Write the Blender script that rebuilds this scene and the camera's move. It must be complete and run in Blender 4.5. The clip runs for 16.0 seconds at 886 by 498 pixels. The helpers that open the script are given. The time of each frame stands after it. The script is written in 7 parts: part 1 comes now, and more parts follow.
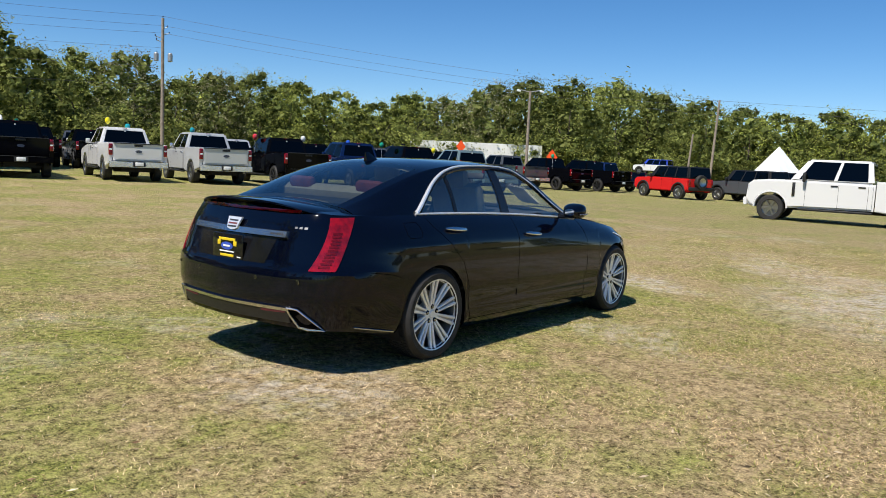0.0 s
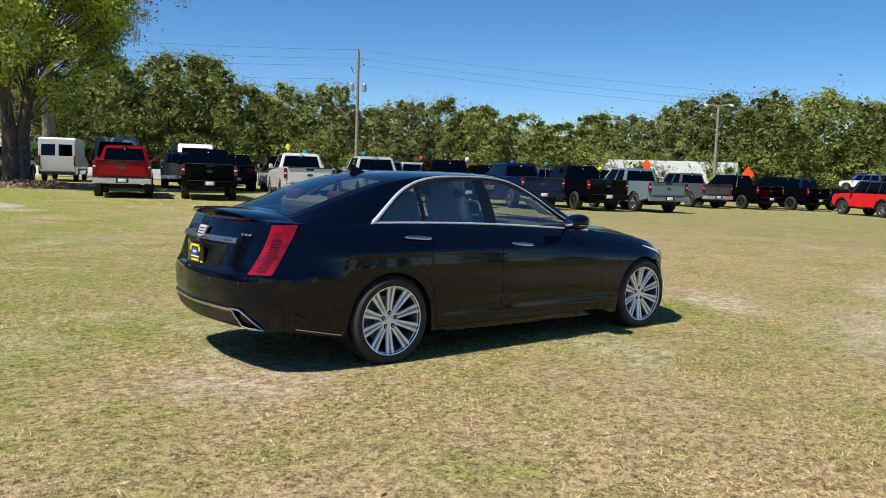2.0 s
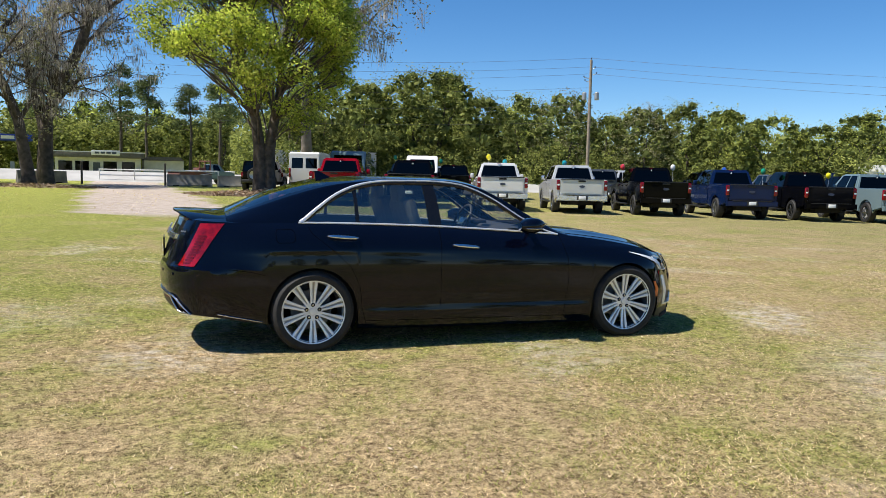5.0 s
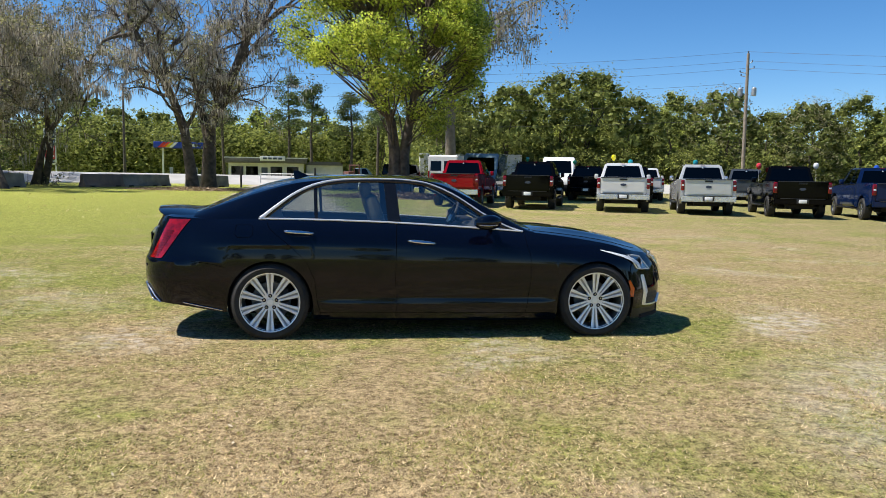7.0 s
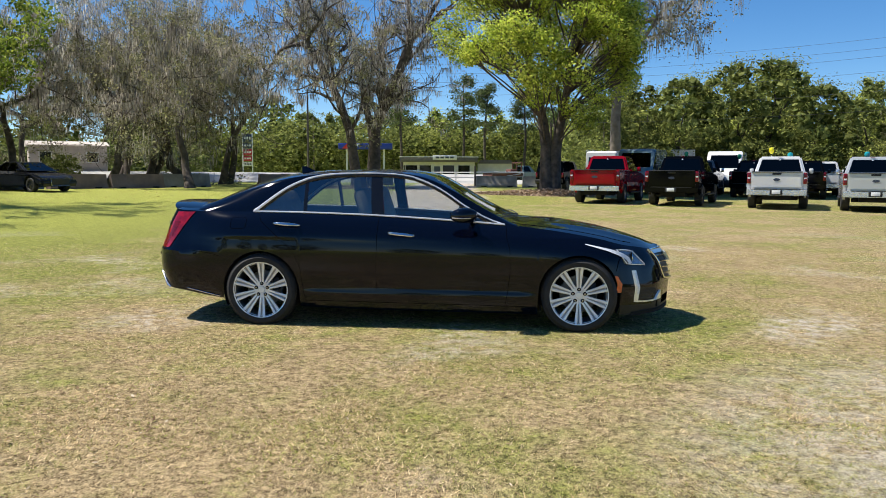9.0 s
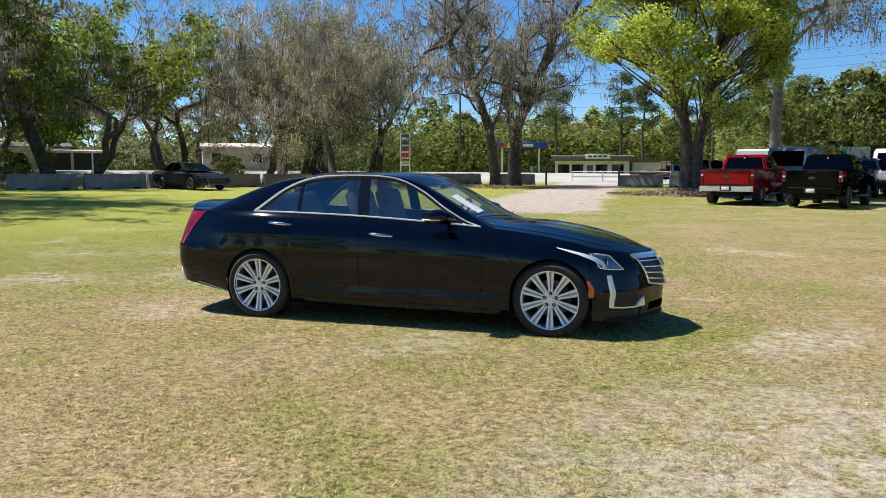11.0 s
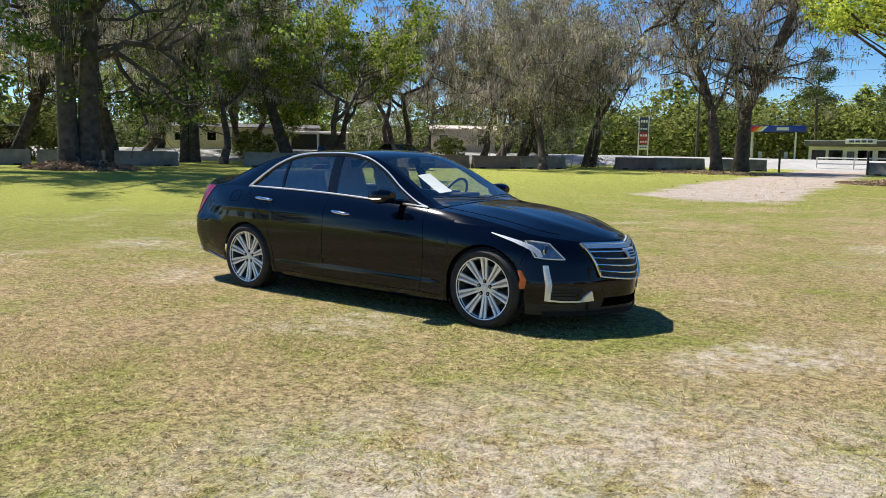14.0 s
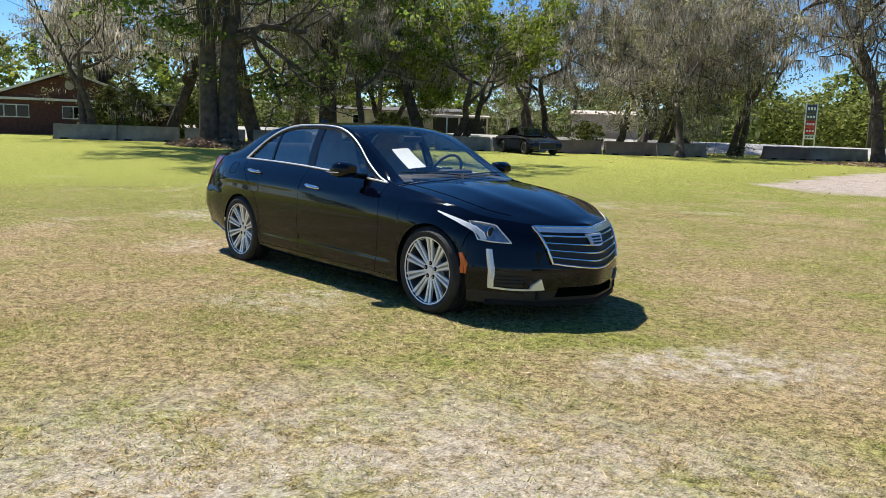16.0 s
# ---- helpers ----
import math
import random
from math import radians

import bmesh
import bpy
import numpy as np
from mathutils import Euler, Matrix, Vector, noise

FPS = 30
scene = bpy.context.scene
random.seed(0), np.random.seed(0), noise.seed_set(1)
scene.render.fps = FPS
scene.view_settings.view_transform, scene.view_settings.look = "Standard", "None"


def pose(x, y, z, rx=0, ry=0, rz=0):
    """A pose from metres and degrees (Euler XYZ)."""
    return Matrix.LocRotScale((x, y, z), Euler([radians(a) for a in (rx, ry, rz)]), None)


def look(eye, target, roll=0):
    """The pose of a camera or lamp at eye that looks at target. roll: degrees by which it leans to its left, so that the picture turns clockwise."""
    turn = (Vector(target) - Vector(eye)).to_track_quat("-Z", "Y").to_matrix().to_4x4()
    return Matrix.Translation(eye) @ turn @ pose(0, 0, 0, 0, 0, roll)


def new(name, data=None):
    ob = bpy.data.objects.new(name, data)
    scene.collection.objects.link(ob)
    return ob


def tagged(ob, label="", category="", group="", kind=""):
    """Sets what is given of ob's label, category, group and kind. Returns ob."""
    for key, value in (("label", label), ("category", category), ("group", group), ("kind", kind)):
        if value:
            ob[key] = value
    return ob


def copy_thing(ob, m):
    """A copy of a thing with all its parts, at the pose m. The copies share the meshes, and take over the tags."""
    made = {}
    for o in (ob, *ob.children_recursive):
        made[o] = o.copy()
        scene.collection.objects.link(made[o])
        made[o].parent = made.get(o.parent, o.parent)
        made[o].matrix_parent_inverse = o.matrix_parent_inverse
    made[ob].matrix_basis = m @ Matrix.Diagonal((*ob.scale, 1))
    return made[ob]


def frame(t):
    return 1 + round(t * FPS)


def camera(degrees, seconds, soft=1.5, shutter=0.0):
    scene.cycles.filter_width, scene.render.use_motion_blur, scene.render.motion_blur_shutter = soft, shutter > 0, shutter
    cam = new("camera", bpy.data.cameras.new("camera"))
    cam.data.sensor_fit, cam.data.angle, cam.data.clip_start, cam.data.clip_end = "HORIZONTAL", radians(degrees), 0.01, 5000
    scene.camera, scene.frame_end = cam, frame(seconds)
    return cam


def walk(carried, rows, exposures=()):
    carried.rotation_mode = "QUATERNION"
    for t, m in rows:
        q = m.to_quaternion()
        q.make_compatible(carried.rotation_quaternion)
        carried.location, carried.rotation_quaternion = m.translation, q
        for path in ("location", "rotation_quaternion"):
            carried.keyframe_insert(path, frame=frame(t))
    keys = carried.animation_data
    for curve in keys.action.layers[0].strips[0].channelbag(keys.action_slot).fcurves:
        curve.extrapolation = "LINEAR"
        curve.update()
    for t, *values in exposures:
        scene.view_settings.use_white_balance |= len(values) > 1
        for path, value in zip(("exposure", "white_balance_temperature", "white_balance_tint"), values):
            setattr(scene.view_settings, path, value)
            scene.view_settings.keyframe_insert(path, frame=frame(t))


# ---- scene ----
cam = camera(58.8, 16.0, 0.85)
PATH = [
    (0, (-5.875, -4.314, 1.41), (-4.296, -3.106, 1.184), 2.7),
    (0.5, (-5.635, -4.715, 1.403), (-4.141, -3.403, 1.187), 2.7),
    (1, (-5.337, -5.026, 1.394), (-3.931, -3.619, 1.187), 2.5),
    (1.5, (-5.026, -5.333, 1.395), (-3.714, -3.837, 1.196), 2.1),
    (2, (-4.695, -5.663, 1.393), (-3.475, -4.09, 1.202), 1.7),
    (2.5, (-4.344, -5.933, 1.397), (-3.216, -4.292, 1.21), 1.4),
    (3, (-3.997, -6.225, 1.402), (-2.963, -4.523, 1.221), 1.3),
    (3.5, (-3.633, -6.459, 1.407), (-2.695, -4.701, 1.226), 1.2),
    (4, (-3.284, -6.762, 1.412), (-2.447, -4.955, 1.231), 1.3),
    (4.2, (-3.137, -6.854, 1.416), (-2.339, -5.029, 1.235), 1.3),
    (6.3, (-1.438, -7.646, 1.41), (-1.037, -5.695, 1.225), 0.9),
    (6.5, (-1.255, -7.695, 1.418), (-0.897, -5.736, 1.234), 0.8),
    (7, (-0.811, -7.746, 1.403), (-0.564, -5.77, 1.219), 0.8),
    (7.5, (-0.347, -7.878, 1.408), (-0.221, -5.891, 1.221), 1.0),
    (8, (0.092, -7.903, 1.39), (0.099, -5.912, 1.202), 0.9),
    (8.5, (0.55, -7.912, 1.38), (0.443, -5.924, 1.19), 0.6),
    (9, (1.003, -7.871, 1.379), (0.787, -5.892, 1.186), 0.2),
    (9.2, (1.17, -7.83, 1.388), (0.912, -5.856, 1.193), 0.1),
    (11.3, (2.915, -7.532, 1.415), (2.237, -5.661, 1.215), 0.4),
    (11.5, (3.07, -7.438, 1.415), (2.353, -5.582, 1.212), 0.6),
    (12, (3.505, -7.309, 1.413), (2.695, -5.492, 1.206), 0.9),
    (12.5, (3.9, -7.093, 1.405), (2.998, -5.321, 1.188), 0.8),
    (13, (4.282, -6.844, 1.409), (3.291, -5.122, 1.182), 0.8),
    (13.5, (4.629, -6.536, 1.4), (3.548, -4.871, 1.164), 0.8),
    (14, (4.919, -6.198, 1.393), (3.75, -4.594, 1.149), 0.9),
    (14.5, (5.255, -5.911, 1.39), (4.005, -4.37, 1.136), 1.2),
    (15, (5.506, -5.559, 1.373), (4.18, -4.086, 1.105), 1.4),
    (15.5, (5.747, -5.198, 1.357), (4.352, -3.793, 1.077), 1.6),
    (16, (5.854, -4.816, 1.326), (4.403, -3.47, 1.037), 1.9),
]
walk(cam, [(t, look(eye, target, roll)) for t, eye, target, roll in PATH], [(0, 0.42), (2, 0.52), (4, 0.58), (8, 0.60), (12, 0.60), (14, 0.60), (16, 0.62)])

# ---- world, sun, exposure ----
world = bpy.data.worlds.new("world")
scene.world = world
world.use_nodes = True
wn, wl = world.node_tree.nodes, world.node_tree.links
sky = wn.new("ShaderNodeTexSky")
sky.sky_type = "NISHITA"
sky.sun_disc = False
SUN_FROM = Vector((-0.62, 0.02, 1.0)).normalized()
sky.sun_elevation = math.asin(SUN_FROM.z)
sky.sun_rotation = math.atan2(SUN_FROM.x, SUN_FROM.y)
sky.air_density, sky.dust_density, sky.ozone_density = 0.75, 0.0, 5.0
wn["Background"].inputs["Strength"].default_value = 0.093
deep = wn.new("ShaderNodeHueSaturation")
deep.inputs["Saturation"].default_value = 1.22
wl.new(sky.outputs[0], deep.inputs["Color"])
wl.new(deep.outputs[0], wn["Background"].inputs["Color"])
sun = new("sun", bpy.data.lights.new("sun", "SUN"))
sun.data.energy, sun.data.angle, sun.data.color = 5.0, radians(0.53), (1.0, 0.95, 0.87)
sun.matrix_world = look(SUN_FROM * 60, (0, 0, 0))
scene.view_settings.exposure = 0.5

# ---- geometry helpers ----


def lerp(a, b, t):
    return a + (b - a) * t


def smooth(a, b, x):
    t = min(1.0, max(0.0, (x - a) / (b - a)))
    return t * t * (3 - 2 * t)


def curve(*keys):
    """A smooth function through (x, value) keys in rising order of x."""
    xs = np.array([k[0] for k in keys], float)
    ys = np.array([k[1] for k in keys], float)
    d = np.diff(ys) / np.diff(xs)
    m = np.r_[d[0], (d[1:] + d[:-1]) / 2, d[-1]]
    for i in range(len(d)):
        if d[i] == 0:
            m[i] = m[i + 1] = 0
        else:
            a, b = m[i] / d[i], m[i + 1] / d[i]
            s = a * a + b * b
            if s > 9:
                m[i], m[i + 1] = 3 * a / s ** 0.5 * d[i], 3 * b / s ** 0.5 * d[i]

    def f(x):
        x = min(max(x, xs[0]), xs[-1])
        i = min(int(np.searchsorted(xs, x, "right")) - 1, len(d) - 1)
        h = xs[i + 1] - xs[i]
        t = (x - xs[i]) / h
        return float((2 * t**3 - 3 * t**2 + 1) * ys[i] + (t**3 - 2 * t**2 + t) * h * m[i] + (3 * t**2 - 2 * t**3) * ys[i + 1] + (t**3 - t**2) * h * m[i + 1])

    return f


class Geo:
    """Gathers vertices and faces for one mesh."""

    def __init__(self):
        self.v, self.f = [], []

    def add(self, verts, faces, m=None):
        n = len(self.v)
        self.v += [tuple(m @ Vector(p)) for p in verts] if m else [tuple(p) for p in verts]
        self.f += [tuple(i + n for i in f) for f in faces]
        return self

    def box(self, c, s, bevel=0.0, m=None, segments=2):
        bm = bmesh.new()
        bmesh.ops.create_cube(bm, size=1.0)
        for v in bm.verts:
            v.co = Vector((c[0] + v.co.x * s[0], c[1] + v.co.y * s[1], c[2] + v.co.z * s[2]))
        if bevel:
            bmesh.ops.bevel(bm, geom=bm.edges[:], offset=min(bevel, 0.49 * min(s)), segments=segments, affect="EDGES", profile=0.5)
        bm.verts.index_update()
        self.add([v.co for v in bm.verts], [[v.index for v in f.verts] for f in bm.faces], m)
        bm.free()
        return self

    def tube(self, pts, r, n=8, caps=True, flat=1.0):
        pts = [Vector(p) for p in pts]
        rs = [r] * len(pts) if isinstance(r, (int, float)) else list(r)
        rings, side = [], None
        for i, p in enumerate(pts):
            way = (pts[min(i + 1, len(pts) - 1)] - pts[max(i - 1, 0)]).normalized()
            if side is None:
                side = way.orthogonal().normalized()
            side = (side - way * side.dot(way)).normalized()
            up = way.cross(side)
            rings.append([p + side * (math.cos(2 * math.pi * k / n) * rs[i]) + up * (math.sin(2 * math.pi * k / n) * rs[i] * flat) for k in range(n)])
        self.grid(rings, wrap=True)
        if caps:
            b = len(self.v) - n * len(pts)
            self.f.append(tuple(b + k for k in reversed(range(n))))
            self.f.append(tuple(len(self.v) - n + k for k in range(n)))
        return self

    def cyl(self, p0, p1, r0, r1=None, n=20):
        return self.tube([p0, p1], [r0, r0 if r1 is None else r1], n)

    def grid(self, rows, wrap=False, flip=False):
        b, w = len(self.v), len(rows[0])
        for row in rows:
            self.v += [tuple(p) for p in row]
        for i in range(len(rows) - 1):
            for j in range(w if wrap else w - 1):
                k = (j + 1) % w
                q = (b + i * w + j, b + i * w + k, b + (i + 1) * w + k, b + (i + 1) * w + j)
                self.f.append(q[::-1] if flip else q)
        return self

    def revolve(self, prof, c, axis="y", n=40, wrap=False):
        """prof: (radius, along the axis) points round an axis through c."""
        rows = []
        for r, a in prof:
            ring = []
            for k in range(n):
                s, t = r * math.cos(2 * math.pi * k / n), r * math.sin(2 * math.pi * k / n)
                ring.append((c[0] + s, c[1] + a, c[2] + t) if axis == "y" else (c[0] + s, c[1] + t, c[2] + a) if axis == "z" else (c[0] + a, c[1] + s, c[2] + t))
            rows.append(ring)
        return self.grid(rows, wrap=True)

    def prism(self, poly, d0, d1, plane="xz"):
        """A polygon in a plane, drawn out along the third axis from d0 to d1."""
        put = {"xz": lambda a, b, d: (a, d, b), "yz": lambda a, b, d: (d, a, b), "xy": lambda a, b, d: (a, b, d)}[plane]
        n = len(poly)
        verts = [put(a, b, d0) for a, b in poly] + [put(a, b, d1) for a, b in poly]
        faces = [tuple(range(n)), tuple(reversed(range(n, 2 * n)))] + [(i, i + n, (i + 1) % n + n, (i + 1) % n) for i in range(n)]
        return self.add(verts, faces)

    def sheet(self, a, b, rows, put, lo, hi):
        """A curved plate between two lines of surface points a and b, laid on a surface by put(u, v, height), from height lo to hi."""
        top, bot = [], []
        for i in range(rows + 1):
            t = i / rows
            top.append([put(lerp(p[0], q[0], t), lerp(p[1], q[1], t), hi) for p, q in zip(a, b)])
            bot.append([put(lerp(p[0], q[0], t), lerp(p[1], q[1], t), lo) for p, q in zip(a, b)])
        self.grid(top)
        rim = lambda g: g[0] + [r[-1] for r in g[1:]] + g[-1][-2::-1] + [r[0] for r in g[-2:0:-1]]
        r0, r1 = rim(top), rim(bot)
        self.grid([r0 + r0[:1], r1 + r1[:1]])
        return self

    def make(self, name, material, parent=None, label="", angle=35, weld=0.0, flat=False):
        me = bpy.data.meshes.new(name)
        me.from_pydata(self.v, [], self.f)
        bm = bmesh.new()
        bm.from_mesh(me)
        if weld:
            bmesh.ops.remove_doubles(bm, verts=bm.verts, dist=weld)
        bmesh.ops.recalc_face_normals(bm, faces=bm.faces)
        bm.to_mesh(me)
        bm.free()
        me.materials.append(material)
        if not flat:
            me.polygons.foreach_set("use_smooth", [True] * len(me.polygons))
            me.set_sharp_from_angle(angle=radians(angle))
        ob = new(name, me)
        if parent:
            ob.parent = parent
        if label:
            ob["label"] = label
        return ob


def fast_mesh(name, verts, size, material, parent=None):
    """A mesh of loose polygons of that many corners each, from an array of corners."""
    me = bpy.data.meshes.new(name)
    n = len(verts)
    me.vertices.add(n)
    me.vertices.foreach_set("co", np.asarray(verts, np.float32).ravel())
    me.loops.add(n)
    me.loops.foreach_set("vertex_index", np.arange(n, dtype=np.int32))
    me.polygons.add(n // size)
    me.polygons.foreach_set("loop_start", np.arange(0, n, size, dtype=np.int32))
    me.update(calc_edges=True)
    me.materials.append(material)
    ob = new(name, me)
    if parent:
        ob.parent = parent
    return ob


def thing(name, label, category, m=None, group="", kind=""):
    ob = new(name)
    if m:
        ob.matrix_world = m
    return tagged(ob, label, category, group, kind)


def ground_z(x, y):
    """Height of the field: level round the car, rising a little to the north-west."""
    r = math.hypot(x, y)
    k = min(1.0, 62.0 / max(r, 1e-6))
    return -0.03 + smooth(9, 26, r) * (0.08 - 0.008 * x * k + 0.006 * y * k)


# ---- materials ----


def nodes_of(name):
    m = bpy.data.materials.new(name)
    m.use_nodes = True
    n, l = m.node_tree.nodes, m.node_tree.links
    return m, n, l, n["Principled BSDF"]


def noise_mix(n, l, c1, c2, scale, lo=0.35, hi=0.65, detail=6, coords="Object"):
    tc = n.new("ShaderNodeTexCoord")
    nz = n.new("ShaderNodeTexNoise")
    nz.inputs["Scale"].default_value, nz.inputs["Detail"].default_value = scale, detail
    l.new(tc.outputs[coords], nz.inputs["Vector"])
    ramp = n.new("ShaderNodeValToRGB")
    ramp.color_ramp.elements[0].position, ramp.color_ramp.elements[1].position = lo, hi
    ramp.color_ramp.elements[0].color, ramp.color_ramp.elements[1].color = (*c1, 1), (*c2, 1)
    l.new(nz.outputs["Fac"], ramp.inputs[0])
    return nz, ramp


def mat(name, c1, c2=None, scale=6.0, rough=0.6, metal=0.0, bump=0.0, coat=0.0, spec=0.5, fine=0.0):
    """A plain surface: two colours mixed by noise, with grain in relief and in gloss."""
    m, n, l, p = nodes_of(name)
    c2 = c2 or tuple(c * 0.8 for c in c1)
    nz, ramp = noise_mix(n, l, c1, c2, scale)
    l.new(ramp.outputs[0], p.inputs["Base Color"])
    p.inputs["Roughness"].default_value, p.inputs["Metallic"].default_value = rough, metal
    p.inputs["Coat Weight"].default_value, p.inputs["Coat Roughness"].default_value = coat, 0.02
    p.inputs["Specular IOR Level"].default_value = spec
    if bump:
        nb = n.new("ShaderNodeTexNoise")
        nb.inputs["Scale"].default_value, nb.inputs["Detail"].default_value = fine or scale * 6, 5
        tc = n.new("ShaderNodeTexCoord")
        l.new(tc.outputs["Object"], nb.inputs["Vector"])
        b = n.new("ShaderNodeBump")
        b.inputs["Strength"].default_value, b.inputs["Distance"].default_value = bump, 0.02
        l.new(nb.outputs["Fac"], b.inputs["Height"])
        l.new(b.outputs[0], p.inputs["Normal"])
    return m


def paint(name, c, metal=0.0, rough=0.25, dust=0.0, coat_ior=1.42):
    """Car paint under clear coat, with a thin uneven film of dust."""
    m, n, l, p = nodes_of(name)
    nz, ramp = noise_mix(n, l, c, tuple(lerp(a, b, dust) for a, b in zip(c, (0.42, 0.36, 0.27))), 2.2, 0.45, 0.95)
    l.new(ramp.outputs[0], p.inputs["Base Color"])
    p.inputs["Roughness"].default_value, p.inputs["Metallic"].default_value = rough, metal
    p.inputs["Coat Weight"].default_value, p.inputs["Coat Roughness"].default_value = 1.0, 0.045
    p.inputs["Specular IOR Level"].default_value = 0.0
    p.inputs["Coat IOR"].default_value = coat_ior
    return m


def glass(name, tint, ior=1.75):
    m, n, l, p = nodes_of(name)
    n.remove(p)
    clear, gloss, mix, fr = n.new("ShaderNodeBsdfTransparent"), n.new("ShaderNodeBsdfGlossy"), n.new("ShaderNodeMixShader"), n.new("ShaderNodeLayerWeight")
    clear.inputs[0].default_value = (*tint, 1)
    gloss.inputs["Roughness"].default_value = 0.0
    fr.inputs["Blend"].default_value = 0.5
    power, rise = n.new("ShaderNodeMath"), n.new("ShaderNodeMapRange")
    power.operation = "POWER"
    power.inputs[1].default_value = 5.0
    l.new(fr.outputs["Facing"], power.inputs[0])
    rise.inputs["To Min"].default_value, rise.inputs["To Max"].default_value = ((ior - 1) / (ior + 1)) ** 2, 1.0
    l.new(power.outputs[0], rise.inputs[0])
    l.new(rise.outputs[0], mix.inputs[0])
    l.new(clear.outputs[0], mix.inputs[1])
    l.new(gloss.outputs[0], mix.inputs[2])
    l.new(mix.outputs[0], n["Material Output"].inputs[0])
    return m


def leafy(name, c1, c2, c3, through_light=0.35, rough=0.75, vary=0.22, bough=0.45, sway=0.35):
    """Foliage: each leaf takes its own tone, and lets some light through."""
    m, n, l, p = nodes_of(name)
    geo = n.new("ShaderNodeNewGeometry")
    ramp = n.new("ShaderNodeValToRGB")
    e = ramp.color_ramp.elements
    e[0].color, e[1].color = (*c1, 1), (*c3, 1)
    e.new(0.5).color = (*c2, 1)
    l.new(geo.outputs["Random Per Island"], ramp.inputs[0])
    info = n.new("ShaderNodeObjectInfo")
    hsv = n.new("ShaderNodeHueSaturation")
    rng = n.new("ShaderNodeMapRange")
    rng.inputs["To Min"].default_value, rng.inputs["To Max"].default_value = 1 - vary, 1 + vary
    l.new(info.outputs["Random"], rng.inputs[0])
    tc, drift, swing, both = n.new("ShaderNodeTexCoord"), n.new("ShaderNodeTexNoise"), n.new("ShaderNodeMapRange"), n.new("ShaderNodeMath")
    drift.inputs["Scale"].default_value, drift.inputs["Detail"].default_value = bough, 3
    swing.inputs["From Min"].default_value, swing.inputs["From Max"].default_value = 0.32, 0.68
    swing.inputs["To Min"].default_value, swing.inputs["To Max"].default_value = 1 - sway, 1 + sway
    both.operation = "MULTIPLY"
    l.new(tc.outputs["Object"], drift.inputs["Vector"])
    l.new(drift.outputs["Fac"], swing.inputs[0])
    l.new(rng.outputs[0], both.inputs[0])
    l.new(swing.outputs[0], both.inputs[1])
    l.new(both.outputs[0], hsv.inputs["Value"])
    l.new(ramp.outputs[0], hsv.inputs["Color"])
    l.new(hsv.outputs[0], p.inputs["Base Color"])
    p.inputs["Roughness"].default_value = rough
    p.inputs["Specular IOR Level"].default_value = 0.12
    tr, mix = n.new("ShaderNodeBsdfTranslucent"), n.new("ShaderNodeMixShader")
    l.new(hsv.outputs[0], tr.inputs[0])
    mix.inputs[0].default_value = through_light
    l.new(p.outputs[0], mix.inputs[1])
    l.new(tr.outputs[0], mix.inputs[2])
    l.new(mix.outputs[0], n["Material Output"].inputs[0])
    return m


BLACK_PAINT = paint("black_paint", (0.0010, 0.0018, 0.0065), dust=0.001, coat_ior=1.41)
TRUCK_BLACK = paint("truck_black", (0.0025, 0.0027, 0.004), dust=0.001, coat_ior=1.2)
TRUCK_WHITE = paint("truck_white", (0.66, 0.66, 0.655), dust=0.02)
TRUCK_SILVER = paint("truck_silver", (0.54, 0.55, 0.545), 0.2, 0.3, 0.03)
TRUCK_RED = paint("truck_red", (0.29, 0.004, 0.012), dust=0.005, coat_ior=1.28)
TRUCK_BLUE = paint("truck_blue", (0.005, 0.017, 0.068), 0.2, dust=0.01, coat_ior=1.32)
TRUCK_TEAL = paint("truck_teal", (0.17, 0.24, 0.26), 0.2, dust=0.03)
TRUCK_GREY = paint("truck_grey", (0.10, 0.11, 0.12), 0.3, dust=0.03)
SEDAN_DARK = paint("sedan_dark", (0.016, 0.017, 0.02), 0.2, dust=0.01)
SUV_RED = paint("suv_red", (0.6, 0.02, 0.02), dust=0.01)
CHROME = mat("chrome", (0.8, 0.8, 0.8), (0.74, 0.74, 0.74), 8, 0.08, 1.0)
SATIN = mat("satin_chrome", (0.62, 0.62, 0.62), (0.55, 0.55, 0.55), 8, 0.25, 1.0)
BRIGHT_TRIM = mat("bright_trim", (0.88, 0.89, 0.90), (0.80, 0.81, 0.82), 8, 0.28, 0.55, coat=0.5)
BUMPER = mat("bumper_chrome", (0.74, 0.74, 0.75), (0.64, 0.64, 0.65), 6, 0.26, 0.75)
LAMP_BOWL = mat("lamp_bowl", (0.46, 0.50, 0.53), (0.24, 0.27, 0.30), 22, 0.22, 0.7)
RIM = mat("polished_rim", (0.93, 0.93, 0.92), (0.84, 0.84, 0.83), 9, 0.25, 0.2, coat=0.8)
# greyer than the face: shade behind and between the spokes is in these colours
RIM_SHADE_GREY = mat("rim_shade_grey", (0.20, 0.20, 0.205), (0.13, 0.13, 0.13), 9, 0.4, 0.6)
WEB_SHADE_GREY = mat("rim_groove_shade", (0.34, 0.34, 0.345), (0.26, 0.26, 0.265), 9, 0.35, 0.5)
DARK_RIM = mat("dark_rim", (0.08, 0.08, 0.085), (0.05, 0.05, 0.05), 9, 0.35, 0.8)
TRUCK_RIM = mat("truck_rim", (0.5, 0.5, 0.5), (0.38, 0.38, 0.38), 9, 0.28, 1.0)
RUBBER = mat("tyre_rubber", (0.010, 0.010, 0.010), (0.024, 0.022, 0.020), 14, 0.7, bump=0.3, fine=120)
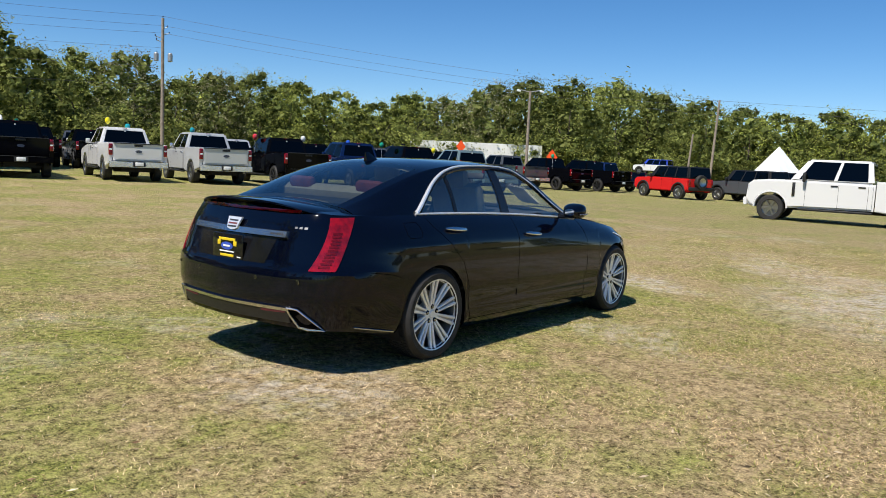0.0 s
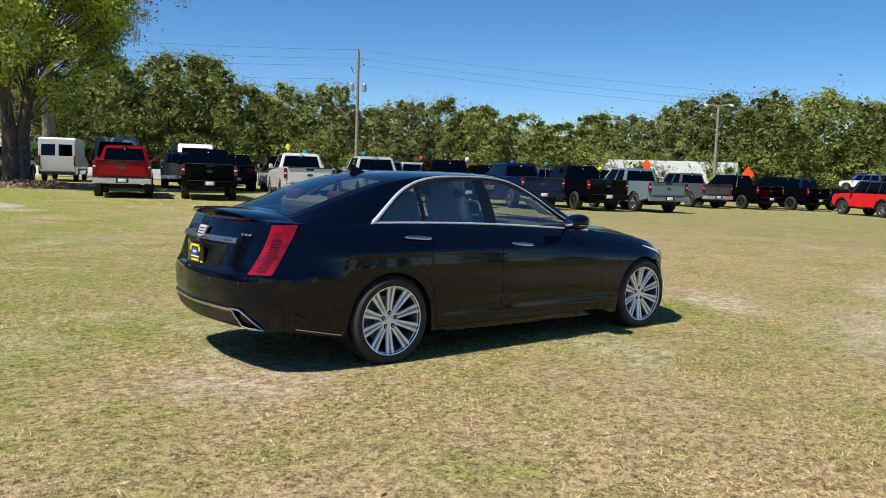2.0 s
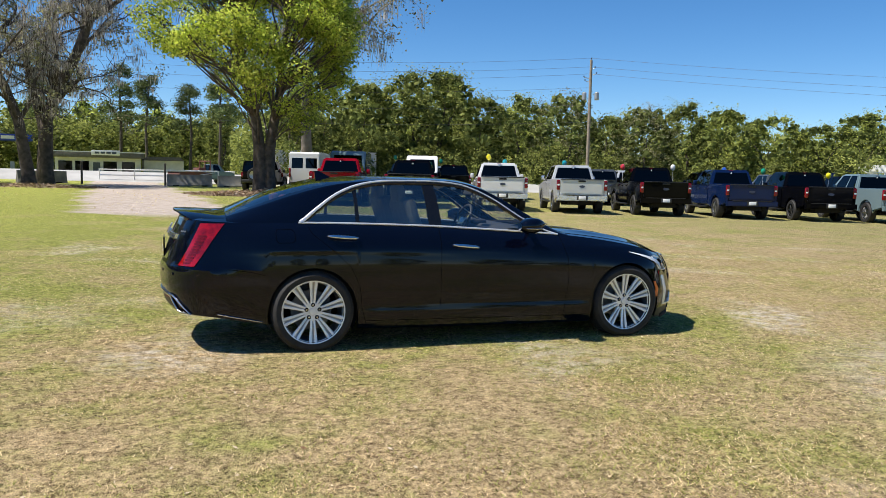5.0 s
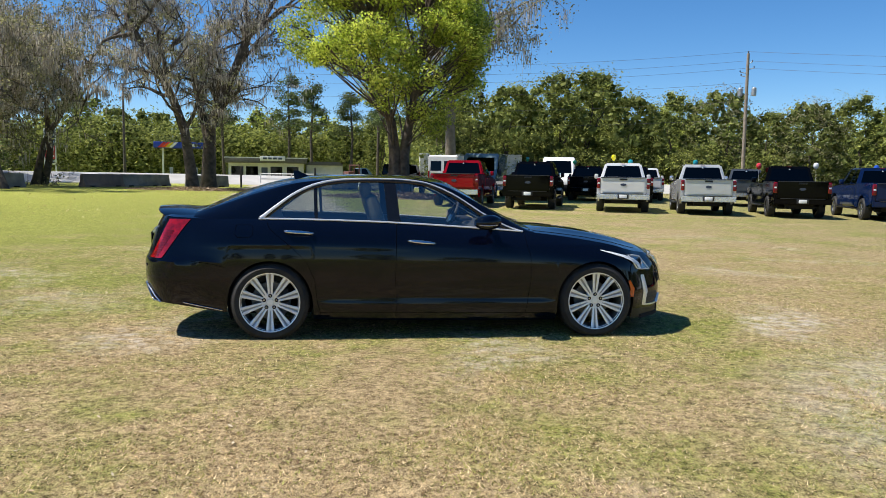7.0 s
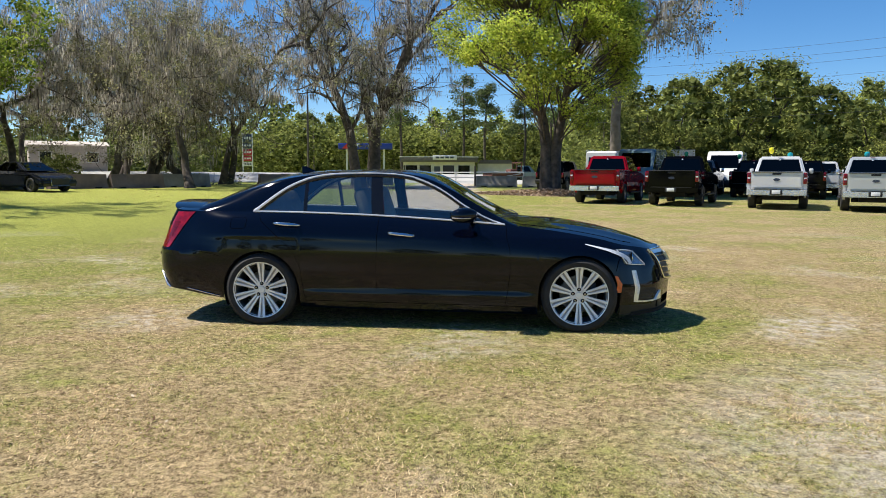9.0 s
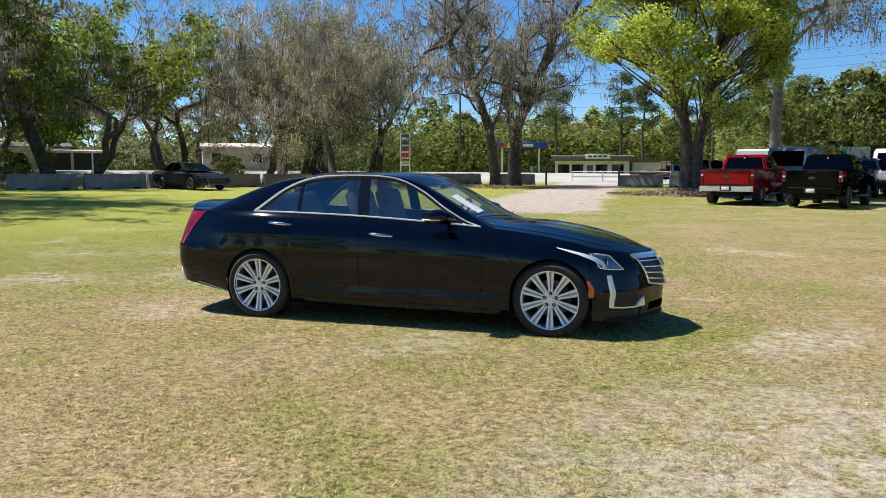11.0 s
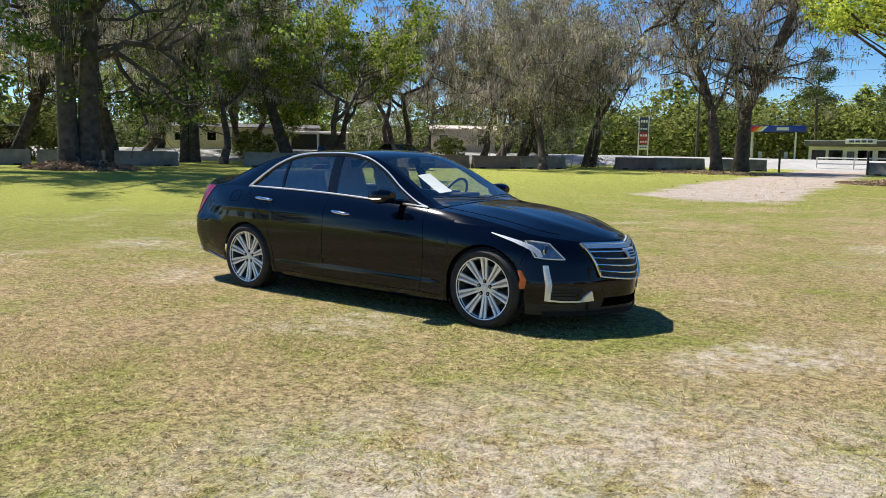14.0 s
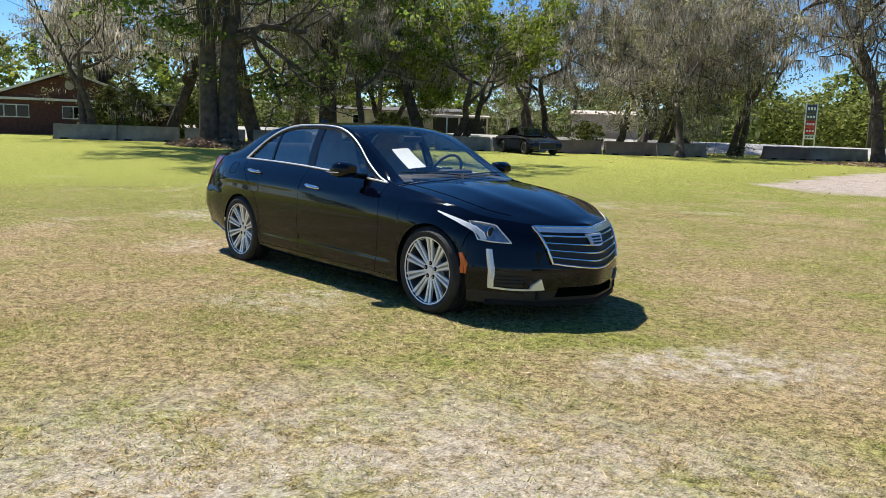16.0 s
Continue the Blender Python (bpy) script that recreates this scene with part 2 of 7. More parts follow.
PLASTIC = mat("black_plastic", (0.009, 0.009, 0.010), (0.015, 0.015, 0.015), 20, 0.5, bump=0.1, fine=300)
GLOSS_BLACK = mat("gloss_black", (0.006, 0.006, 0.007), (0.008, 0.008, 0.009), 5, 0.06)
GAP = mat("panel_gap", (0.002, 0.002, 0.002), (0.003, 0.003, 0.003), 5, 0.9, spec=0.0)
UNDER = mat("underbody", (0.006, 0.006, 0.006), (0.010, 0.009, 0.008), 5, 0.9)
CLEAR = glass("clear_glass", (0.90, 0.94, 0.92), 2.0)
SIDE_GLASS = glass("side_glass", (0.86, 0.91, 0.90), 2.4)
TINT = glass("tinted_glass", (0.60, 0.67, 0.65), 2.7)
DARK_GLASS = glass("dark_glass", (0.02, 0.024, 0.026), 1.4)
LENS = glass("lamp_lens", (0.86, 0.88, 0.9))
RED_LENS = mat("red_lens", (0.34, 0.002, 0.006), (0.13, 0.001, 0.003), 16, 0.10, coat=0.8)
RED_LENS_INNER = mat("red_lens_inner", (0.16, 0.003, 0.006), (0.10, 0.002, 0.004), 40, 0.2)
AMBER = mat("amber_lens", (0.75, 0.13, 0.015), (0.65, 0.1, 0.012), 20, 0.15, coat=0.6)
LAMP_WHITE = mat("lamp_white", (0.82, 0.84, 0.86), (0.7, 0.72, 0.75), 40, 0.2)
LEATHER = mat("grey_tan_leather", (0.30, 0.26, 0.21), (0.25, 0.215, 0.175), 12, 0.5, bump=0.15, fine=200)
DARK_TRIM = mat("dark_trim", (0.02, 0.02, 0.022), (0.03, 0.03, 0.03), 12, 0.6)
RED_CLOTH = mat("maroon_cloth", (0.16, 0.03, 0.035), (0.11, 0.02, 0.025), 16, 0.8)
PAPER = mat("white_paper", (0.85, 0.85, 0.83), (0.8, 0.8, 0.78), 12, 0.7)
WHITE = mat("white_sheet_metal", (0.78, 0.78, 0.77), (0.68, 0.68, 0.66), 1.2, 0.45)
OFFWHITE = mat("cream_siding", (0.58, 0.51, 0.44), (0.46, 0.40, 0.35), 1.5, 0.7, bump=0.1)
YELLOW = mat("yellow_print", (0.75, 0.55, 0.02), (0.7, 0.5, 0.02), 20, 0.5)
BLUE_PRINT = mat("blue_print", (0.03, 0.08, 0.45), (0.03, 0.07, 0.4), 20, 0.5)


def ground_material():
    m, n, l, p = nodes_of("field_grass")
    tc = n.new("ShaderNodeTexCoord")
    pos = tc.outputs["Object"]

    def noise_at(scale, detail=5, rough=0.6, vec=None, distort=0.0):
        nz = n.new("ShaderNodeTexNoise")
        nz.inputs["Scale"].default_value, nz.inputs["Detail"].default_value, nz.inputs["Roughness"].default_value = scale, detail, rough
        nz.inputs["Distortion"].default_value = distort
        l.new(vec or pos, nz.inputs["Vector"])
        return nz.outputs["Fac"]

    def ramp(fac, lo, hi, a=(0, 0, 0), b=(1, 1, 1)):
        r = n.new("ShaderNodeValToRGB")
        r.color_ramp.elements[0].position, r.color_ramp.elements[1].position = lo, hi
        r.color_ramp.elements[0].color, r.color_ramp.elements[1].color = (*a, 1), (*b, 1)
        l.new(fac, r.inputs[0])
        return r.outputs[0]

    def mixed(fac, a, b):
        x = n.new("ShaderNodeMix")
        x.data_type = "RGBA"
        l.new(fac, x.inputs[0])
        for s, v in ((x.inputs[6], a), (x.inputs[7], b)):
            if isinstance(v, tuple):
                s.default_value = (*v, 1)
            else:
                l.new(v, s)
        return x.outputs[2]

    def math_node(op, a, b=None, clamp=False):
        x = n.new("ShaderNodeMath")
        x.operation, x.use_clamp = op, clamp
        for s, v in zip(x.inputs, (a, b)):
            if v is None:
                continue
            if isinstance(v, (int, float)):
                s.default_value = v
            else:
                l.new(v, s)
        return x.outputs[0]

    sep = n.new("ShaderNodeSeparateXYZ")
    l.new(pos, sep.inputs[0])
    px, py = sep.outputs[0], sep.outputs[1]
    # turf: lying straw and green blades in patches, browner by the car's tail, greener far off
    def fibre(angle, across, along):
        mp = n.new("ShaderNodeMapping")
        mp.inputs["Rotation"].default_value = (0, 0, radians(angle))
        mp.inputs["Scale"].default_value = (across, along, 1)
        l.new(pos, mp.inputs["Vector"])
        return noise_at(1.0, 2, 0.6, mp.outputs[0], 0.6)

    west = math_node("MULTIPLY", math_node("MINIMUM", math_node("MAXIMUM", px, -14.0), 5.0), -0.018)
    r_far = math_node("SQRT", math_node("ADD", math_node("MULTIPLY", px, px), math_node("MULTIPLY", py, py)))
    far = math_node("MULTIPLY", math_node("MULTIPLY", math_node("SUBTRACT", r_far, 9.0), 0.045, True), 0.17)
    bx, by = math_node("ADD", px, 3.8), math_node("ADD", py, 3.8)
    b2 = math_node("ADD", math_node("MULTIPLY", bx, bx), math_node("MULTIPLY", by, by))
    brown_at = math_node("SUBTRACT", 1.0, math_node("DIVIDE", b2, 27.0), True)
    patch = math_node("ADD", math_node("ADD", noise_at(0.55, 6, 0.65), math_node("MULTIPLY", noise_at(4.5, 6, 0.7), 0.5)), math_node("ADD", west, far))
    patch = math_node("SUBTRACT", patch, math_node("MULTIPLY", brown_at, 0.13))
    blade = math_node("MAXIMUM", fibre(20, 150, 48), math_node("MAXIMUM", fibre(85, 140, 44), fibre(140, 160, 52)))
    clump = noise_at(21, 5, 0.8)
    grain = math_node("ADD", math_node("MULTIPLY", blade, 0.55), math_node("MULTIPLY", clump, 0.55))
    straw = ramp(grain, 0.50, 0.68, (0.097, 0.066, 0.029), (0.73, 0.56, 0.31))
    green = ramp(grain, 0.50, 0.68, (0.04, 0.049, 0.012), (0.49, 0.50, 0.125))
    thatch = ramp(grain, 0.50, 0.68, (0.095, 0.054, 0.026), (0.80, 0.60, 0.335))
    straw = mixed(math_node("MULTIPLY", brown_at, math_node("MULTIPLY", ramp(noise_at(1.3, 7, 0.75), 0.34, 0.58), 0.8)), straw, thatch)
    turf = mixed(ramp(patch, 0.62, 0.88), straw, green)
    lush = math_node("MULTIPLY", math_node("MULTIPLY", math_node("SUBTRACT", -2.0, px), 0.09, True), math_node("MULTIPLY", math_node("SUBTRACT", r_far, 7.0), 0.12, True))
    turf = mixed(math_node("MULTIPLY", lush, 0.75), turf, ramp(grain, 0.50, 0.68, (0.07, 0.082, 0.016), (0.68, 0.70, 0.15)))
    east = math_node("MULTIPLY", math_node("SUBTRACT", px, 6.0), 0.08, True)
    turf = mixed(math_node("MULTIPLY", east, 0.55), turf, ramp(grain, 0.50, 0.68, (0.06, 0.05, 0.02), (0.46, 0.40, 0.19)))
    # bare sandy spots
    bare = math_node("MULTIPLY", ramp(noise_at(0.42, 3, 0.5, distort=0.4), 0.56, 0.70), ramp(noise_at(6, 5, 0.7), 0.42, 0.6))
    bare = math_node("MULTIPLY", bare, math_node("SUBTRACT", 1.0, math_node("MULTIPLY", math_node("SUBTRACT", r_far, 9.0), 0.14, True), True))
    near_x = math_node("SUBTRACT", px, 4.6)
    near_y = math_node("ADD", py, 4.2)
    d2 = math_node("ADD", math_node("MULTIPLY", near_x, near_x), math_node("MULTIPLY", near_y, near_y))
    dist = math_node("SUBTRACT", 1.2, math_node("DIVIDE", d2, 8.5), True)
    worn = math_node("MULTIPLY", dist, ramp(noise_at(3.4, 8, 0.85, distort=0.6), 0.42, 0.56))
    rear_x, rear_y = math_node("ADD", px, 2.55), math_node("ADD", py, 0.75)
    r2 = math_node("ADD", math_node("MULTIPLY", rear_x, rear_x), math_node("MULTIPLY", rear_y, rear_y))
    worn2 = math_node("MULTIPLY", math_node("SUBTRACT", 1.0, math_node("DIVIDE", r2, 0.55), True), ramp(noise_at(7, 6, 0.75), 0.44, 0.64))
    side_x, side_y = math_node("ADD", px, 2.2), math_node("ADD", py, 5.2)
    s2 = math_node("ADD", math_node("MULTIPLY", side_x, side_x), math_node("MULTIPLY", side_y, side_y))
    worn2 = math_node("MAXIMUM", worn2, math_node("MULTIPLY", math_node("SUBTRACT", 1.0, math_node("DIVIDE", s2, 0.7), True), ramp(noise_at(5, 6, 0.75), 0.42, 0.62)))
    bare = math_node("MAXIMUM", bare, math_node("MAXIMUM", worn, worn2))
    sand = ramp(grain, 0.44, 0.66, (0.22, 0.17, 0.12), (0.79, 0.71, 0.585))
    col = mixed(bare, turf, sand)
    # the pale sand track to the gate, and litter under the oak
    tx = math_node("ADD", px, math_node("MULTIPLY", py, 0.075))
    across = math_node("ABSOLUTE", math_node("ADD", tx, 1.5))
    along = math_node("MINIMUM", math_node("MULTIPLY", math_node("SUBTRACT", py, 16.5), 0.55, True), 1.0)
    wob = math_node("MULTIPLY", math_node("SUBTRACT", noise_at(0.5, 5, 0.6), 0.5), 4.2)
    width = math_node("SUBTRACT", math_node("MULTIPLY", along, 2.7), math_node("ADD", across, wob))
    track = math_node("MULTIPLY", math_node("MULTIPLY", width, 1.4, True), along, True)
    track = math_node("MULTIPLY", track, math_node("SUBTRACT", 1.0, math_node("MULTIPLY", math_node("SUBTRACT", py, 60), 0.3, True), True))
    pale = ramp(noise_at(3.0, 6, 0.7), 0.3, 0.75, (0.36, 0.295, 0.245), (0.57, 0.49, 0.43))
    col = mixed(track, col, pale)
    ox, oy = math_node("SUBTRACT", px, 2.2), math_node("SUBTRACT", py, 34.8)
    o2 = math_node("ADD", math_node("MULTIPLY", ox, ox), math_node("MULTIPLY", oy, oy))
    litter = math_node("MULTIPLY", math_node("SUBTRACT", 1.25, math_node("DIVIDE", o2, 13.0), True), ramp(noise_at(1.4, 5, 0.7), 0.38, 0.55))
    col = mixed(litter, col, ramp(noise_at(9, 5, 0.7), 0.3, 0.7, (0.12, 0.075, 0.045), (0.33, 0.24, 0.175)))
    l.new(col, p.inputs["Base Color"])
    p.inputs["Roughness"].default_value = 0.95
    p.inputs["Specular IOR Level"].default_value = 0.1
    b = n.new("ShaderNodeBump")
    b.inputs["Strength"].default_value, b.inputs["Distance"].default_value = 1.0, 0.03
    l.new(math_node("ADD", math_node("ADD", clump, math_node("MULTIPLY", blade, 0.8)), math_node("MULTIPLY", noise_at(6, 4), 1.4)), b.inputs["Height"])
    l.new(b.outputs[0], p.inputs["Normal"])
    return m


GROUND = ground_material()


def build_ground():
    k = np.linspace(-1, 1, 171)
    line = 700 * np.sinh(5.6 * k) / np.sinh(5.6)
    g = Geo()
    g.grid([[(x, y, ground_z(x, y) + 0.006 * noise.noise((x * 0.9, y * 0.9, 0)) * (abs(x) < 30)) for x in line] for y in line])
    tagged(g.make("ground", GROUND), "mown field of dry yellow-green grass with bare sandy patches", "ground", kind="structure")


build_ground()


def build_grass():
    """Short blades of turf and fallen leaves round the car and the way of the camera."""
    rnd = np.random.default_rng(5)

    def spread(n, reach):
        a, r = rnd.uniform(0, 2 * math.pi, n), reach * rnd.uniform(0.0, 1, n) ** 0.62
        x, y = r * np.cos(a), -3.4 + r * np.sin(a)
        return x, y

    def patches(x, y):
        return np.array([noise.noise((a * 0.7, b * 0.7, 3.0)) + 0.6 * noise.noise((a * 2.6, b * 2.6, 9.0)) for a, b in zip(x, y)])

    def blades(n, reach, name, material, low, size, wide=1.0, west=0.0):
        x, y = spread(n, reach)
        thick = patches(x, y)
        # thin on the worn sandy ground
        for cx, cy, spread2 in ((4.6, -4.2, 8.5), (-2.55, -0.75, 0.6), (-2.2, -5.2, 0.7)):
            worn = np.clip(1.1 - ((x - cx) ** 2 + (y - cy) ** 2) / spread2, 0, 1)
            thick -= 1.7 * worn * np.array([smooth(-0.15, 0.25, noise.noise((a * 1.9, b * 1.9, 4.0))) for a, b in zip(x, y)])
        keep = (thick + rnd.uniform(-0.7, 0.7, n)) > low + west * np.clip((1.0 - x) / 4.0, 0, 1)
        x, y = x[keep], y[keep]
        n = len(x)
        z = np.array([ground_z(a, b) for a, b in zip(x, y)]) - 0.003
        a = rnd.uniform(0, 2 * math.pi, n)
        h, w = rnd.uniform(0.2, 1.0, n) * size, rnd.uniform(0.0014, 0.0036, n) * wide
        lean = rnd.uniform(0.5, 2.6, n) * h
        b = rnd.uniform(0, 2 * math.pi, n)
        base = np.stack([x, y, z], 1)
        side = np.stack([np.cos(a) * w, np.sin(a) * w, np.zeros(n)], 1)
        tip = base + np.stack([np.cos(b) * lean, np.sin(b) * lean, h], 1)
        tri = np.stack([base - side, base + side, tip], 1).reshape(-1, 3)
        return fast_mesh(name, tri, 3, material)

    tagged(blades(520000, 12.5, "grass", leafy("straw_blades", (0.235, 0.155, 0.07), (0.60, 0.44, 0.225), (0.93, 0.765, 0.48), 0.35, 0.8, bough=0.8, sway=0.15), -0.9, 0.021, 1.3), "short straw-coloured dry turf blades", "grass", kind="stuff")
    tagged(blades(620000, 12.5, "grass", leafy("green_blades", (0.11, 0.12, 0.026), (0.31, 0.325, 0.075), (0.56, 0.54, 0.175), 0.4, 0.7, bough=0.8, sway=0.15), -0.05, 0.025, 1.3, 0.6), "short green turf blades among dry grass", "grass", kind="stuff")

    n = 26000
    x, y = spread(n, 15)
    z = np.array([ground_z(a, b) for a, b in zip(x, y)]) + rnd.uniform(0.006, 0.018, n)
    a = rnd.uniform(0, 2 * math.pi, n)
    s = (0.004 + 0.015 * rnd.uniform(0, 1, n) ** 3) * (1 + 0.5 * (x < -1))
    u = np.stack([np.cos(a), np.sin(a), rnd.uniform(-0.4, 0.4, n)], 1) * s[:, None]
    v = np.stack([-np.sin(a), np.cos(a), rnd.uniform(-0.4, 0.4, n)], 1) * s[:, None] * rnd.uniform(0.22, 0.42, n)[:, None]
    c = np.stack([x, y, z], 1)
    quad = np.stack([c - u, c - v, c + u, c + v], 1).reshape(-1, 3)
    tagged(fast_mesh("fallen_leaves", quad, 4, leafy("fallen_leaf", (0.16, 0.085, 0.045), (0.50, 0.36, 0.21), (0.85, 0.74, 0.56), 0.15, 0.7)), "small dry brown and straw leaves scattered on the grass", "leaves", kind="stuff")


build_grass()

# ---- the black sedan ----
HUB_X, HUB_Z, TYRE_R, ARCH_R = 1.455, 0.295, 0.333, 0.362
PLAN = [(2.375, 0.0), (2.318, 0.22), (2.195, 0.5), (2.02, 0.69), (1.88, 0.815), (1.72, 0.885), (1.455, 0.908), (1.0, 0.905), (0.3, 0.9), (-0.4, 0.9), (-1.0, 0.902),
        (-1.455, 0.906), (-1.85, 0.885), (-2.15, 0.858), (-2.41, 0.79), (-2.557, 0.57), (-2.617, 0.25), (-2.636, 0.0)]
RIM_Z = curve((-2.66, 1.035), (-2.3, 1.02), (-2.0, 1.01), (-1.54, 1.012), (-1.0, 1.005), (-0.38, 0.985), (0.3, 0.947), (0.76, 0.915), (1.0, 0.893), (1.4, 0.838), (1.7, 0.785), (2.0, 0.725), (2.2, 0.69), (2.38, 0.67))
LOW_Z = curve((-2.66, 0.30), (-2.3, 0.27), (-1.85, 0.205), (-1.0, 0.14), (1.0, 0.12), (1.85, 0.12), (2.1, 0.11), (2.4, 0.09))
MID_Z = curve((-2.66, 1.045), (-2.45, 1.065), (-2.08, 1.095), (-1.6, 1.05), (0.2, 1.0), (0.6, 0.98), (0.9, 0.958), (1.39, 0.915), (1.75, 0.85), (1.92, 0.805), (2.1, 0.745), (2.2, 0.705), (2.38, 0.67))
SHOULDER = curve((0.0, 0.135), (0.02, 0.105), (0.05, 0.067), (0.09, 0.032), (0.13, 0.012), (0.18, 0.002), (0.3, 0.0))
TUCK = curve((0.0, 0.055), (0.03, 0.03), (0.08, 0.012), (0.2, 0.0))


def plan_line(n):
    """Points round the right half of the car, from the middle of the nose to the middle of the tail."""
    pts = [np.array(p) for p in PLAN]
    pts = [np.array((PLAN[1][0], -PLAN[1][1]))] + pts + [np.array((PLAN[-2][0], -PLAN[-2][1]))]
    out = []
    for i in range(1, len(pts) - 2):
        a, b, c, d = pts[i - 1 : i + 3]
        for k in range(30):
            t = k / 30
            out.append(0.5 * (2 * b + (c - a) * t + (2 * a - 5 * b + 4 * c - d) * t * t + (3 * b - a - 3 * c + d) * t**3))
    out.append(pts[-2])
    out = np.array(out)
    s = np.r_[0, np.cumsum(np.hypot(*np.diff(out, axis=0).T))]
    q = np.linspace(0, s[-1], n)
    return np.stack([np.interp(q, s, out[:, 0]), np.interp(q, s, out[:, 1])], 1)


def smooth_sq(t):
    return t * t


def inset(x, z):
    """How far the skin lies inside the plan line at a height."""
    front, back = smooth(1.45, 2.05, x), smooth(-1.75, -2.3, x)
    flank = max(0.0, 1 - front - back)
    top, low = RIM_Z(x), LOW_Z(x)
    lean_f = max(0.0, z - 0.36) * 0.20 + max(0.0, 0.37 - z) * 0.10 + 0.42 * SHOULDER(top - z)
    lean_r = max(0.0, z - 0.66) * 0.31 + max(0.0, 0.48 - z) * 0.30 + 0.22 * SHOULDER(top - z) + 0.018 * smooth(0.64, 0.68, z)
    tilt = 0.055 * smooth_sq(max(0.0, z - 0.60) / max(top - 0.60, 0.05))
    body = 0.71 * SHOULDER((top - z) * 0.85) + tilt + TUCK(z - low) - 0.006 * math.exp(-(((z - 0.80) / 0.02) ** 2)) + 0.018 * math.exp(-(((z - 0.345) / 0.045) ** 2)) * smooth(-1.3, -0.9, x) * smooth(1.3, 0.9, x)
    return flank * body + front * lean_f + back * lean_r


OUTLINE = plan_line(420)
NORMALS = np.gradient(OUTLINE, axis=0)
NORMALS = np.stack([NORMALS[:, 1], -NORMALS[:, 0]], 1)
NORMALS /= -np.linalg.norm(NORMALS, axis=1)[:, None]
if NORMALS[200][1] > 0:
    NORMALS = -NORMALS
# NORMALS point inwards, to the middle of the car


def skin(i, z, out=0.0):
    """A point of the right-hand skin (y below zero) at the outline's station i and a height."""
    x, y = OUTLINE[i]
    p = OUTLINE[i] + NORMALS[i] * (inset(x, z) - out)
    return (float(p[0]), -float(max(p[1], 0.0)), z)


def side_at(x, z, out=0.0):
    """The flank's skin at a place along the car: right side."""
    i = int(np.argmin(np.abs(OUTLINE[:, 0] - x)))
    j = min(max(i + (1 if OUTLINE[i, 0] > x else -1), 0), len(OUTLINE) - 1)
    t = 0.0 if i == j else (x - OUTLINE[i, 0]) / (OUTLINE[j, 0] - OUTLINE[i, 0] + 1e-9)
    y = OUTLINE[i, 1] + (OUTLINE[j, 1] - OUTLINE[i, 1]) * min(max(t, 0), 1)
    return (x, -(float(y) - inset(x, z) + out), z)


def end_at(y, z, out=0.0, front=True):
    """The nose's or tail's skin at a place across the car."""
    half = OUTLINE[:190] if front else OUTLINE[230:][::-1]
    nrm = NORMALS[:190] if front else NORMALS[230:][::-1]
    pts = np.array([p + q * (inset(p[0], z) - out) for p, q in zip(half[::3], nrm[::3])])
    ys = np.maximum.accumulate(pts[:, 1])
    return (float(np.interp(abs(y), ys, pts[:, 0])), y, z)


def lower_at(x):
    z = LOW_Z(x)
    for hub in (HUB_X, -HUB_X):
        if abs(x - hub) < ARCH_R:
            z = max(z, HUB_Z + math.sqrt(ARCH_R**2 - (x - hub) ** 2))
    return z


def skin_part(x, z, y):
    gap_back = -1.49 + 0.0 if z > 0.96 else lerp(-1.13, -1.47, smooth(0.62, 0.98, z)) if z > 0.5 else -1.06
    # lowest band of the nose, given a dull black in place of body shade
    if z < 0.205 and x > 1.80:
        return "front_valance"
    if x > 1.86 or (x > 1.76 and z < 0.50):
        return "front_bumper"
    if x < -1.86 and z < 0.655:
        return "rear_bumper"
    if x < -2.2 and y < 0.60:
        return "trunk_lid"
    if z < 0.20 and abs(x) < 1.08:
        return "rocker_panel"
    if x > 0.82:
        return "front_fender"
    if x > -0.37:
        return "front_door"
    if x > gap_back:
        return "rear_door"
    return "quarter_panel"


ROOF_Y = curve((-2.12, 0.585), (-1.9, 0.595), (-1.6, 0.598), (-1.3, 0.59), (-1.0, 0.58), (-0.4, 0.572), (0.0, 0.578), (0.2, 0.6), (0.5, 0.645), (0.7, 0.68), (0.9, 0.72))
ROOF_RAIL = curve((-2.12, 1.055), (-1.9, 1.125), (-1.6, 1.228), (-1.3, 1.313), (-1.0, 1.358), (-0.7, 1.378), (-0.4, 1.382), (-0.1, 1.362), (0.1, 1.308), (0.3, 1.215), (0.5, 1.105), (0.7, 0.995), (0.85, 0.925), (0.9, 0.912))
ROOF_MID = curve((-2.12, 1.085), (-1.78, 1.238), (-1.55, 1.315), (-1.337, 1.367), (-1.1, 1.393), (-0.893, 1.405), (-0.334, 1.41), (-0.05, 1.396), (0.118, 1.362), (0.3, 1.27), (0.52, 1.135), (0.75, 1.02), (0.92, 0.945))
DLO = curve((-1.54, 1.014), (-1.4, 1.125), (-1.25, 1.232), (-1.1, 1.303), (-0.95, 1.343), (-0.743, 1.364), (-0.437, 1.368), (-0.2, 1.356), (-0.05, 1.328), (0.182, 1.228), (0.446, 1.06), (0.65, 0.955), (0.77, 0.915))


def house_at(x, z, out=0.0):
    """The cabin's right side at a place along the car and a height."""
    z0, z1 = RIM_Z(x) - 0.01, ROOF_RAIL(x)
    t = (z - z0) / max(z1 - z0, 0.02)
    foot = 0.752 if x > -1.45 else min(0.752, -side_at(x, RIM_Z(x))[1] - 0.003)
    y = lerp(foot, min(ROOF_Y(x), foot - 0.01), t) + 0.018 * math.sin(math.pi * min(max(t, 0), 1))
    return (x, -(y + out), z)


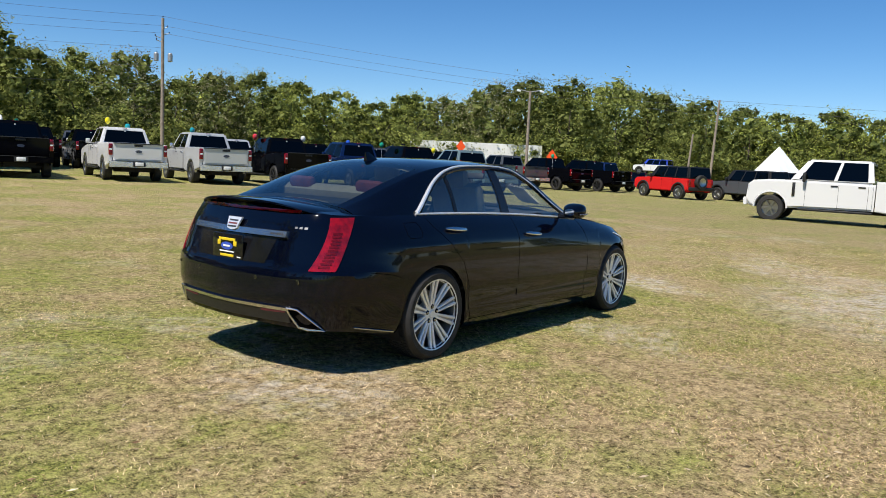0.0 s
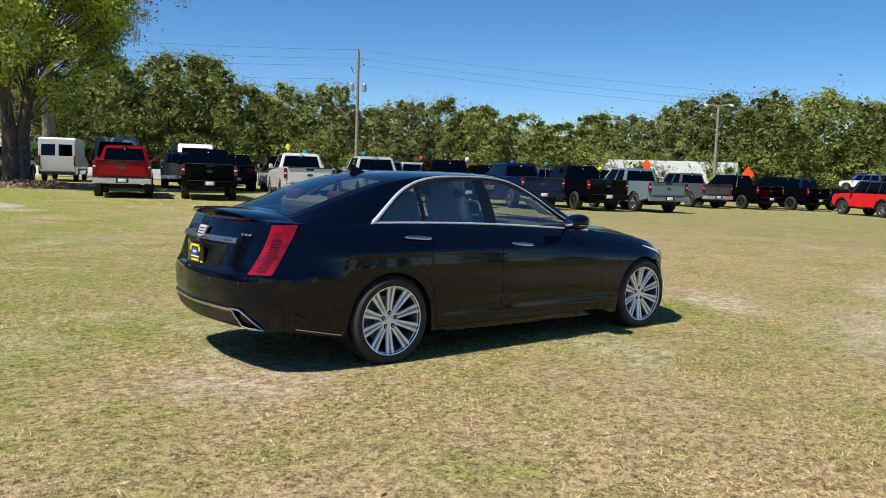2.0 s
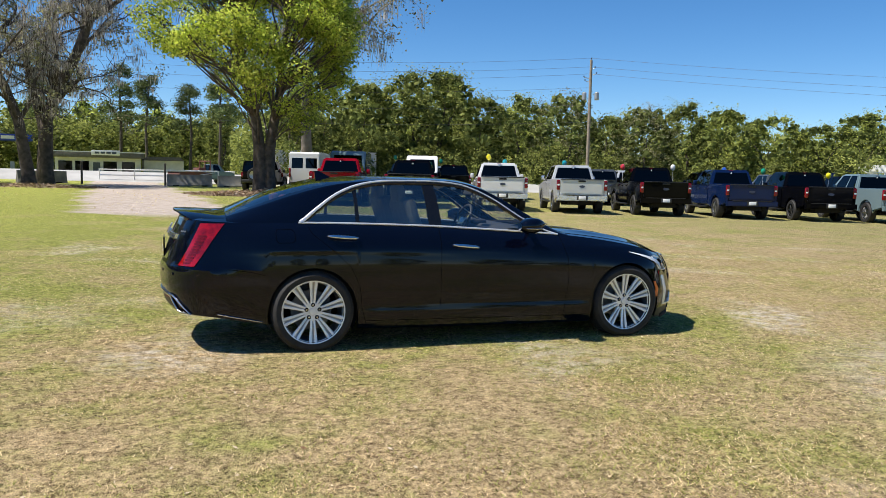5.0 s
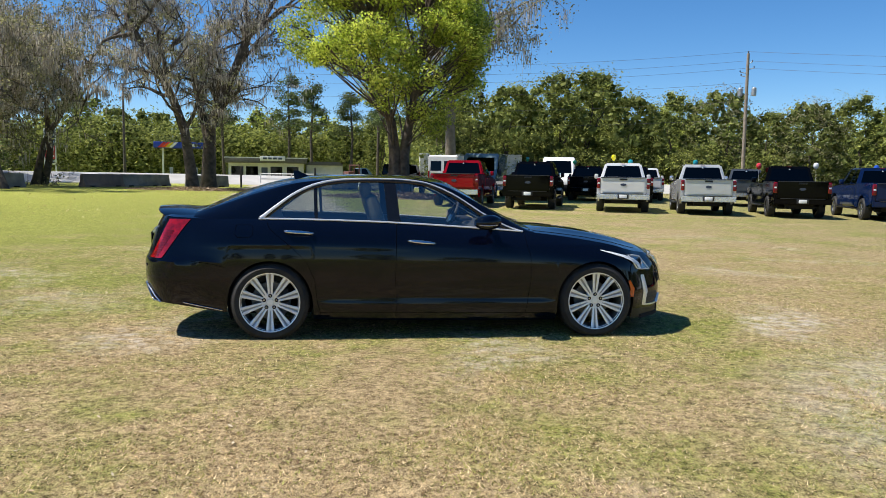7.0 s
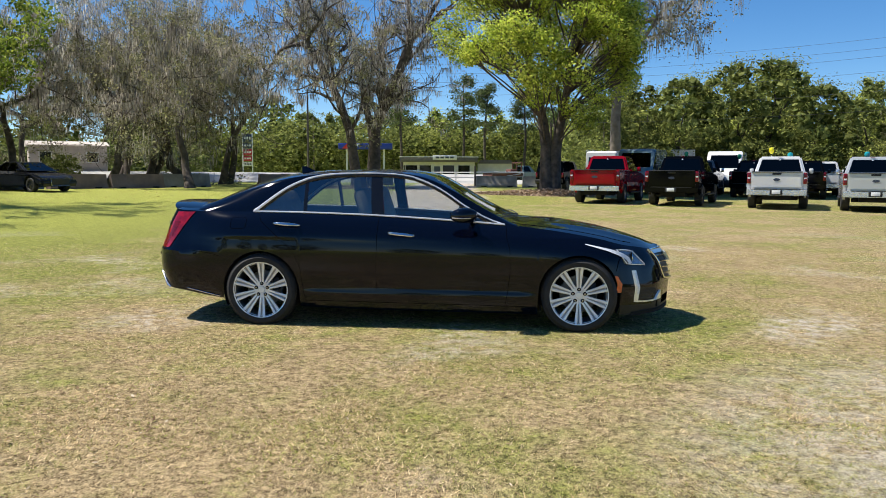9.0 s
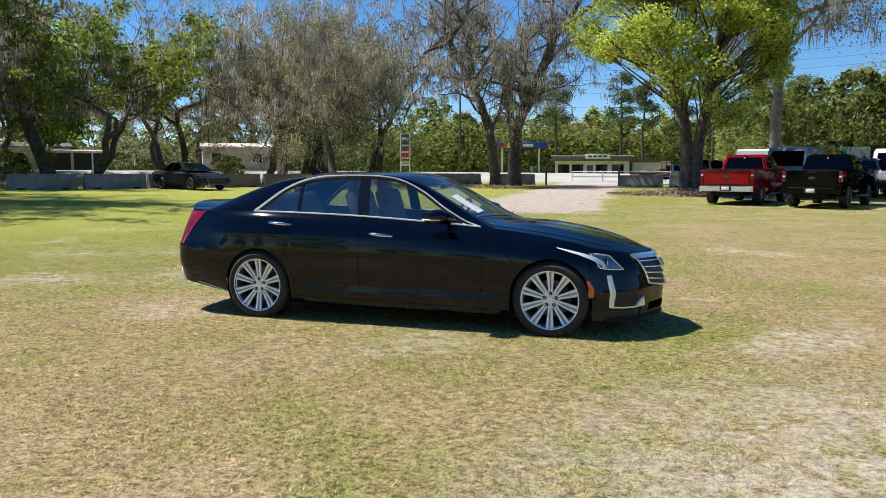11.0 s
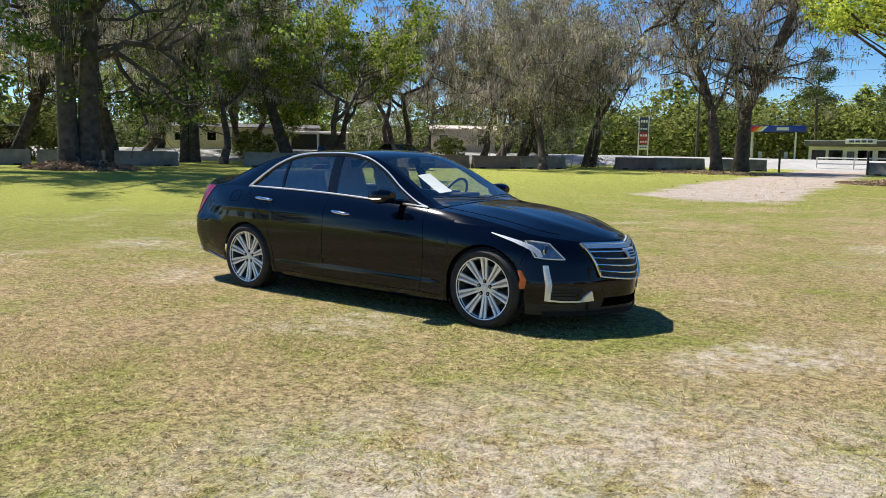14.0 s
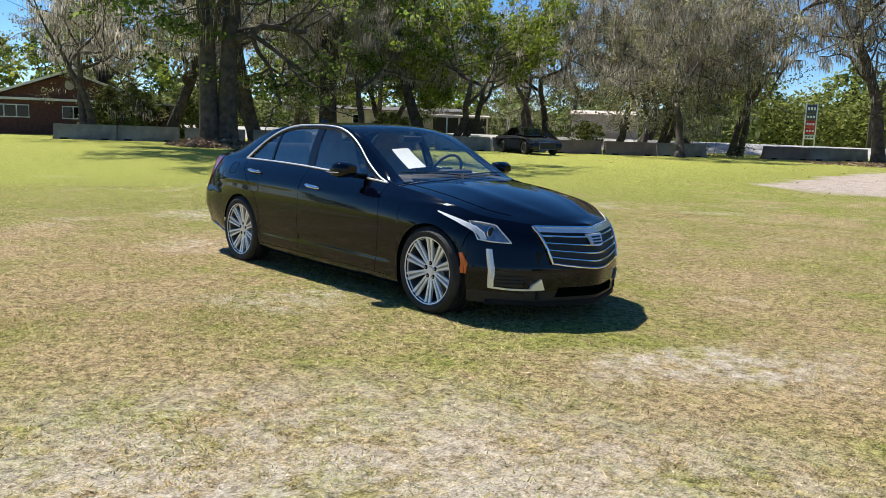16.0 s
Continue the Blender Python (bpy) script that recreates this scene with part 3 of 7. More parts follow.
def roof_at(x, u, out=0.0):
    """The roof, screens included: u from -1 (right rail) to 1."""
    z1, zc = ROOF_RAIL(x), ROOF_MID(x)
    y = ROOF_Y(x) * u
    return (x, y, z1 + (zc - z1) * (1 - abs(u) ** 2.3) + out)


def mirrored(g):
    h = Geo()
    h.add(g.v, g.f)
    h.add([(x, -y, z) for x, y, z in g.v], [tuple(reversed(f)) for f in g.f])
    return h


def flip(g):
    h = Geo()
    h.add([(x, -y, z) for x, y, z in g.v], [tuple(reversed(f)) for f in g.f])
    return h


def build_wheel(car, x, side):
    """An alloy wheel with ten pairs of slim spokes on a low tyre. side: -1 right, 1 left."""
    w = new("wheel")
    w.parent = car
    w.location = (x, side * 0.785, HUB_Z)
    s = side
    g = Geo()
    R = TYRE_R
    prof = [(0.246, -0.10), (0.262, -0.118), (0.30, -0.122), (R - 0.012, -0.108), (R, -0.085), (R + 0.001, 0), (R, 0.085), (R - 0.012, 0.108), (0.30, 0.122), (0.262, 0.118), (0.246, 0.10)]
    g.revolve([(r, s * a) for r, a in prof], (0, 0, 0), "y", 72)
    for k in range(72):
        a = 2 * math.pi * k / 72
        for lane in (-0.07, -0.024, 0.024, 0.07):
            m = pose(0, 0, 0, 0, -math.degrees(a) + lane * 40, 0)
            g.box((R + 0.002, lane, 0), (0.006, 0.034, 0.018), 0, m)
    g.make("tyre", RUBBER, w, "black low-profile rubber tyre")
    g = Geo()
    g.revolve([(r, s * a) for r, a in [(0.250, 0.112), (0.262, 0.116), (0.264, 0.108), (0.256, 0.098), (0.243, 0.09)]], (0, 0, 0), "y", 72)
    g.make("rim_lip", RIM, w)
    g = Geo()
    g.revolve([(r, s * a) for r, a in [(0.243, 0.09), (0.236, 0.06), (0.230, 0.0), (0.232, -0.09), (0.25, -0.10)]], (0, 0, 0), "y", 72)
    g.make("rim_barrel", RIM_SHADE_GREY, w)
    g = Geo()
    g.revolve([(r, s * a) for r, a in [(0.0, -0.02), (0.165, -0.02), (0.172, -0.03)]], (0, 0, 0), "y", 48)
    g.make("brake_disc", RIM_SHADE_GREY, w, "grey steel brake disc")
    g = Geo()
    g.box((0.12, -s * 0.0, 0.05), (0.07, 0.06, 0.13), 0.02)
    g.make("brake_caliper", DARK_TRIM, w)
    for k in range(10):
        a = 2 * math.pi * (k + 0.5) / 10
        g = Geo()
        for off in (-1, 1):
            rows = []
            for r, half, face, deep in [(0.055, 0.009, 0.074, 0.034), (0.09, 0.009, 0.080, 0.036), (0.13, 0.0096, 0.086, 0.032), (0.17, 0.0108, 0.091, 0.028), (0.205, 0.0122, 0.096, 0.026), (0.232, 0.0132, 0.101, 0.024), (0.250, 0.014, 0.106, 0.022), (0.260, 0.0145, 0.110, 0.02)]:
                mid = off * (0.0100 + 0.0135 * ((r - 0.055) / 0.2))
                tang = [(-half, face - 0.006), (-half * 0.45, face), (half * 0.45, face), (half, face - 0.006), (half * 0.7, face - deep), (-half * 0.7, face - deep)]
                rows.append([(r * math.cos(a) - (mid + t) * math.sin(a), s * d, r * math.sin(a) + (mid + t) * math.cos(a)) for t, d in tang])
            g.grid(rows, wrap=True)
        web = []
        for r, half, face in [(0.055, 0.010, 0.058), (0.14, 0.012, 0.070), (0.2, 0.016, 0.079), (0.235, 0.019, 0.084), (0.255, 0.022, 0.090)]:
            web.append([(r * math.cos(a) - t * math.sin(a), s * d, r * math.sin(a) + t * math.cos(a)) for t, d in [(-half, face), (half, face), (half, face - 0.02), (-half, face - 0.02)]])
        g.make("spoke", RIM, w, angle=28)
        Geo().grid(web, wrap=True).make("spoke_web", WEB_SHADE_GREY, w, angle=28)
    g = Geo()
    g.revolve([(r, s * a) for r, a in [(0.0, 0.082), (0.026, 0.082), (0.031, 0.076), (0.033, 0.072), (0.07, 0.074), (0.077, 0.068), (0.082, 0.03), (0.082, 0.0)]], (0, 0, 0), "y", 36)
    g.make("hub_cap", RIM, w)
    for k in range(5):
        a = 2 * math.pi * (k + 0.25) / 5
        c = (0.056 * math.cos(a), 0, 0.056 * math.sin(a))
        g = Geo()
        g.revolve([(r, s * d) for r, d in [(0.0, 0.0765), (0.0165, 0.0765), (0.0175, 0.074), (0.0175, 0.06)]], c, "y", 16)
        # flat black disc standing in for the shaded lug recess
        well = g.make("lug_well", GAP, w)
        g = Geo()
        g.revolve([(r, s * d) for r, d in [(0.0, 0.081), (0.007, 0.081), (0.009, 0.079), (0.009, 0.07)]], c, "y", 6)
        g.make("lug_nut", SATIN, well)


def build_sedan():
    car = thing("sedan", "glossy black four-door luxury sedan with chrome trim and polished alloy wheels", "car")
    # lower skin, divided into its panels
    n, rows = len(OUTLINE), 26
    grid = []
    for i in range(n):
        x = OUTLINE[i, 0]
        lo, hi = lower_at(x), RIM_Z(x)
        fr = [1 - (1 - k / rows) ** 1.25 for k in range(rows + 1)]
        grid.append([skin(i, lerp(lo, hi, f)) for f in fr])
    panels = {}
    for i in range(n - 1):
        for j in range(rows):
            q = [grid[i][j], grid[i + 1][j], grid[i + 1][j + 1], grid[i][j + 1]]
            c = np.mean(q, axis=0)
            panels.setdefault(skin_part(c[0], c[2], -c[1]), Geo()).add(q, [(0, 1, 2, 3)])
    # hood and boot lid: from the rim to the middle line
    for i in range(n - 1):
        quads = []
        for k in range(12):
            row = []
            for ii in (i, i + 1):
                x, y, z = grid[ii][-1]
                for kk in (k, k + 1):
                    u = kk / 12
                    dome = (1 - (1 - u) ** 2.0)
                    row.append((x, y * (1 - u), z + (MID_Z(x) - z) * dome + 0.010 * math.exp(-(((1 - u) - 0.52) / 0.10) ** 2) * smooth(0.9, 1.3, x) * smooth(2.2, 1.9, x)))
            quads.append([row[0], row[1], row[3], row[2]])
        x = OUTLINE[i, 0]
        name = "hood" if x > 0.62 else "trunk_lid" if x < -1.62 else None
        if name:
            for q in quads:
                panels.setdefault(name, Geo()).add(q, [(0, 1, 2, 3)])
    labels = {"hood": "black domed hood with two long creases", "front_door": "black front door", "rear_door": "black rear door"}
    doors = {}
    for name, g in panels.items():
        if name == "front_valance":
            mirrored(g).make(name, PLASTIC, car, "lower front bumper skin in dull black for the shade there", angle=60, weld=0.0006)
        elif name in ("hood", "trunk_lid", "front_bumper", "rear_bumper"):
            doors[name] = mirrored(g).make(name, BLACK_PAINT, car, labels.get(name, ""), angle=60, weld=0.0006)
        else:
            doors[name] = g.make(name, BLACK_PAINT, car, labels.get(name, ""), angle=60, weld=0.0006)
            flip(g).make(name, BLACK_PAINT, car, labels.get(name, ""), angle=60, weld=0.0006)
    # dark seams between the panels
    seams = [[(0.80, 0.905), (0.81, 0.80), (0.84, 0.70), (0.845, 0.5), (0.82, 0.3), (0.80, 0.19)], [(-0.36, 0.975), (-0.365, 0.8), (-0.37, 0.5), (-0.36, 0.19)],
             [(-1.49, 0.99), (-1.46, 0.93), (-1.30, 0.80), (-1.15, 0.66), (-1.075, 0.5), (-1.05, 0.3), (-1.02, 0.19)], [(1.02, 0.19), (0.4, 0.196), (-0.4, 0.202), (-1.02, 0.208)],
             [(1.84, 0.66), (1.80, 0.60), (1.78, 0.52)], [(-1.835, 0.60), (-1.95, 0.63), (-2.12, 0.652)], [(-1.74, 0.96), (-1.62, 0.962), (-1.60, 0.94), (-1.60, 0.88), (-1.62, 0.86), (-1.73, 0.858), (-1.75, 0.88), (-1.75, 0.94), (-1.74, 0.96)]]
    for s in seams:
        pts = []
        for (x0, z0), (x1, z1) in zip(s, s[1:]):
            pts += [side_at(lerp(x0, x1, t / 5), lerp(z0, z1, t / 5), -0.0005) for t in range(5)]
        pts.append(side_at(*s[-1], -0.0005))
        g = Geo().tube(pts, 0.0022, 5)
        g.make("seam", GAP, car)
        flip(g).make("seam", GAP, car)
    # shut lines between hood and fenders
    def hood_at(x, u):
        i = int(np.argmin(np.abs(OUTLINE[:190, 0] - x)))
        px, py, pz = grid[i][-1]
        return (px, py * (1 - u), pz + (MID_Z(px) - pz) * (1 - (1 - u) ** 2.0))
    g = Geo().tube([hood_at(lerp(0.80, 2.02, k / 30), lerp(0.13, 0.16, k / 30)) for k in range(31)], 0.003, 5)
    g.make("hood_seam", GAP, car)
    flip(g).make("hood_seam", GAP, car)
    # wheel wells and floor
    for hub in (HUB_X, -HUB_X):
        g = Geo()
        arc = [(hub + (ARCH_R + 0.004) * math.cos(math.radians(a)), HUB_Z + (ARCH_R + 0.004) * math.sin(math.radians(a))) for a in range(-25, 206, 10)]
        g.grid([[(x, -0.86, z) for x, z in arc], [(x, -0.5, z) for x, z in arc]])
        g.prism(arc, -0.5, -0.49)
        g.make("wheel_well", UNDER, car)
        flip(g).make("wheel_well", UNDER, car)
    g = Geo()
    g.prism([(-2.5, 0.36), (-1.9, 0.24), (-1.0, 0.19), (1.0, 0.16), (2.2, 0.15), (2.2, 0.5), (1.0, 0.45), (-1.0, 0.45), (-2.4, 0.62)], -0.48, 0.48)
    g.prism([(-1.06, 0.17), (1.06, 0.15), (1.06, 0.42), (-1.06, 0.42)], -0.84, 0.84)
    g.make("floor_pan", UNDER, car)
    for hub in (HUB_X, -HUB_X):
        for side in (-1, 1):
            build_wheel(car, hub, side)
    # roof, pillars and screens
    xs = [lerp(-2.12, 0.9, i / 120) for i in range(121)]
    us = [-1, -0.985, -0.96, -0.93, -0.905] + [lerp(-0.88, 0.88, k / 24) for k in range(25)] + [0.905, 0.93, 0.96, 0.985, 1]
    roof, screen, rear, sun_roof = Geo(), Geo(), Geo(), Geo()
    for i in range(120):
        for k in range(len(us) - 1):
            xm, um = (xs[i] + xs[i + 1]) / 2, abs(us[k] + us[k + 1]) / 2
            q = [roof_at(xs[i], us[k]), roof_at(xs[i + 1], us[k]), roof_at(xs[i + 1], us[k + 1]), roof_at(xs[i], us[k + 1])]
            g = screen if xm > 0.09 + 0.06 * um * um and um < 0.905 else rear if xm < -1.33 + 0.05 * um and um < 0.87 else sun_roof if -0.95 < xm < -0.03 and um < 0.73 else roof
            g.add(q, [(0, 1, 2, 3)])
    for side in (1, -1):
        for i in range(120):
            x0, x1 = xs[i], xs[i + 1]
            for k in range(8):
                cell = []
                for x in (x0, x1):
                    lo = DLO(x) if -1.54 < x < 0.77 else RIM_Z(x) - 0.01
                    hi = ROOF_RAIL(x)
                    lo = min(lo, hi - 0.002)
                    cell.append([house_at(x, lerp(lo, hi, (k + d) / 8)) for d in (0, 1)])
                q = [cell[0][0], cell[1][0], cell[1][1], cell[0][1]]
                roof.add([(x, y * side, z) for x, y, z in q], [(0, 1, 2, 3)])
    shell = roof.make("roof", BLACK_PAINT, car, "black roof and pillars", angle=50, weld=0.0006)
    sun_roof.make("sunroof", GLOSS_BLACK, shell, "dark glass sunroof", angle=50, weld=0.0006)
    screen.make("windshield", CLEAR, car, "clear glass windshield", angle=60, weld=0.0006).visible_shadow = False
    rear.make("rear_window", TINT, car, "tinted rear window", angle=60, weld=0.0006)
    # side windows, each cut to the window line
    panes = [((-1.53, -1.50), (-1.075, -1.085), TINT), ((-1.055, -1.065), (-0.425, -0.458), TINT), ((-0.330, -0.375), (0.765, 0.3), SIDE_GLASS)]
    for side in (-1, 1):
        for (l0, l1), (r0, r1), material in panes:
            rows_ = []
            for k in range(15):
                v = k / 14
                row = []
                for j in range(25):
                    x = lerp(lerp(l0, l1, v), lerp(r0, r1, v), j / 24)
                    lo, hi = RIM_Z(x) + 0.004, max(DLO(x) - 0.004, RIM_Z(x) + 0.005)
                    p = house_at(x, lerp(lo, hi, v), -0.006)
                    row.append((p[0], -p[1] * side, p[2]) if side > 0 else p)
                rows_.append(row)
            Geo().grid(rows_).make("side_window", material, car, angle=60)
        # black uprights between the panes
        for a0, a1, b0, b1 in ((-0.435, -0.468, -0.320, -0.365), (-1.08, -1.09, -1.05, -1.06)):
            a = [(lerp(a0, a1, k / 10), lerp(RIM_Z(a0), DLO(a1) - 0.002, k / 10)) for k in range(11)]
            b = [(lerp(b0, b1, k / 10), lerp(RIM_Z(b0), DLO(b1) - 0.002, k / 10)) for k in range(11)]
            g = Geo().sheet(a, b, 3, house_at, -0.02, 0.0)
            (g if side < 0 else flip(g)).make("window_pillar", GLOSS_BLACK, car)
        # bright strips round the windows
        line = [house_at(lerp(-1.545, 0.775, k / 70), DLO(lerp(-1.545, 0.775, k / 70)) + 0.004, 0.004) for k in range(71)]
        belt = [house_at(lerp(-1.56, 0.79, k / 50), RIM_Z(lerp(-1.56, 0.79, k / 50)) + 0.002, 0.008) for k in range(51)]
        for pts, r in ((line, [lerp(0.017, 0.007, min(1, k / 28)) for k in range(71)]), (belt, 0.0085)):
            g = Geo().tube(pts, r, 8)
            (g if side < 0 else flip(g)).make("window_trim", BRIGHT_TRIM, car, "bright chrome window trim")
        # thin black frames inside the bright line
        fr = [house_at(lerp(-1.5, 0.74, k / 60), max(DLO(lerp(-1.5, 0.74, k / 60)) - 0.018, RIM_Z(lerp(-1.5, 0.74, k / 60)) + 0.004), 0.0) for k in range(61)]
        g = Geo().tube(fr, 0.012, 6)
        (g if side < 0 else flip(g)).make("window_seal", GLOSS_BLACK, car)
    # door handles
    for x0, x1, z0, z1, door in ((-1.335, -1.085, 0.913, 0.897, "rear_door"), (-0.258, -0.022, 0.836, 0.815, "front_door")):
        for side in (-1, 1):
            g = Geo()
            pts, rad = [], []
            for k in range(13):
                t = k / 12
                p = side_at(lerp(x0, x1, t), lerp(z0, z1, t), 0.012 + 0.022 * math.sin(math.pi * t) ** 0.5)
                pts.append(p)
                rad.append(0.006 + 0.011 * math.sin(math.pi * t) ** 0.4)
            g.tube(pts, rad, 10, flat=0.8)
            (g if side < 0 else flip(g)).make("door_handle", CHROME, doors[door], "chrome pull handle")
    # mirrors
    for side in (-1, 1):
        mir = new("door_mirror")
        mir.parent = car
        g = Geo()
        rows_ = []
        for k in range(13):
            t = k / 12
            x = lerp(0.32, 0.545, t)
            sw = math.sin(math.pi * min(max(t * 0.86 + 0.07, 0), 1)) ** 0.55
            ring = []
            for a in range(18):
                th = 2 * math.pi * a / 18
                cy, cz = math.cos(th), math.sin(th)
                ring.append((x, side * (0.965 + 0.105 * sw * math.copysign(abs(cy) ** 0.7, cy) - 0.02 * t), 1.0 + 0.068 * sw * math.copysign(abs(cz) ** 0.75, cz) + 0.012 * t))
            rows_.append(ring)
        g.grid(rows_, wrap=True)
        g.add(rows_[-1], [tuple(range(18))])
        g.make("mirror_shell", BLACK_PAINT, mir, angle=60)
        Geo().add([(p[0] - 0.003, p[1], p[2]) for p in rows_[0]], [tuple(range(18))]).make("mirror_glass", CHROME, mir, "mirror glass")
        g = Geo()
        g.tube([(0.50, side * 0.76, 0.95), (0.48, side * 0.83, 0.955), (0.45, side * 0.90, 0.965)], [0.035, 0.028, 0.03], 10, flat=0.5)
        g.make("mirror_foot", GLOSS_BLACK, mir)
        g = Geo()
        g.tube([(0.34, side * 1.06, 0.985), (0.42, side * 1.078, 0.983), (0.5, side * 1.05, 0.985)], 0.005, 6)
        g.make("mirror_trim", SATIN, mir)
    # shark-fin aerial
    g = Geo()
    rows_ = []
    for k in range(9):
        t = k / 8
        z = lerp(-0.004, 0.068, t)
        x0, x1, w = lerp(-1.30, -1.305, t), lerp(-1.09, -1.262, t ** 0.75), lerp(0.032, 0.004, t)
        rows_.append([(x0, -w * 0.6, z), (lerp(x0, x1, 0.4), -w, z), (x1, 0, z), (lerp(x0, x1, 0.4), w, z), (x0, w * 0.6, z)])
    zr = ROOF_MID(-1.2)
    g.grid([[(x, y, z + zr - 0.012) for x, y, z in r] for r in rows_], wrap=True)
    g.add([(x, y, z + zr - 0.012) for x, y, z in rows_[-1]], [(0, 1, 2, 3, 4)])
    g.make("aerial", BLACK_PAINT, car, "black shark-fin aerial", angle=50)
    # boot spoiler with its lamp
    g = Geo()
    rows_ = []
    for k in range(41):
        y = lerp(-0.60, 0.60, k / 40)
        x = end_at(y, 1.03, front=False)[0]
        e = 1 - abs(y / 0.60) ** 4
        sec = [(0.26, 0.012), (0.12, 0.022 * e + 0.012), (0.02, 0.040 * e + 0.006), (-0.05 * e, 0.05 * e), (-0.053 * e, 0.038 * e), (0.0, 0.015 * e), (0.03, -0.01)]
        row = []
        for a, b in sec:
            xx = max(x + a, -2.6)
            wide = max(abs(side_at(xx, RIM_Z(xx))[1]), 0.3)
            lid = RIM_Z(xx) + (MID_Z(xx) - RIM_Z(xx)) * (1 - min(1.0, abs(y) / wide) ** 2)
            row.append((x + a, y, lid + b - 0.012))
        rows_.append(row)
    g.grid(rows_)
    g.make("spoiler", BLACK_PAINT, car, "black boot-lid lip spoiler", angle=50)
    a = [(lerp(-0.5, 0.5, k / 24), 1.022) for k in range(25)]
    b = [(lerp(-0.5, 0.5, k / 24), 1.040) for k in range(25)]
    Geo().sheet(a, b, 2, lambda y, z, o: end_at(y, z, o, False), 0.0, 0.008).make("brake_lamp", RED_LENS, car, "long red high brake lamp")
    # tail lamps wrap the corner
    for side in (-1, 1):
        lamp = new("tail_lamp")
        lamp.parent = car

        def corner(s, z, out):
            i0 = 300 + s * 60
            i = int(i0)
            p, q = skin(i, z, out), skin(min(i + 1, 418), z, out)
            p = tuple(lerp(u, w, i0 - i) for u, w in zip(p, q))
            return (p[0], p[1] * -side, p[2])

        def station(x):
            return (float(np.interp(x, OUTLINE[300:400, 0][::-1], np.arange(399, 299, -1))) - 300) / 60
        rail = lambda z: (station(lerp(-2.385, -2.165, (z - 0.67) / 0.33)), station(lerp(-2.51, -2.40, (z - 0.67) / 0.33)))
        zs = [lerp(0.672, 1.004, k / 16) for k in range(17)]
        a = [(rail(z)[0], z) for z in zs]
        b = [(rail(z)[1], z) for z in zs]
        Geo().sheet(a, b, 8, corner, -0.01, 0.006).make("lens", RED_LENS, lamp, "deep red tail-lamp lens", angle=50)
        a2 = [(lerp(rail(z)[0], rail(z)[1], 0.30), z) for z in zs[1:-4]]
        b2 = [(lerp(rail(z)[0], rail(z)[1], 0.72), z) for z in zs[1:-4]]
        for k in range(len(a2) - 1):
            Geo().sheet([a2[k], (a2[k][0], lerp(a2[k][1], a2[k + 1][1], 0.6))], [b2[k], (b2[k][0], lerp(b2[k][1], b2[k + 1][1], 0.6))], 4, corner, 0.004, 0.009).make("reflector_bar", RED_LENS_INNER, lamp)
    tail = lambda y, z, o: end_at(y, z, o, False)
    # bright bar, number-plate recess, badges
    ys = [lerp(-0.475, 0.475, k / 24) for k in range(25)]
    bar = Geo().sheet([(y, 0.868) for y in ys], [(y, 0.905) for y in ys], 3, tail, 0.0, 0.022)
    bar.make("trunk_bar", SATIN, doors["trunk_lid"], "satin chrome bar across the boot lid")
    ys = [lerp(-0.40, 0.40, k / 12) for k in range(13)]
    Geo().sheet([(y * 0.86, 0.69) for y in ys], [(y, 0.862) for y in ys], 3, tail, 0.0, 0.0025).make("plate_recess", GLOSS_BLACK, doors["trunk_lid"])
    top = [(y, 0.965) for y in (-0.07, -0.035, 0, 0.035, 0.07)]
    low = [(-0.05, 0.892), (-0.025, 0.885), (0, 0.882), (0.025, 0.885), (0.05, 0.892)]
    emb = Geo().sheet(top, low, 4, tail, 0.018, 0.032).make("badge", BRIGHT_TRIM, car, "chrome shield badge")
    for k in range(3):
        z = 0.948 - 0.02 * k
        Geo().sheet([(-0.045, z), (0, z), (0.045, z)], [(-0.043, z - 0.009), (0, z - 0.009), (0.043, z - 0.009)], 1, tail, 0.03, 0.0345).make("badge_bar", RED_CLOTH if k == 1 else DARK_TRIM, emb)
    for y0 in (-0.505,):
        for k in range(3):
            y = y0 - 0.032 * k
            Geo().sheet([(y, 0.925), (y - 0.020, 0.925)], [(y, 0.938), (y - 0.020, 0.938)], 1, tail, 0.0, 0.003).make("badge_letter_bar", RIM_SHADE_GREY, car)
    for k in range(6):
        y = -0.35 - 0.018 * k
        Geo().sheet([(y, 0.88), (y - 0.011, 0.88)], [(y, 0.892), (y - 0.011, 0.892)], 1, tail, 0.021, 0.0235).make("badge_letter_bar", DARK_TRIM, car)
    plate = new("number_plate")
    plate.parent = car
    px = end_at(0.0, 0.77, 0.0, False)[0] - 0.018
    Geo().box((px, 0, 0.772), (0.012, 0.315, 0.165), 0.006).make("plate_frame", GLOSS_BLACK, plate, "black dealer plate frame")
    g = Geo()
    g.prism([(0.062 * math.cos(a * math.pi / 12), 0.772 + 0.026 * math.sin(a * math.pi / 12)) for a in range(24)], px - 0.009, px - 0.011, "yz")
    g.make("plate_oval", BLUE_PRINT, plate, "blue oval")
    g = Geo()
    for y0, y1, z0, z1 in ((-0.085, 0.085, 0.808, 0.826), (-0.1, -0.068, 0.775, 0.808), (0.068, 0.1, 0.775, 0.808), (-0.07, 0.07, 0.700, 0.717)):
        g.box((px - 0.008, (y0 + y1) / 2, (z0 + z1) / 2), (0.006, y1 - y0, z1 - z0), 0.002)
    g.make("plate_print", YELLOW, plate, "yellow printed bars")
    g = Geo()
    g.box((px - 0.009, 0, 0.735), (0.005, 0.15, 0.008), 0.001)
    g.box((px - 0.012, 0, 0.772), (0.003, 0.07, 0.012), 0.001)
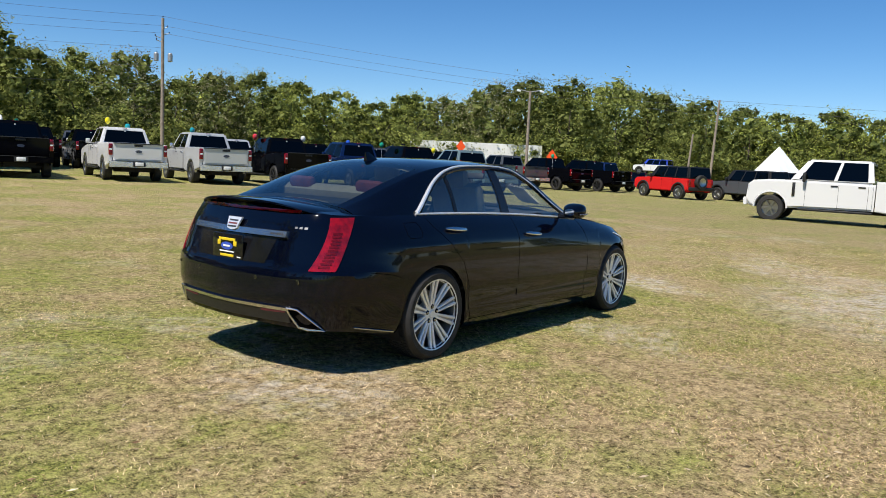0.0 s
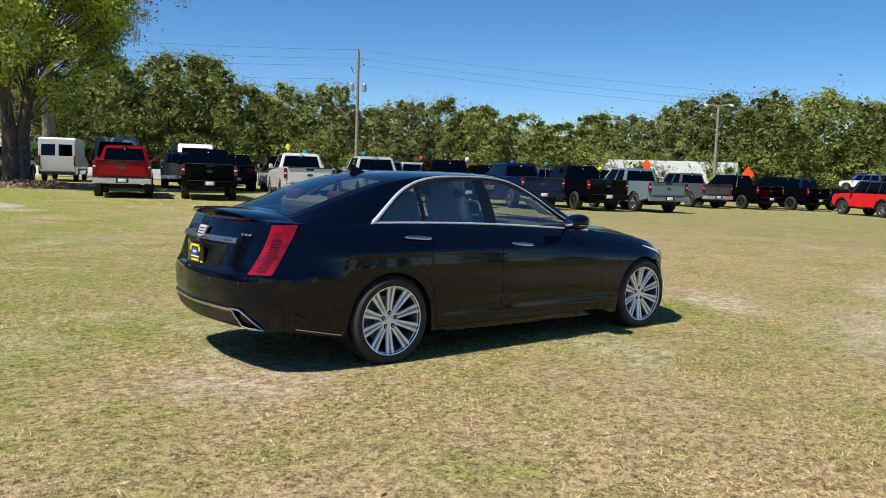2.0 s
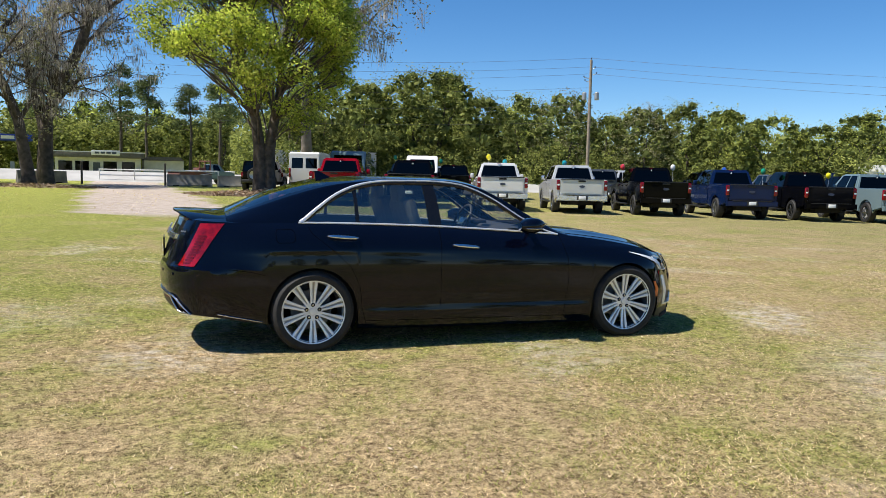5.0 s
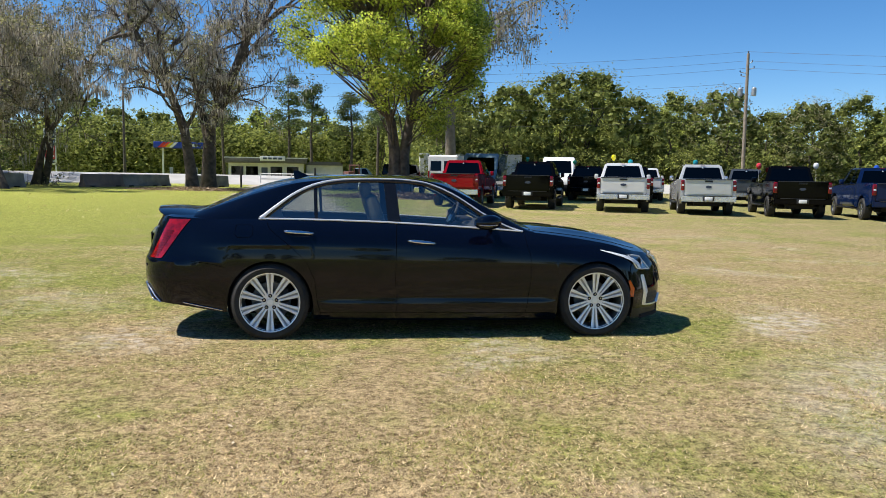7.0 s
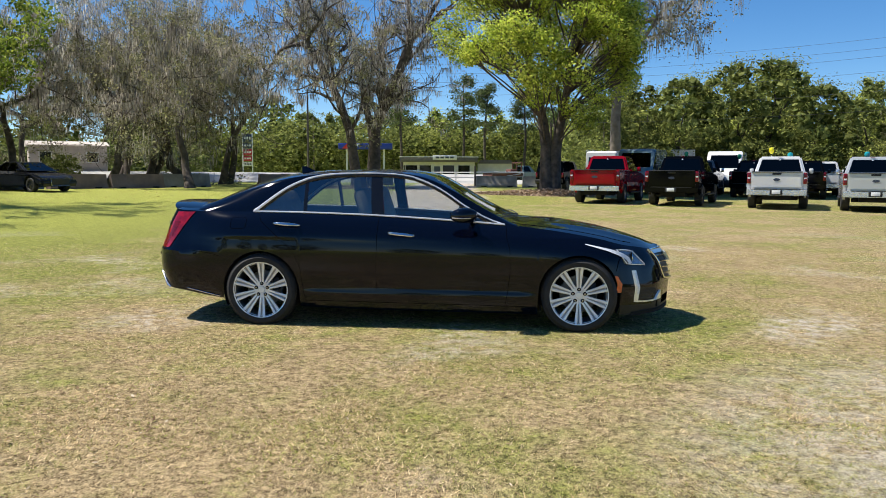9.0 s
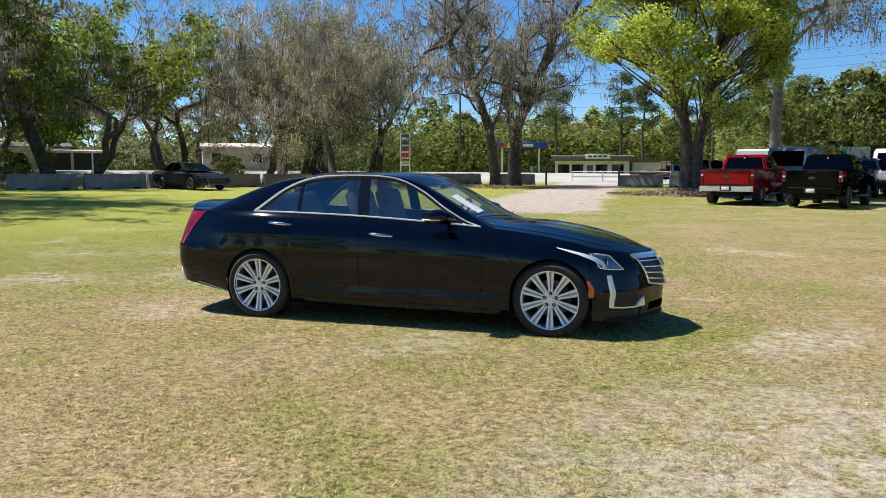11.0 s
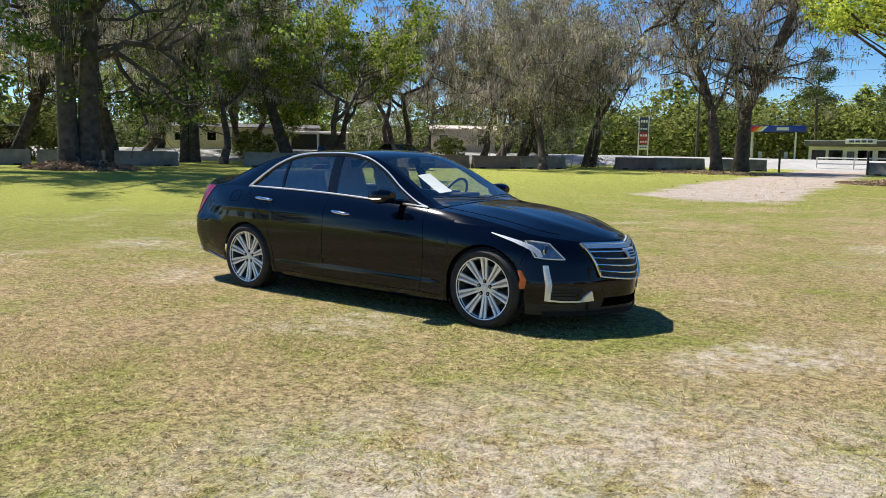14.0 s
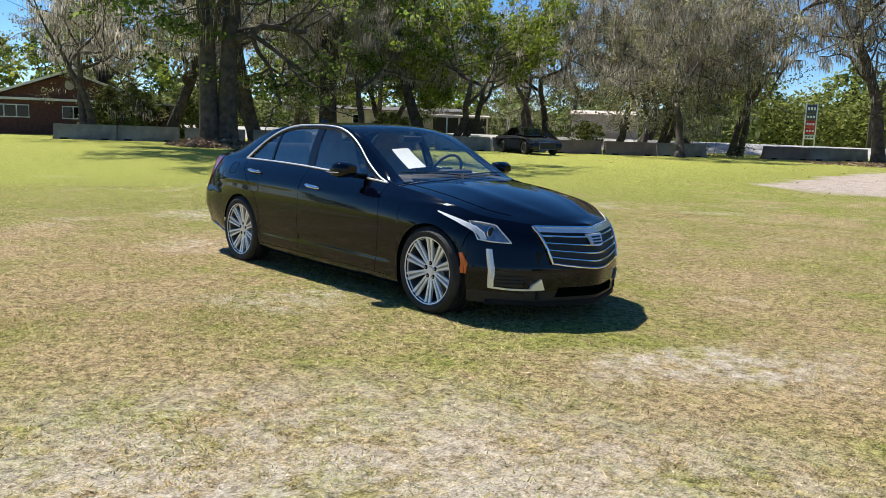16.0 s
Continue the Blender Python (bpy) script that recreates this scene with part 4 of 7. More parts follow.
    g.box((px - 0.009, -0.125, 0.705), (0.005, 0.035, 0.008), 0.001)
    g.make("plate_letter_bar", PAPER, plate, "white bars of lettering")
    # lower valance and tailpipe surrounds
    ys = [lerp(-0.55, 0.55, k / 20) for k in range(21)]
    Geo().sheet([(y, 0.325) for y in ys], [(y, 0.40) for y in ys], 3, tail, -0.01, 0.012).make("rear_valance", PLASTIC, car, "dark plastic rear valance", angle=50)
    Geo().sheet([(y, 0.405) for y in ys], [(y, 0.425) for y in ys], 1, tail, 0.0, 0.016).make("valance_trim", SATIN, car)
    for side in (-1, 1):
        put = lambda y, z, o: end_at(y * side, z, o, False)
        Geo().sheet([(0.34, 0.385), (0.46, 0.39), (0.53, 0.392)], [(0.34, 0.405), (0.46, 0.41), (0.53, 0.412)], 1, put, 0.0, 0.014).make("rear_reflector", RED_CLOTH, car)
        pipe = new("tailpipe")
        pipe.parent = car
        loop = [(0.545, 0.425), (0.615, 0.42), (0.70, 0.335), (0.735, 0.288), (0.655, 0.288), (0.60, 0.30), (0.56, 0.38)]
        ring = [put(y, z, 0.012) for y, z in loop]
        Geo().tube(ring + ring[:1], 0.008, 8, caps=False).make("tailpipe_surround", SATIN, pipe, "chrome trapezoid surround")
        Geo().add([put(y, z, 0.003) for y, z in loop], [tuple(range(7))]).make("tailpipe_opening", GAP, pipe)
        g = Geo().tube([side_at(lerp(-2.2, -1.86, k / 12), lerp(0.287, 0.222, k / 12), 0.004) for k in range(13)], 0.006, 6)
        (g if side < 0 else flip(g)).make("bumper_trim", SATIN, car)
        for y in (0.30, 0.62):
            p, q = put(y, 0.60, 0.001), put(y, 0.60, 0.004)
            Geo().cyl(p, q, 0.012, n=16).make("parking_sensor", GLOSS_BLACK, car)
            Geo().tube([(p[0] - 0.002, p[1] + 0.0125 * math.cos(a * 0.5236), p[2] + 0.0125 * math.sin(a * 0.5236)) for a in range(13)], 0.0012, 4, caps=False).make("sensor_ring", SATIN, car)
    # grille
    nose = lambda y, z, o: end_at(y, z, o, True)
    gr = new("grille")
    gr.parent = car
    half = lambda z: lerp(0.382, 0.455, (z - 0.36) / 0.33)
    ys = [lerp(-1, 1, k / 24) for k in range(25)]
    lowz = lambda u: 0.375 + 0.045 * abs(u) ** 1.5
    topz = lambda u: 0.668 + 0.012 * abs(u)
    Geo().sheet([(u * half(0.38), lowz(u)) for u in ys], [(u * half(0.69), topz(u)) for u in ys], 6, nose, 0.0, 0.006).make("grille_mesh", PLASTIC, gr, "dark grille backing", angle=50)
    edge = [nose(u * half(0.69), topz(u), 0.02) for u in ys] + [nose(lerp(half(0.69), half(0.38), t / 8), lerp(topz(1), lowz(1), t / 8), 0.02) for t in range(1, 9)]
    edge += [nose(u * half(0.38), lowz(u), 0.02) for u in ys[-2::-1]] + [nose(-lerp(half(0.38), half(0.69), t / 8), lerp(lowz(1), topz(1), t / 8), 0.02) for t in range(1, 9)]
    Geo().tube(edge, 0.0095, 8, caps=False).make("grille_surround", CHROME, gr, "chrome grille surround")
    Geo().sheet([(u * half(0.655), topz(u) - 0.036 - 0.004 * (1 - u * u)) for u in ys], [(u * half(0.69), topz(u) + 0.002) for u in ys], 3, nose, 0.0, 0.020).make("grille_header", BRIGHT_TRIM, gr)
    for k in range(4):
        f = (k + 0.9) / 5.1
        pts = [nose(u * lerp(half(0.38), half(0.69), f) * 0.985, lerp(lowz(u), topz(u), f), 0.016) for u in ys]
        Geo().tube(pts, 0.0085, 8, flat=0.8).make("grille_bar", CHROME, gr, "slim chrome bar")
    top = [(y, 0.625) for y in (-0.088, -0.04, 0, 0.04, 0.088)]
    low = [(-0.06, 0.548), (-0.03, 0.541), (0, 0.537), (0.03, 0.541), (0.06, 0.548)]
    emb = Geo().sheet(top, low, 4, nose, 0.022, 0.040).make("front_badge", BRIGHT_TRIM, car, "chrome shield badge on the grille")
    for k in range(3):
        z = 0.611 - 0.022 * k
        Geo().sheet([(-0.05, z), (0, z), (0.05, z)], [(-0.047, z - 0.012), (0, z - 0.012), (0.047, z - 0.012)], 1, nose, 0.038, 0.043).make("badge_bar", DARK_TRIM, emb)
    ys2 = [lerp(-0.34, 0.34, k / 16) for k in range(17)]
    Geo().sheet([(y, 0.165) for y in ys2], [(y * 0.93, 0.235) for y in ys2], 3, nose, 0.0, 0.004).make("lower_intake", GAP, car, "dark lower air intake")
    Geo().sheet([(y * 2.2, 0.10 + 0.02 * abs(y)) for y in ys2], [(y * 2.2, 0.135 + 0.02 * abs(y)) for y in ys2], 2, nose, 0.0, 0.012).make("front_lip", UNDER, car, "black front lip", angle=50)
    for side in (-1, 1):
        put = lambda y, z, o: end_at(y * side, z, o, True)
        # side intake with bright L and light strip
        fog = new("fog_lamp_bay")
        fog.parent = car
        Geo().sheet([(0.49, 0.245), (0.60, 0.24), (0.71, 0.245)], [(0.54, 0.34), (0.63, 0.35), (0.72, 0.36)], 4, put, 0.0, 0.004).make("side_intake", PLASTIC, fog, "dark side air intake")
        for k in range(3):
            z = 0.268 + 0.026 * k
            Geo().tube([put(y, z, 0.007) for y in (0.53, 0.60, 0.66, 0.71)], 0.003, 5).make("intake_slat", PLASTIC, fog)
        Geo().sheet([(0.44, 0.222), (0.56, 0.216), (0.65, 0.218), (0.735, 0.228)], [(0.445, 0.235), (0.56, 0.229), (0.65, 0.231), (0.742, 0.244)], 2, put, 0.002, 0.014).make("intake_trim", BRIGHT_TRIM, fog, "bright lower trim")
        Geo().sheet([(0.435, 0.224), (0.53, 0.221)], [(0.465, 0.305), (0.515, 0.262)], 3, put, 0.002, 0.018).make("intake_trim_tip", BRIGHT_TRIM, fog)
        zs = [lerp(0.232, 0.515, k / 12) for k in range(13)]
        Geo().sheet([(0.722 + 0.008 * math.sin(k / 12 * 3), z) for k, z in enumerate(zs)], [(0.744 + 0.008 * math.sin(k / 12 * 3), z) for k, z in enumerate(zs)], 2, put, 0.002, 0.016).make("light_strip_trim", BRIGHT_TRIM, fog)
        for k in range(1, 9):
            z = zs[k + 2]
            Geo().sheet([(0.727, z), (0.745, z)], [(0.727, z + 0.02), (0.745, z + 0.02)], 1, put, 0.014, 0.0185).make("light_cell", LAMP_WHITE, fog)
        # headlamp: dark housing, projector, light blade along the wing
        lamp = new("headlamp")
        lamp.parent = car
        a = [(0.615, 0.560), (0.67, 0.562), (0.73, 0.568), (0.785, 0.580)]
        b = [(0.66, 0.680), (0.70, 0.692), (0.75, 0.702), (0.785, 0.706)]
        Geo().sheet(a, b, 5, put, 0.0, 0.003).make("housing", LAMP_BOWL, lamp, "grey reflector bowl")
        Geo().sheet(a, b, 5, put, 0.012, 0.016).make("lens", LENS, lamp, "clear lens")
        c = put(0.70, 0.632, 0.004)
        Geo().revolve([(0.0, 0.003), (0.02, 0.006), (0.034, 0.002), (0.036, -0.004)], c, "x", 24).make("projector", GLOSS_BLACK, lamp, "round projector")
        Geo().revolve([(0.036, 0.004), (0.041, 0.007), (0.044, 0.0)], c, "x", 24).make("projector_ring", CHROME, lamp)
        ed = [put(y, z, 0.012) for y, z in a] + [put(y, z, 0.012) for y, z in reversed(b)]
        Geo().tube(ed + ed[:1], 0.0055, 6, caps=False).make("lamp_edge", BRIGHT_TRIM, lamp)
        lo = [(1.90, 0.575), (1.87, 0.615), (1.80, 0.655), (1.70, 0.695), (1.60, 0.724), (1.50, 0.752)]
        hi = [(1.925, 0.582), (1.90, 0.632), (1.84, 0.672), (1.735, 0.708), (1.61, 0.736), (1.50, 0.757)]
        g = Geo().sheet(lo, hi, 2, side_at, 0.0, 0.008)
        (g if side < 0 else flip(g)).make("light_blade", LAMP_WHITE, lamp, "long white light blade swept up the wing")
        g = Geo().sheet([(1.775, 0.33), (1.79, 0.40), (1.765, 0.475)], [(1.825, 0.325), (1.835, 0.40), (1.79, 0.478)], 2, side_at, 0.0, 0.008)
        (g if side < 0 else flip(g)).make("side_marker", AMBER, car, "orange side marker")
    # wipers and cowl
    Geo().sheet([(lerp(-0.68, 0.68, k / 16), 0) for k in range(17)], [(lerp(-0.62, 0.62, k / 16), 1) for k in range(17)], 2, lambda y, t, o: (lerp(0.93 - 0.3 * (y / 0.7) ** 2, 0.82 - 0.3 * (y / 0.7) ** 2, t), y, lerp(0.945, 0.99, t) - 0.035 * (y / 0.7) ** 2 + 0.0 + o), -0.02, 0.0).make("cowl", PLASTIC, car)
    for y0, y1, x0, x1 in ((-0.60, -0.02, 0.74, 0.865), (0.02, 0.60, 0.87, 0.76)):
        pts = []
        for k in range(9):
            t = k / 8
            x = lerp(x0, x1, t)
            y = lerp(y0, y1, t)
            z = roof_at(min(x, 0.9), min(0.9, max(-0.9, y / ROOF_Y(min(x, 0.9)))))[2]
            pts.append((x + 0.02, y, z + 0.007))
        Geo().tube(pts, 0.0055, 6).make("wiper", PLASTIC, car, "black wiper")
    # the cabin
    cab = new("cabin")
    cab.parent = car
    Geo().prism([(-1.9, 0.45), (0.9, 0.45), (0.9, 0.5), (-1.9, 0.5)], -0.72, 0.72).make("cabin_floor", DARK_TRIM, cab)
    g = Geo()
    g.prism([(0.92, 0.6), (0.88, 0.93), (0.62, 0.965), (0.40, 0.955), (0.32, 0.90), (0.36, 0.6)], -0.66, 0.66)
    g.box((0.40, 0.36, 0.97), (0.16, 0.34, 0.05), 0.02)
    g.make("dashboard", DARK_TRIM, cab, "dark dashboard")
    for side in (-1, 1):
        g = Geo().sheet([(lerp(-1.45, 0.75, k / 12), 0.5) for k in range(13)], [(lerp(-1.45, 0.75, k / 12), RIM_Z(lerp(-1.45, 0.75, k / 12)) - 0.01) for k in range(13)], 2, lambda x, z, o: (x, -(0.73 + o), z), 0.0, -0.03)
        (g if side < 0 else flip(g)).make("door_card", DARK_TRIM, cab)
    for y in (-0.37, 0.37):
        seat = new("front_seat")
        seat.parent = cab
        Geo().box((-0.18, y, 0.60), (0.54, 0.50, 0.18), 0.06).make("cushion", LEATHER, seat)
        Geo().box((0, 0, 0), (0.14, 0.50, 0.62), 0.06, pose(-0.50, y, 0.93, 0, -18, 0)).make("backrest", LEATHER, seat)
        Geo().box((0, 0, 0), (0.09, 0.27, 0.17), 0.045, pose(-0.62, y, 1.255, 0, -8, 0)).make("headrest", LEATHER, seat)
    Geo().box((-1.18, 0, 0.62), (0.5, 1.26, 0.2), 0.06).make("rear_cushion", LEATHER, cab)
    Geo().box((0, 0, 0), (0.15, 1.26, 0.6), 0.06, pose(-1.50, 0, 0.90, 0, -24, 0)).make("rear_backrest", LEATHER, cab, "tan leather rear seat")
    for y in (-0.36, 0.36):
        Geo().box((0, 0, 0), (0.08, 0.26, 0.13), 0.04, pose(-1.62, y, 1.17, 0, -14, 0)).make("rear_headrest", RED_CLOTH, cab)
    Geo().prism([(-1.64, 1.09), (-2.02, 1.075), (-2.02, 1.04), (-1.64, 1.04)], -0.58, 0.58).make("parcel_shelf", DARK_TRIM, cab)
    g = Geo()
    ring = [(0.27 - 0.5 * 0.0 + 0.08 * math.sin(a * math.pi / 16) * 1.0, 0.37 + 0.185 * math.cos(a * math.pi / 16), 0.965 + 0.165 * math.sin(a * math.pi / 16)) for a in range(33)]
    g.tube(ring, 0.014, 8, caps=False)
    g.make("steering_wheel", DARK_TRIM, cab)
    Geo().box((0, 0, 0), (0.04, 0.15, 0.10), 0.02, pose(0.27, 0.37, 0.965, 0, 26, 0)).make("steering_boss", SATIN, cab)
    Geo().grid([[(x, u * ROOF_Y(x) * 0.96, roof_at(x, u)[2] - 0.03) for u in (-1, -0.5, 0, 0.5, 1)] for x in [lerp(-1.3, 0.08, k / 10) for k in range(11)]]).make("headliner", LEATHER, cab)
    Geo().box((0, 0, 0), (0.03, 0.22, 0.06), 0.015, pose(0.2, 0, 1.27, 0, 20, 0)).make("rear_view_mirror", DARK_TRIM, cab)
    sheet = Geo()
    sheet.grid([[(roof_at(x, u, -0.012)) for u in (-0.66, -0.56, -0.46, -0.36)] for x in (0.40, 0.5, 0.6, 0.68)])
    tagged(sheet.make("price_sheet", PAPER), "white paper price sheet inside the windshield", "paper")


build_sedan()

# ---- parked vehicles ----

SIGN_OVAL = mat("badge_oval", (0.02, 0.03, 0.07), (0.03, 0.04, 0.08), 9, 0.3, coat=0.5)


def bevelled(poly, d0, d1, r, plane="xz"):
    """A prism with its long rims rounded."""
    g = Geo().prism(poly, d0, d1, plane)
    me = bpy.data.meshes.new("tmp")
    me.from_pydata(g.v, [], g.f)
    bm = bmesh.new()
    bm.from_mesh(me)
    bpy.data.meshes.remove(me)
    caps = {f for f in bm.faces if len(f.verts) == len(poly) and len(poly) != 4} or set(sorted(bm.faces, key=lambda f: -f.calc_area())[:2])
    bmesh.ops.bevel(bm, geom=[e for e in bm.edges if any(f in caps for f in e.link_faces)], offset=r, segments=2, affect="EDGES", clamp_overlap=True)
    bm.verts.index_update()
    h = Geo().add([v.co for v in bm.verts], [[v.index for v in f.verts] for f in bm.faces])
    bm.free()
    return h


def arch(x, z, r, a0=0, a1=180, n=12):
    return [(x + r * math.cos(math.radians(lerp(a0, a1, k / n))), z + r * math.sin(math.radians(lerp(a0, a1, k / n)))) for k in range(n + 1)]


def road_wheel(car, x, y, r, w, rim_mat, spokes=6):
    wheel = new("wheel")
    wheel.parent = car
    wheel.location = (x, y, r)
    s = 1 if y > 0 else -1
    Geo().revolve([(a, s * b) for a, b in [(r * 0.6, -w / 2), (r * 0.93, -w / 2), (r, -w * 0.36), (r, w * 0.36), (r * 0.93, w / 2), (r * 0.66, w / 2), (r * 0.62, w * 0.42)]], (0, 0, 0), "y", 28).make("tyre", RUBBER, wheel)
    g = Geo()
    g.revolve([(a, s * b) for a, b in [(r * 0.66, w * 0.46), (r * 0.64, w * 0.36), (r * 0.6, w * 0.1), (0.0, w * 0.05)]], (0, 0, 0), "y", 28)
    for k in range(spokes):
        a = 2 * math.pi * k / spokes
        m = pose(0, 0, 0, 0, math.degrees(a), 0)
        g.box((r * 0.34, s * w * 0.36, 0), (r * 0.62, w * 0.1, r * 0.17), 0.01, m, 1)
    g.revolve([(0.0, s * w * 0.46), (r * 0.16, s * w * 0.46), (r * 0.18, s * w * 0.3)], (0, 0, 0), "y", 16)
    g.make("rim", rim_mat, wheel)


def pane(g, quad, m0=0.07, m1=0.1, out=0.006):
    """A flat pane set into a four-cornered face, with margins, a little proud of it."""
    a, b, c, d = [Vector(p) for p in quad]
    nrm = (b - a).cross(d - a).normalized() * out
    at = lambda u, v: a.lerp(b, u).lerp(d.lerp(c, u), v) + nrm
    p = [at(m0, m1), at(1 - m0, m1), at(1 - m0, 1 - m1), at(m0, 1 - m1)]
    q = [x - nrm * 2.5 for x in p]
    g.add(p + q, [(0, 1, 2, 3), (4, 7, 6, 5), (0, 4, 5, 1), (1, 5, 6, 2), (2, 6, 7, 3), (3, 7, 4, 0)])
    return g


def cabin(car, material, x0, x1, t0, t1, zb, zt, yb, yt, splits, screens=(True, True), roof_mat=None, margin=(0.07, 0.1)):
    """A glasshouse: foot from x0 to x1 at zb, roof from t0 to t1 at zt; side panes between the splits."""
    f = lambda x, y, z: (x, y, z)
    B = [f(x0, -yb, zb), f(x1, -yb, zb), f(x1, yb, zb), f(x0, yb, zb)]
    T = [f(t0, -yt, zt), f(t1, -yt, zt), f(t1, yt, zt), f(t0, yt, zt)]
    bm = bmesh.new()
    vs = [bm.verts.new(p) for p in B + T]
    for q in ((0, 1, 5, 4), (1, 2, 6, 5), (2, 3, 7, 6), (3, 0, 4, 7), (4, 5, 6, 7), (3, 2, 1, 0)):
        bm.faces.new([vs[i] for i in q])
    bmesh.ops.bevel(bm, geom=bm.edges[:], offset=0.055, segments=2, affect="EDGES")
    bm.verts.index_update()
    g = Geo().add([v.co for v in bm.verts], [[v.index for v in q.verts] for q in bm.faces])
    bm.free()
    g.make("cab_roof", roof_mat or material, car)
    if screens[0]:
        pane(Geo(), (B[3], B[0], T[0], T[3]), *margin).make("rear_window", DARK_GLASS, car)
    if screens[1]:
        pane(Geo(), (B[1], B[2], T[2], T[1])).make("windshield", DARK_GLASS, car)
    for a, b in zip(splits, splits[1:]):
        q = [Vector(B[0]).lerp(Vector(B[1]), a), Vector(B[0]).lerp(Vector(B[1]), b), Vector(T[0]).lerp(Vector(T[1]), b), Vector(T[0]).lerp(Vector(T[1]), a)]
        pane(Geo(), q, 0.05, 0.1).make("side_window", DARK_GLASS, car)
        q = [Vector((v.x, -v.y, v.z)) for v in q]
        pane(Geo(), (q[1], q[0], q[3], q[2]), 0.05, 0.1).make("side_window", DARK_GLASS, car)


def pickup(label, material, bumper, rims, m, scale=1.0, trim=None, work=False):
    """A crew-cab pickup truck; its front looks along +x."""
    car = thing("pickup_truck", label, "truck", m, "parked pickup trucks")
    trim = trim or bumper
    # the work truck has a short high hood and an upright cab
    axle = 2.16 if work else 1.96
    nose = [(1.05, 1.30), (2.2, 1.30), (2.72, 1.25), (2.88, 1.12)] if work else [(1.05, 1.30), (2.2, 1.22), (2.78, 1.12), (2.92, 1.0)]
    lower = [(-0.78, 0.48), (-0.78, 1.27)] + nose + [(2.93, 0.62), (2.8, 0.45)] + arch(axle, 0.42, 0.47) + [(1.4, 0.45)]
    bevelled(lower, -0.99, 0.99, 0.06).make("cab_body", material, car, angle=50)
    if work:
        cabin(car, material, -0.74, 1.66, -0.64, 1.14, 1.27, 1.95, 0.95, 0.80, (0.05, 0.45, 0.92), margin=(0.075, 0.17))
        for y in (-1, 1):
            Geo().box((1.5, y * 0.997, 1.02), (0.09, 0.03, 0.42), 0.01).make("fender_vent", PLASTIC, car, "black fender vent")
            Geo().tube([(px, y * 0.985, pz) for px, pz in arch(axle, 0.42, 0.5)], 0.03, 6).make("arch_lip", material, car)
    else:
        cabin(car, material, -0.74, 1.42, -0.56, 0.78, 1.27, 1.95, 0.93, 0.72, (0.04, 0.40, 0.88), margin=(0.075, 0.17))
    g = Geo().prism([(-0.035, 1.80), (0.035, 1.80), (0.0, 1.86)], -0.625, -0.618, "yz")
    g.make("window_sticker", PAPER, car, "small white window sticker")
    bed = new("bed")
    bed.parent = car
    side = [(-2.88, 0.62), (-2.90, 1.36), (-0.81, 1.36), (-0.81, 0.48)] + arch(-1.72, 0.42, 0.48) + [(-2.25, 0.5)]
    for y0, y1 in ((-1.0, -0.87), (0.87, 1.0)):
        bevelled(side, y0, y1, 0.03).make("bed_side", material, bed, angle=50)
    Geo().box((-1.85, 0, 0.78), (2.05, 1.74, 0.08)).make("bed_floor", PLASTIC, bed)
    Geo().box((-0.84, 0, 1.0), (0.06, 1.74, 0.66)).make("bed_front", material, bed)
    gate = bevelled([(-0.86, 0.74), (-0.86, 1.35), (0.86, 1.35), (0.86, 0.74)], -2.93, -2.86, 0.02, "yz").make("tailgate", material, car)
    bevelled([(-0.80, 0.80), (-0.80, 1.22), (0.80, 1.22), (0.80, 0.80)], -2.945, -2.925, 0.008, "yz").make("tailgate_panel", material, gate)
    Geo().box((-2.94, 0, 1.285), (0.03, 0.30, 0.07), 0.015).make("tailgate_handle", PLASTIC, gate)
    g = Geo().prism([(0.115 * math.cos(a * math.pi / 10), 1.08 + 0.05 * math.sin(a * math.pi / 10)) for a in range(20)], -2.956, -2.944, "yz")
    g.make("oval_badge", SIGN_OVAL, gate)
    for y in (-0.93, 0.93):
        lamp = Geo().box((-2.885, y, 1.13), (0.09, 0.135, 0.40), 0.03).make("tail_lamp", RED_LENS, car, "red tail lamp")
        Geo().box((-2.931, y, 1.235), (0.008, 0.09, 0.12), 0.003).make("brake_segment", RED_LENS_INNER, lamp)
        Geo().box((-2.931, y, 1.13), (0.008, 0.09, 0.055), 0.003).make("reversing_lamp", LAMP_WHITE, lamp)
        Geo().box((-2.931, y, 1.03), (0.008, 0.09, 0.11), 0.003).make("turn_segment", RED_LENS_INNER, lamp)
    bevelled([(-0.99, 0.52), (-0.99, 0.72), (0.99, 0.72), (0.99, 0.52)], -3.05, -2.88, 0.03, "yz").make("rear_bumper", bumper, car)
    Geo().box((-2.97, 0, 0.728), (0.15, 1.5, 0.02), 0.006).make("bumper_step", PLASTIC, car)
    Geo().box((-2.93, 0, 1.355), (0.09, 1.7, 0.03), 0.012).make("tailgate_cap", PLASTIC, gate)
    Geo().box((-3.05, 0, 0.625), (0.03, 0.42, 0.17), 0.01).make("plate_recess", PLASTIC, car)
    Geo().box((-3.068, 0, 0.635), (0.012, 0.28, 0.13), 0.004).make("number_plate", PAPER, car, "white number plate")
    Geo().box((-0.2, 0, 0.46), (5.0, 0.95, 0.2)).make("chassis", UNDER, car)
    Geo().cyl((-2.2, -0.7, 0.4), (-2.2, 0.7, 0.4), 0.07, n=8).make("rear_axle", UNDER, car)
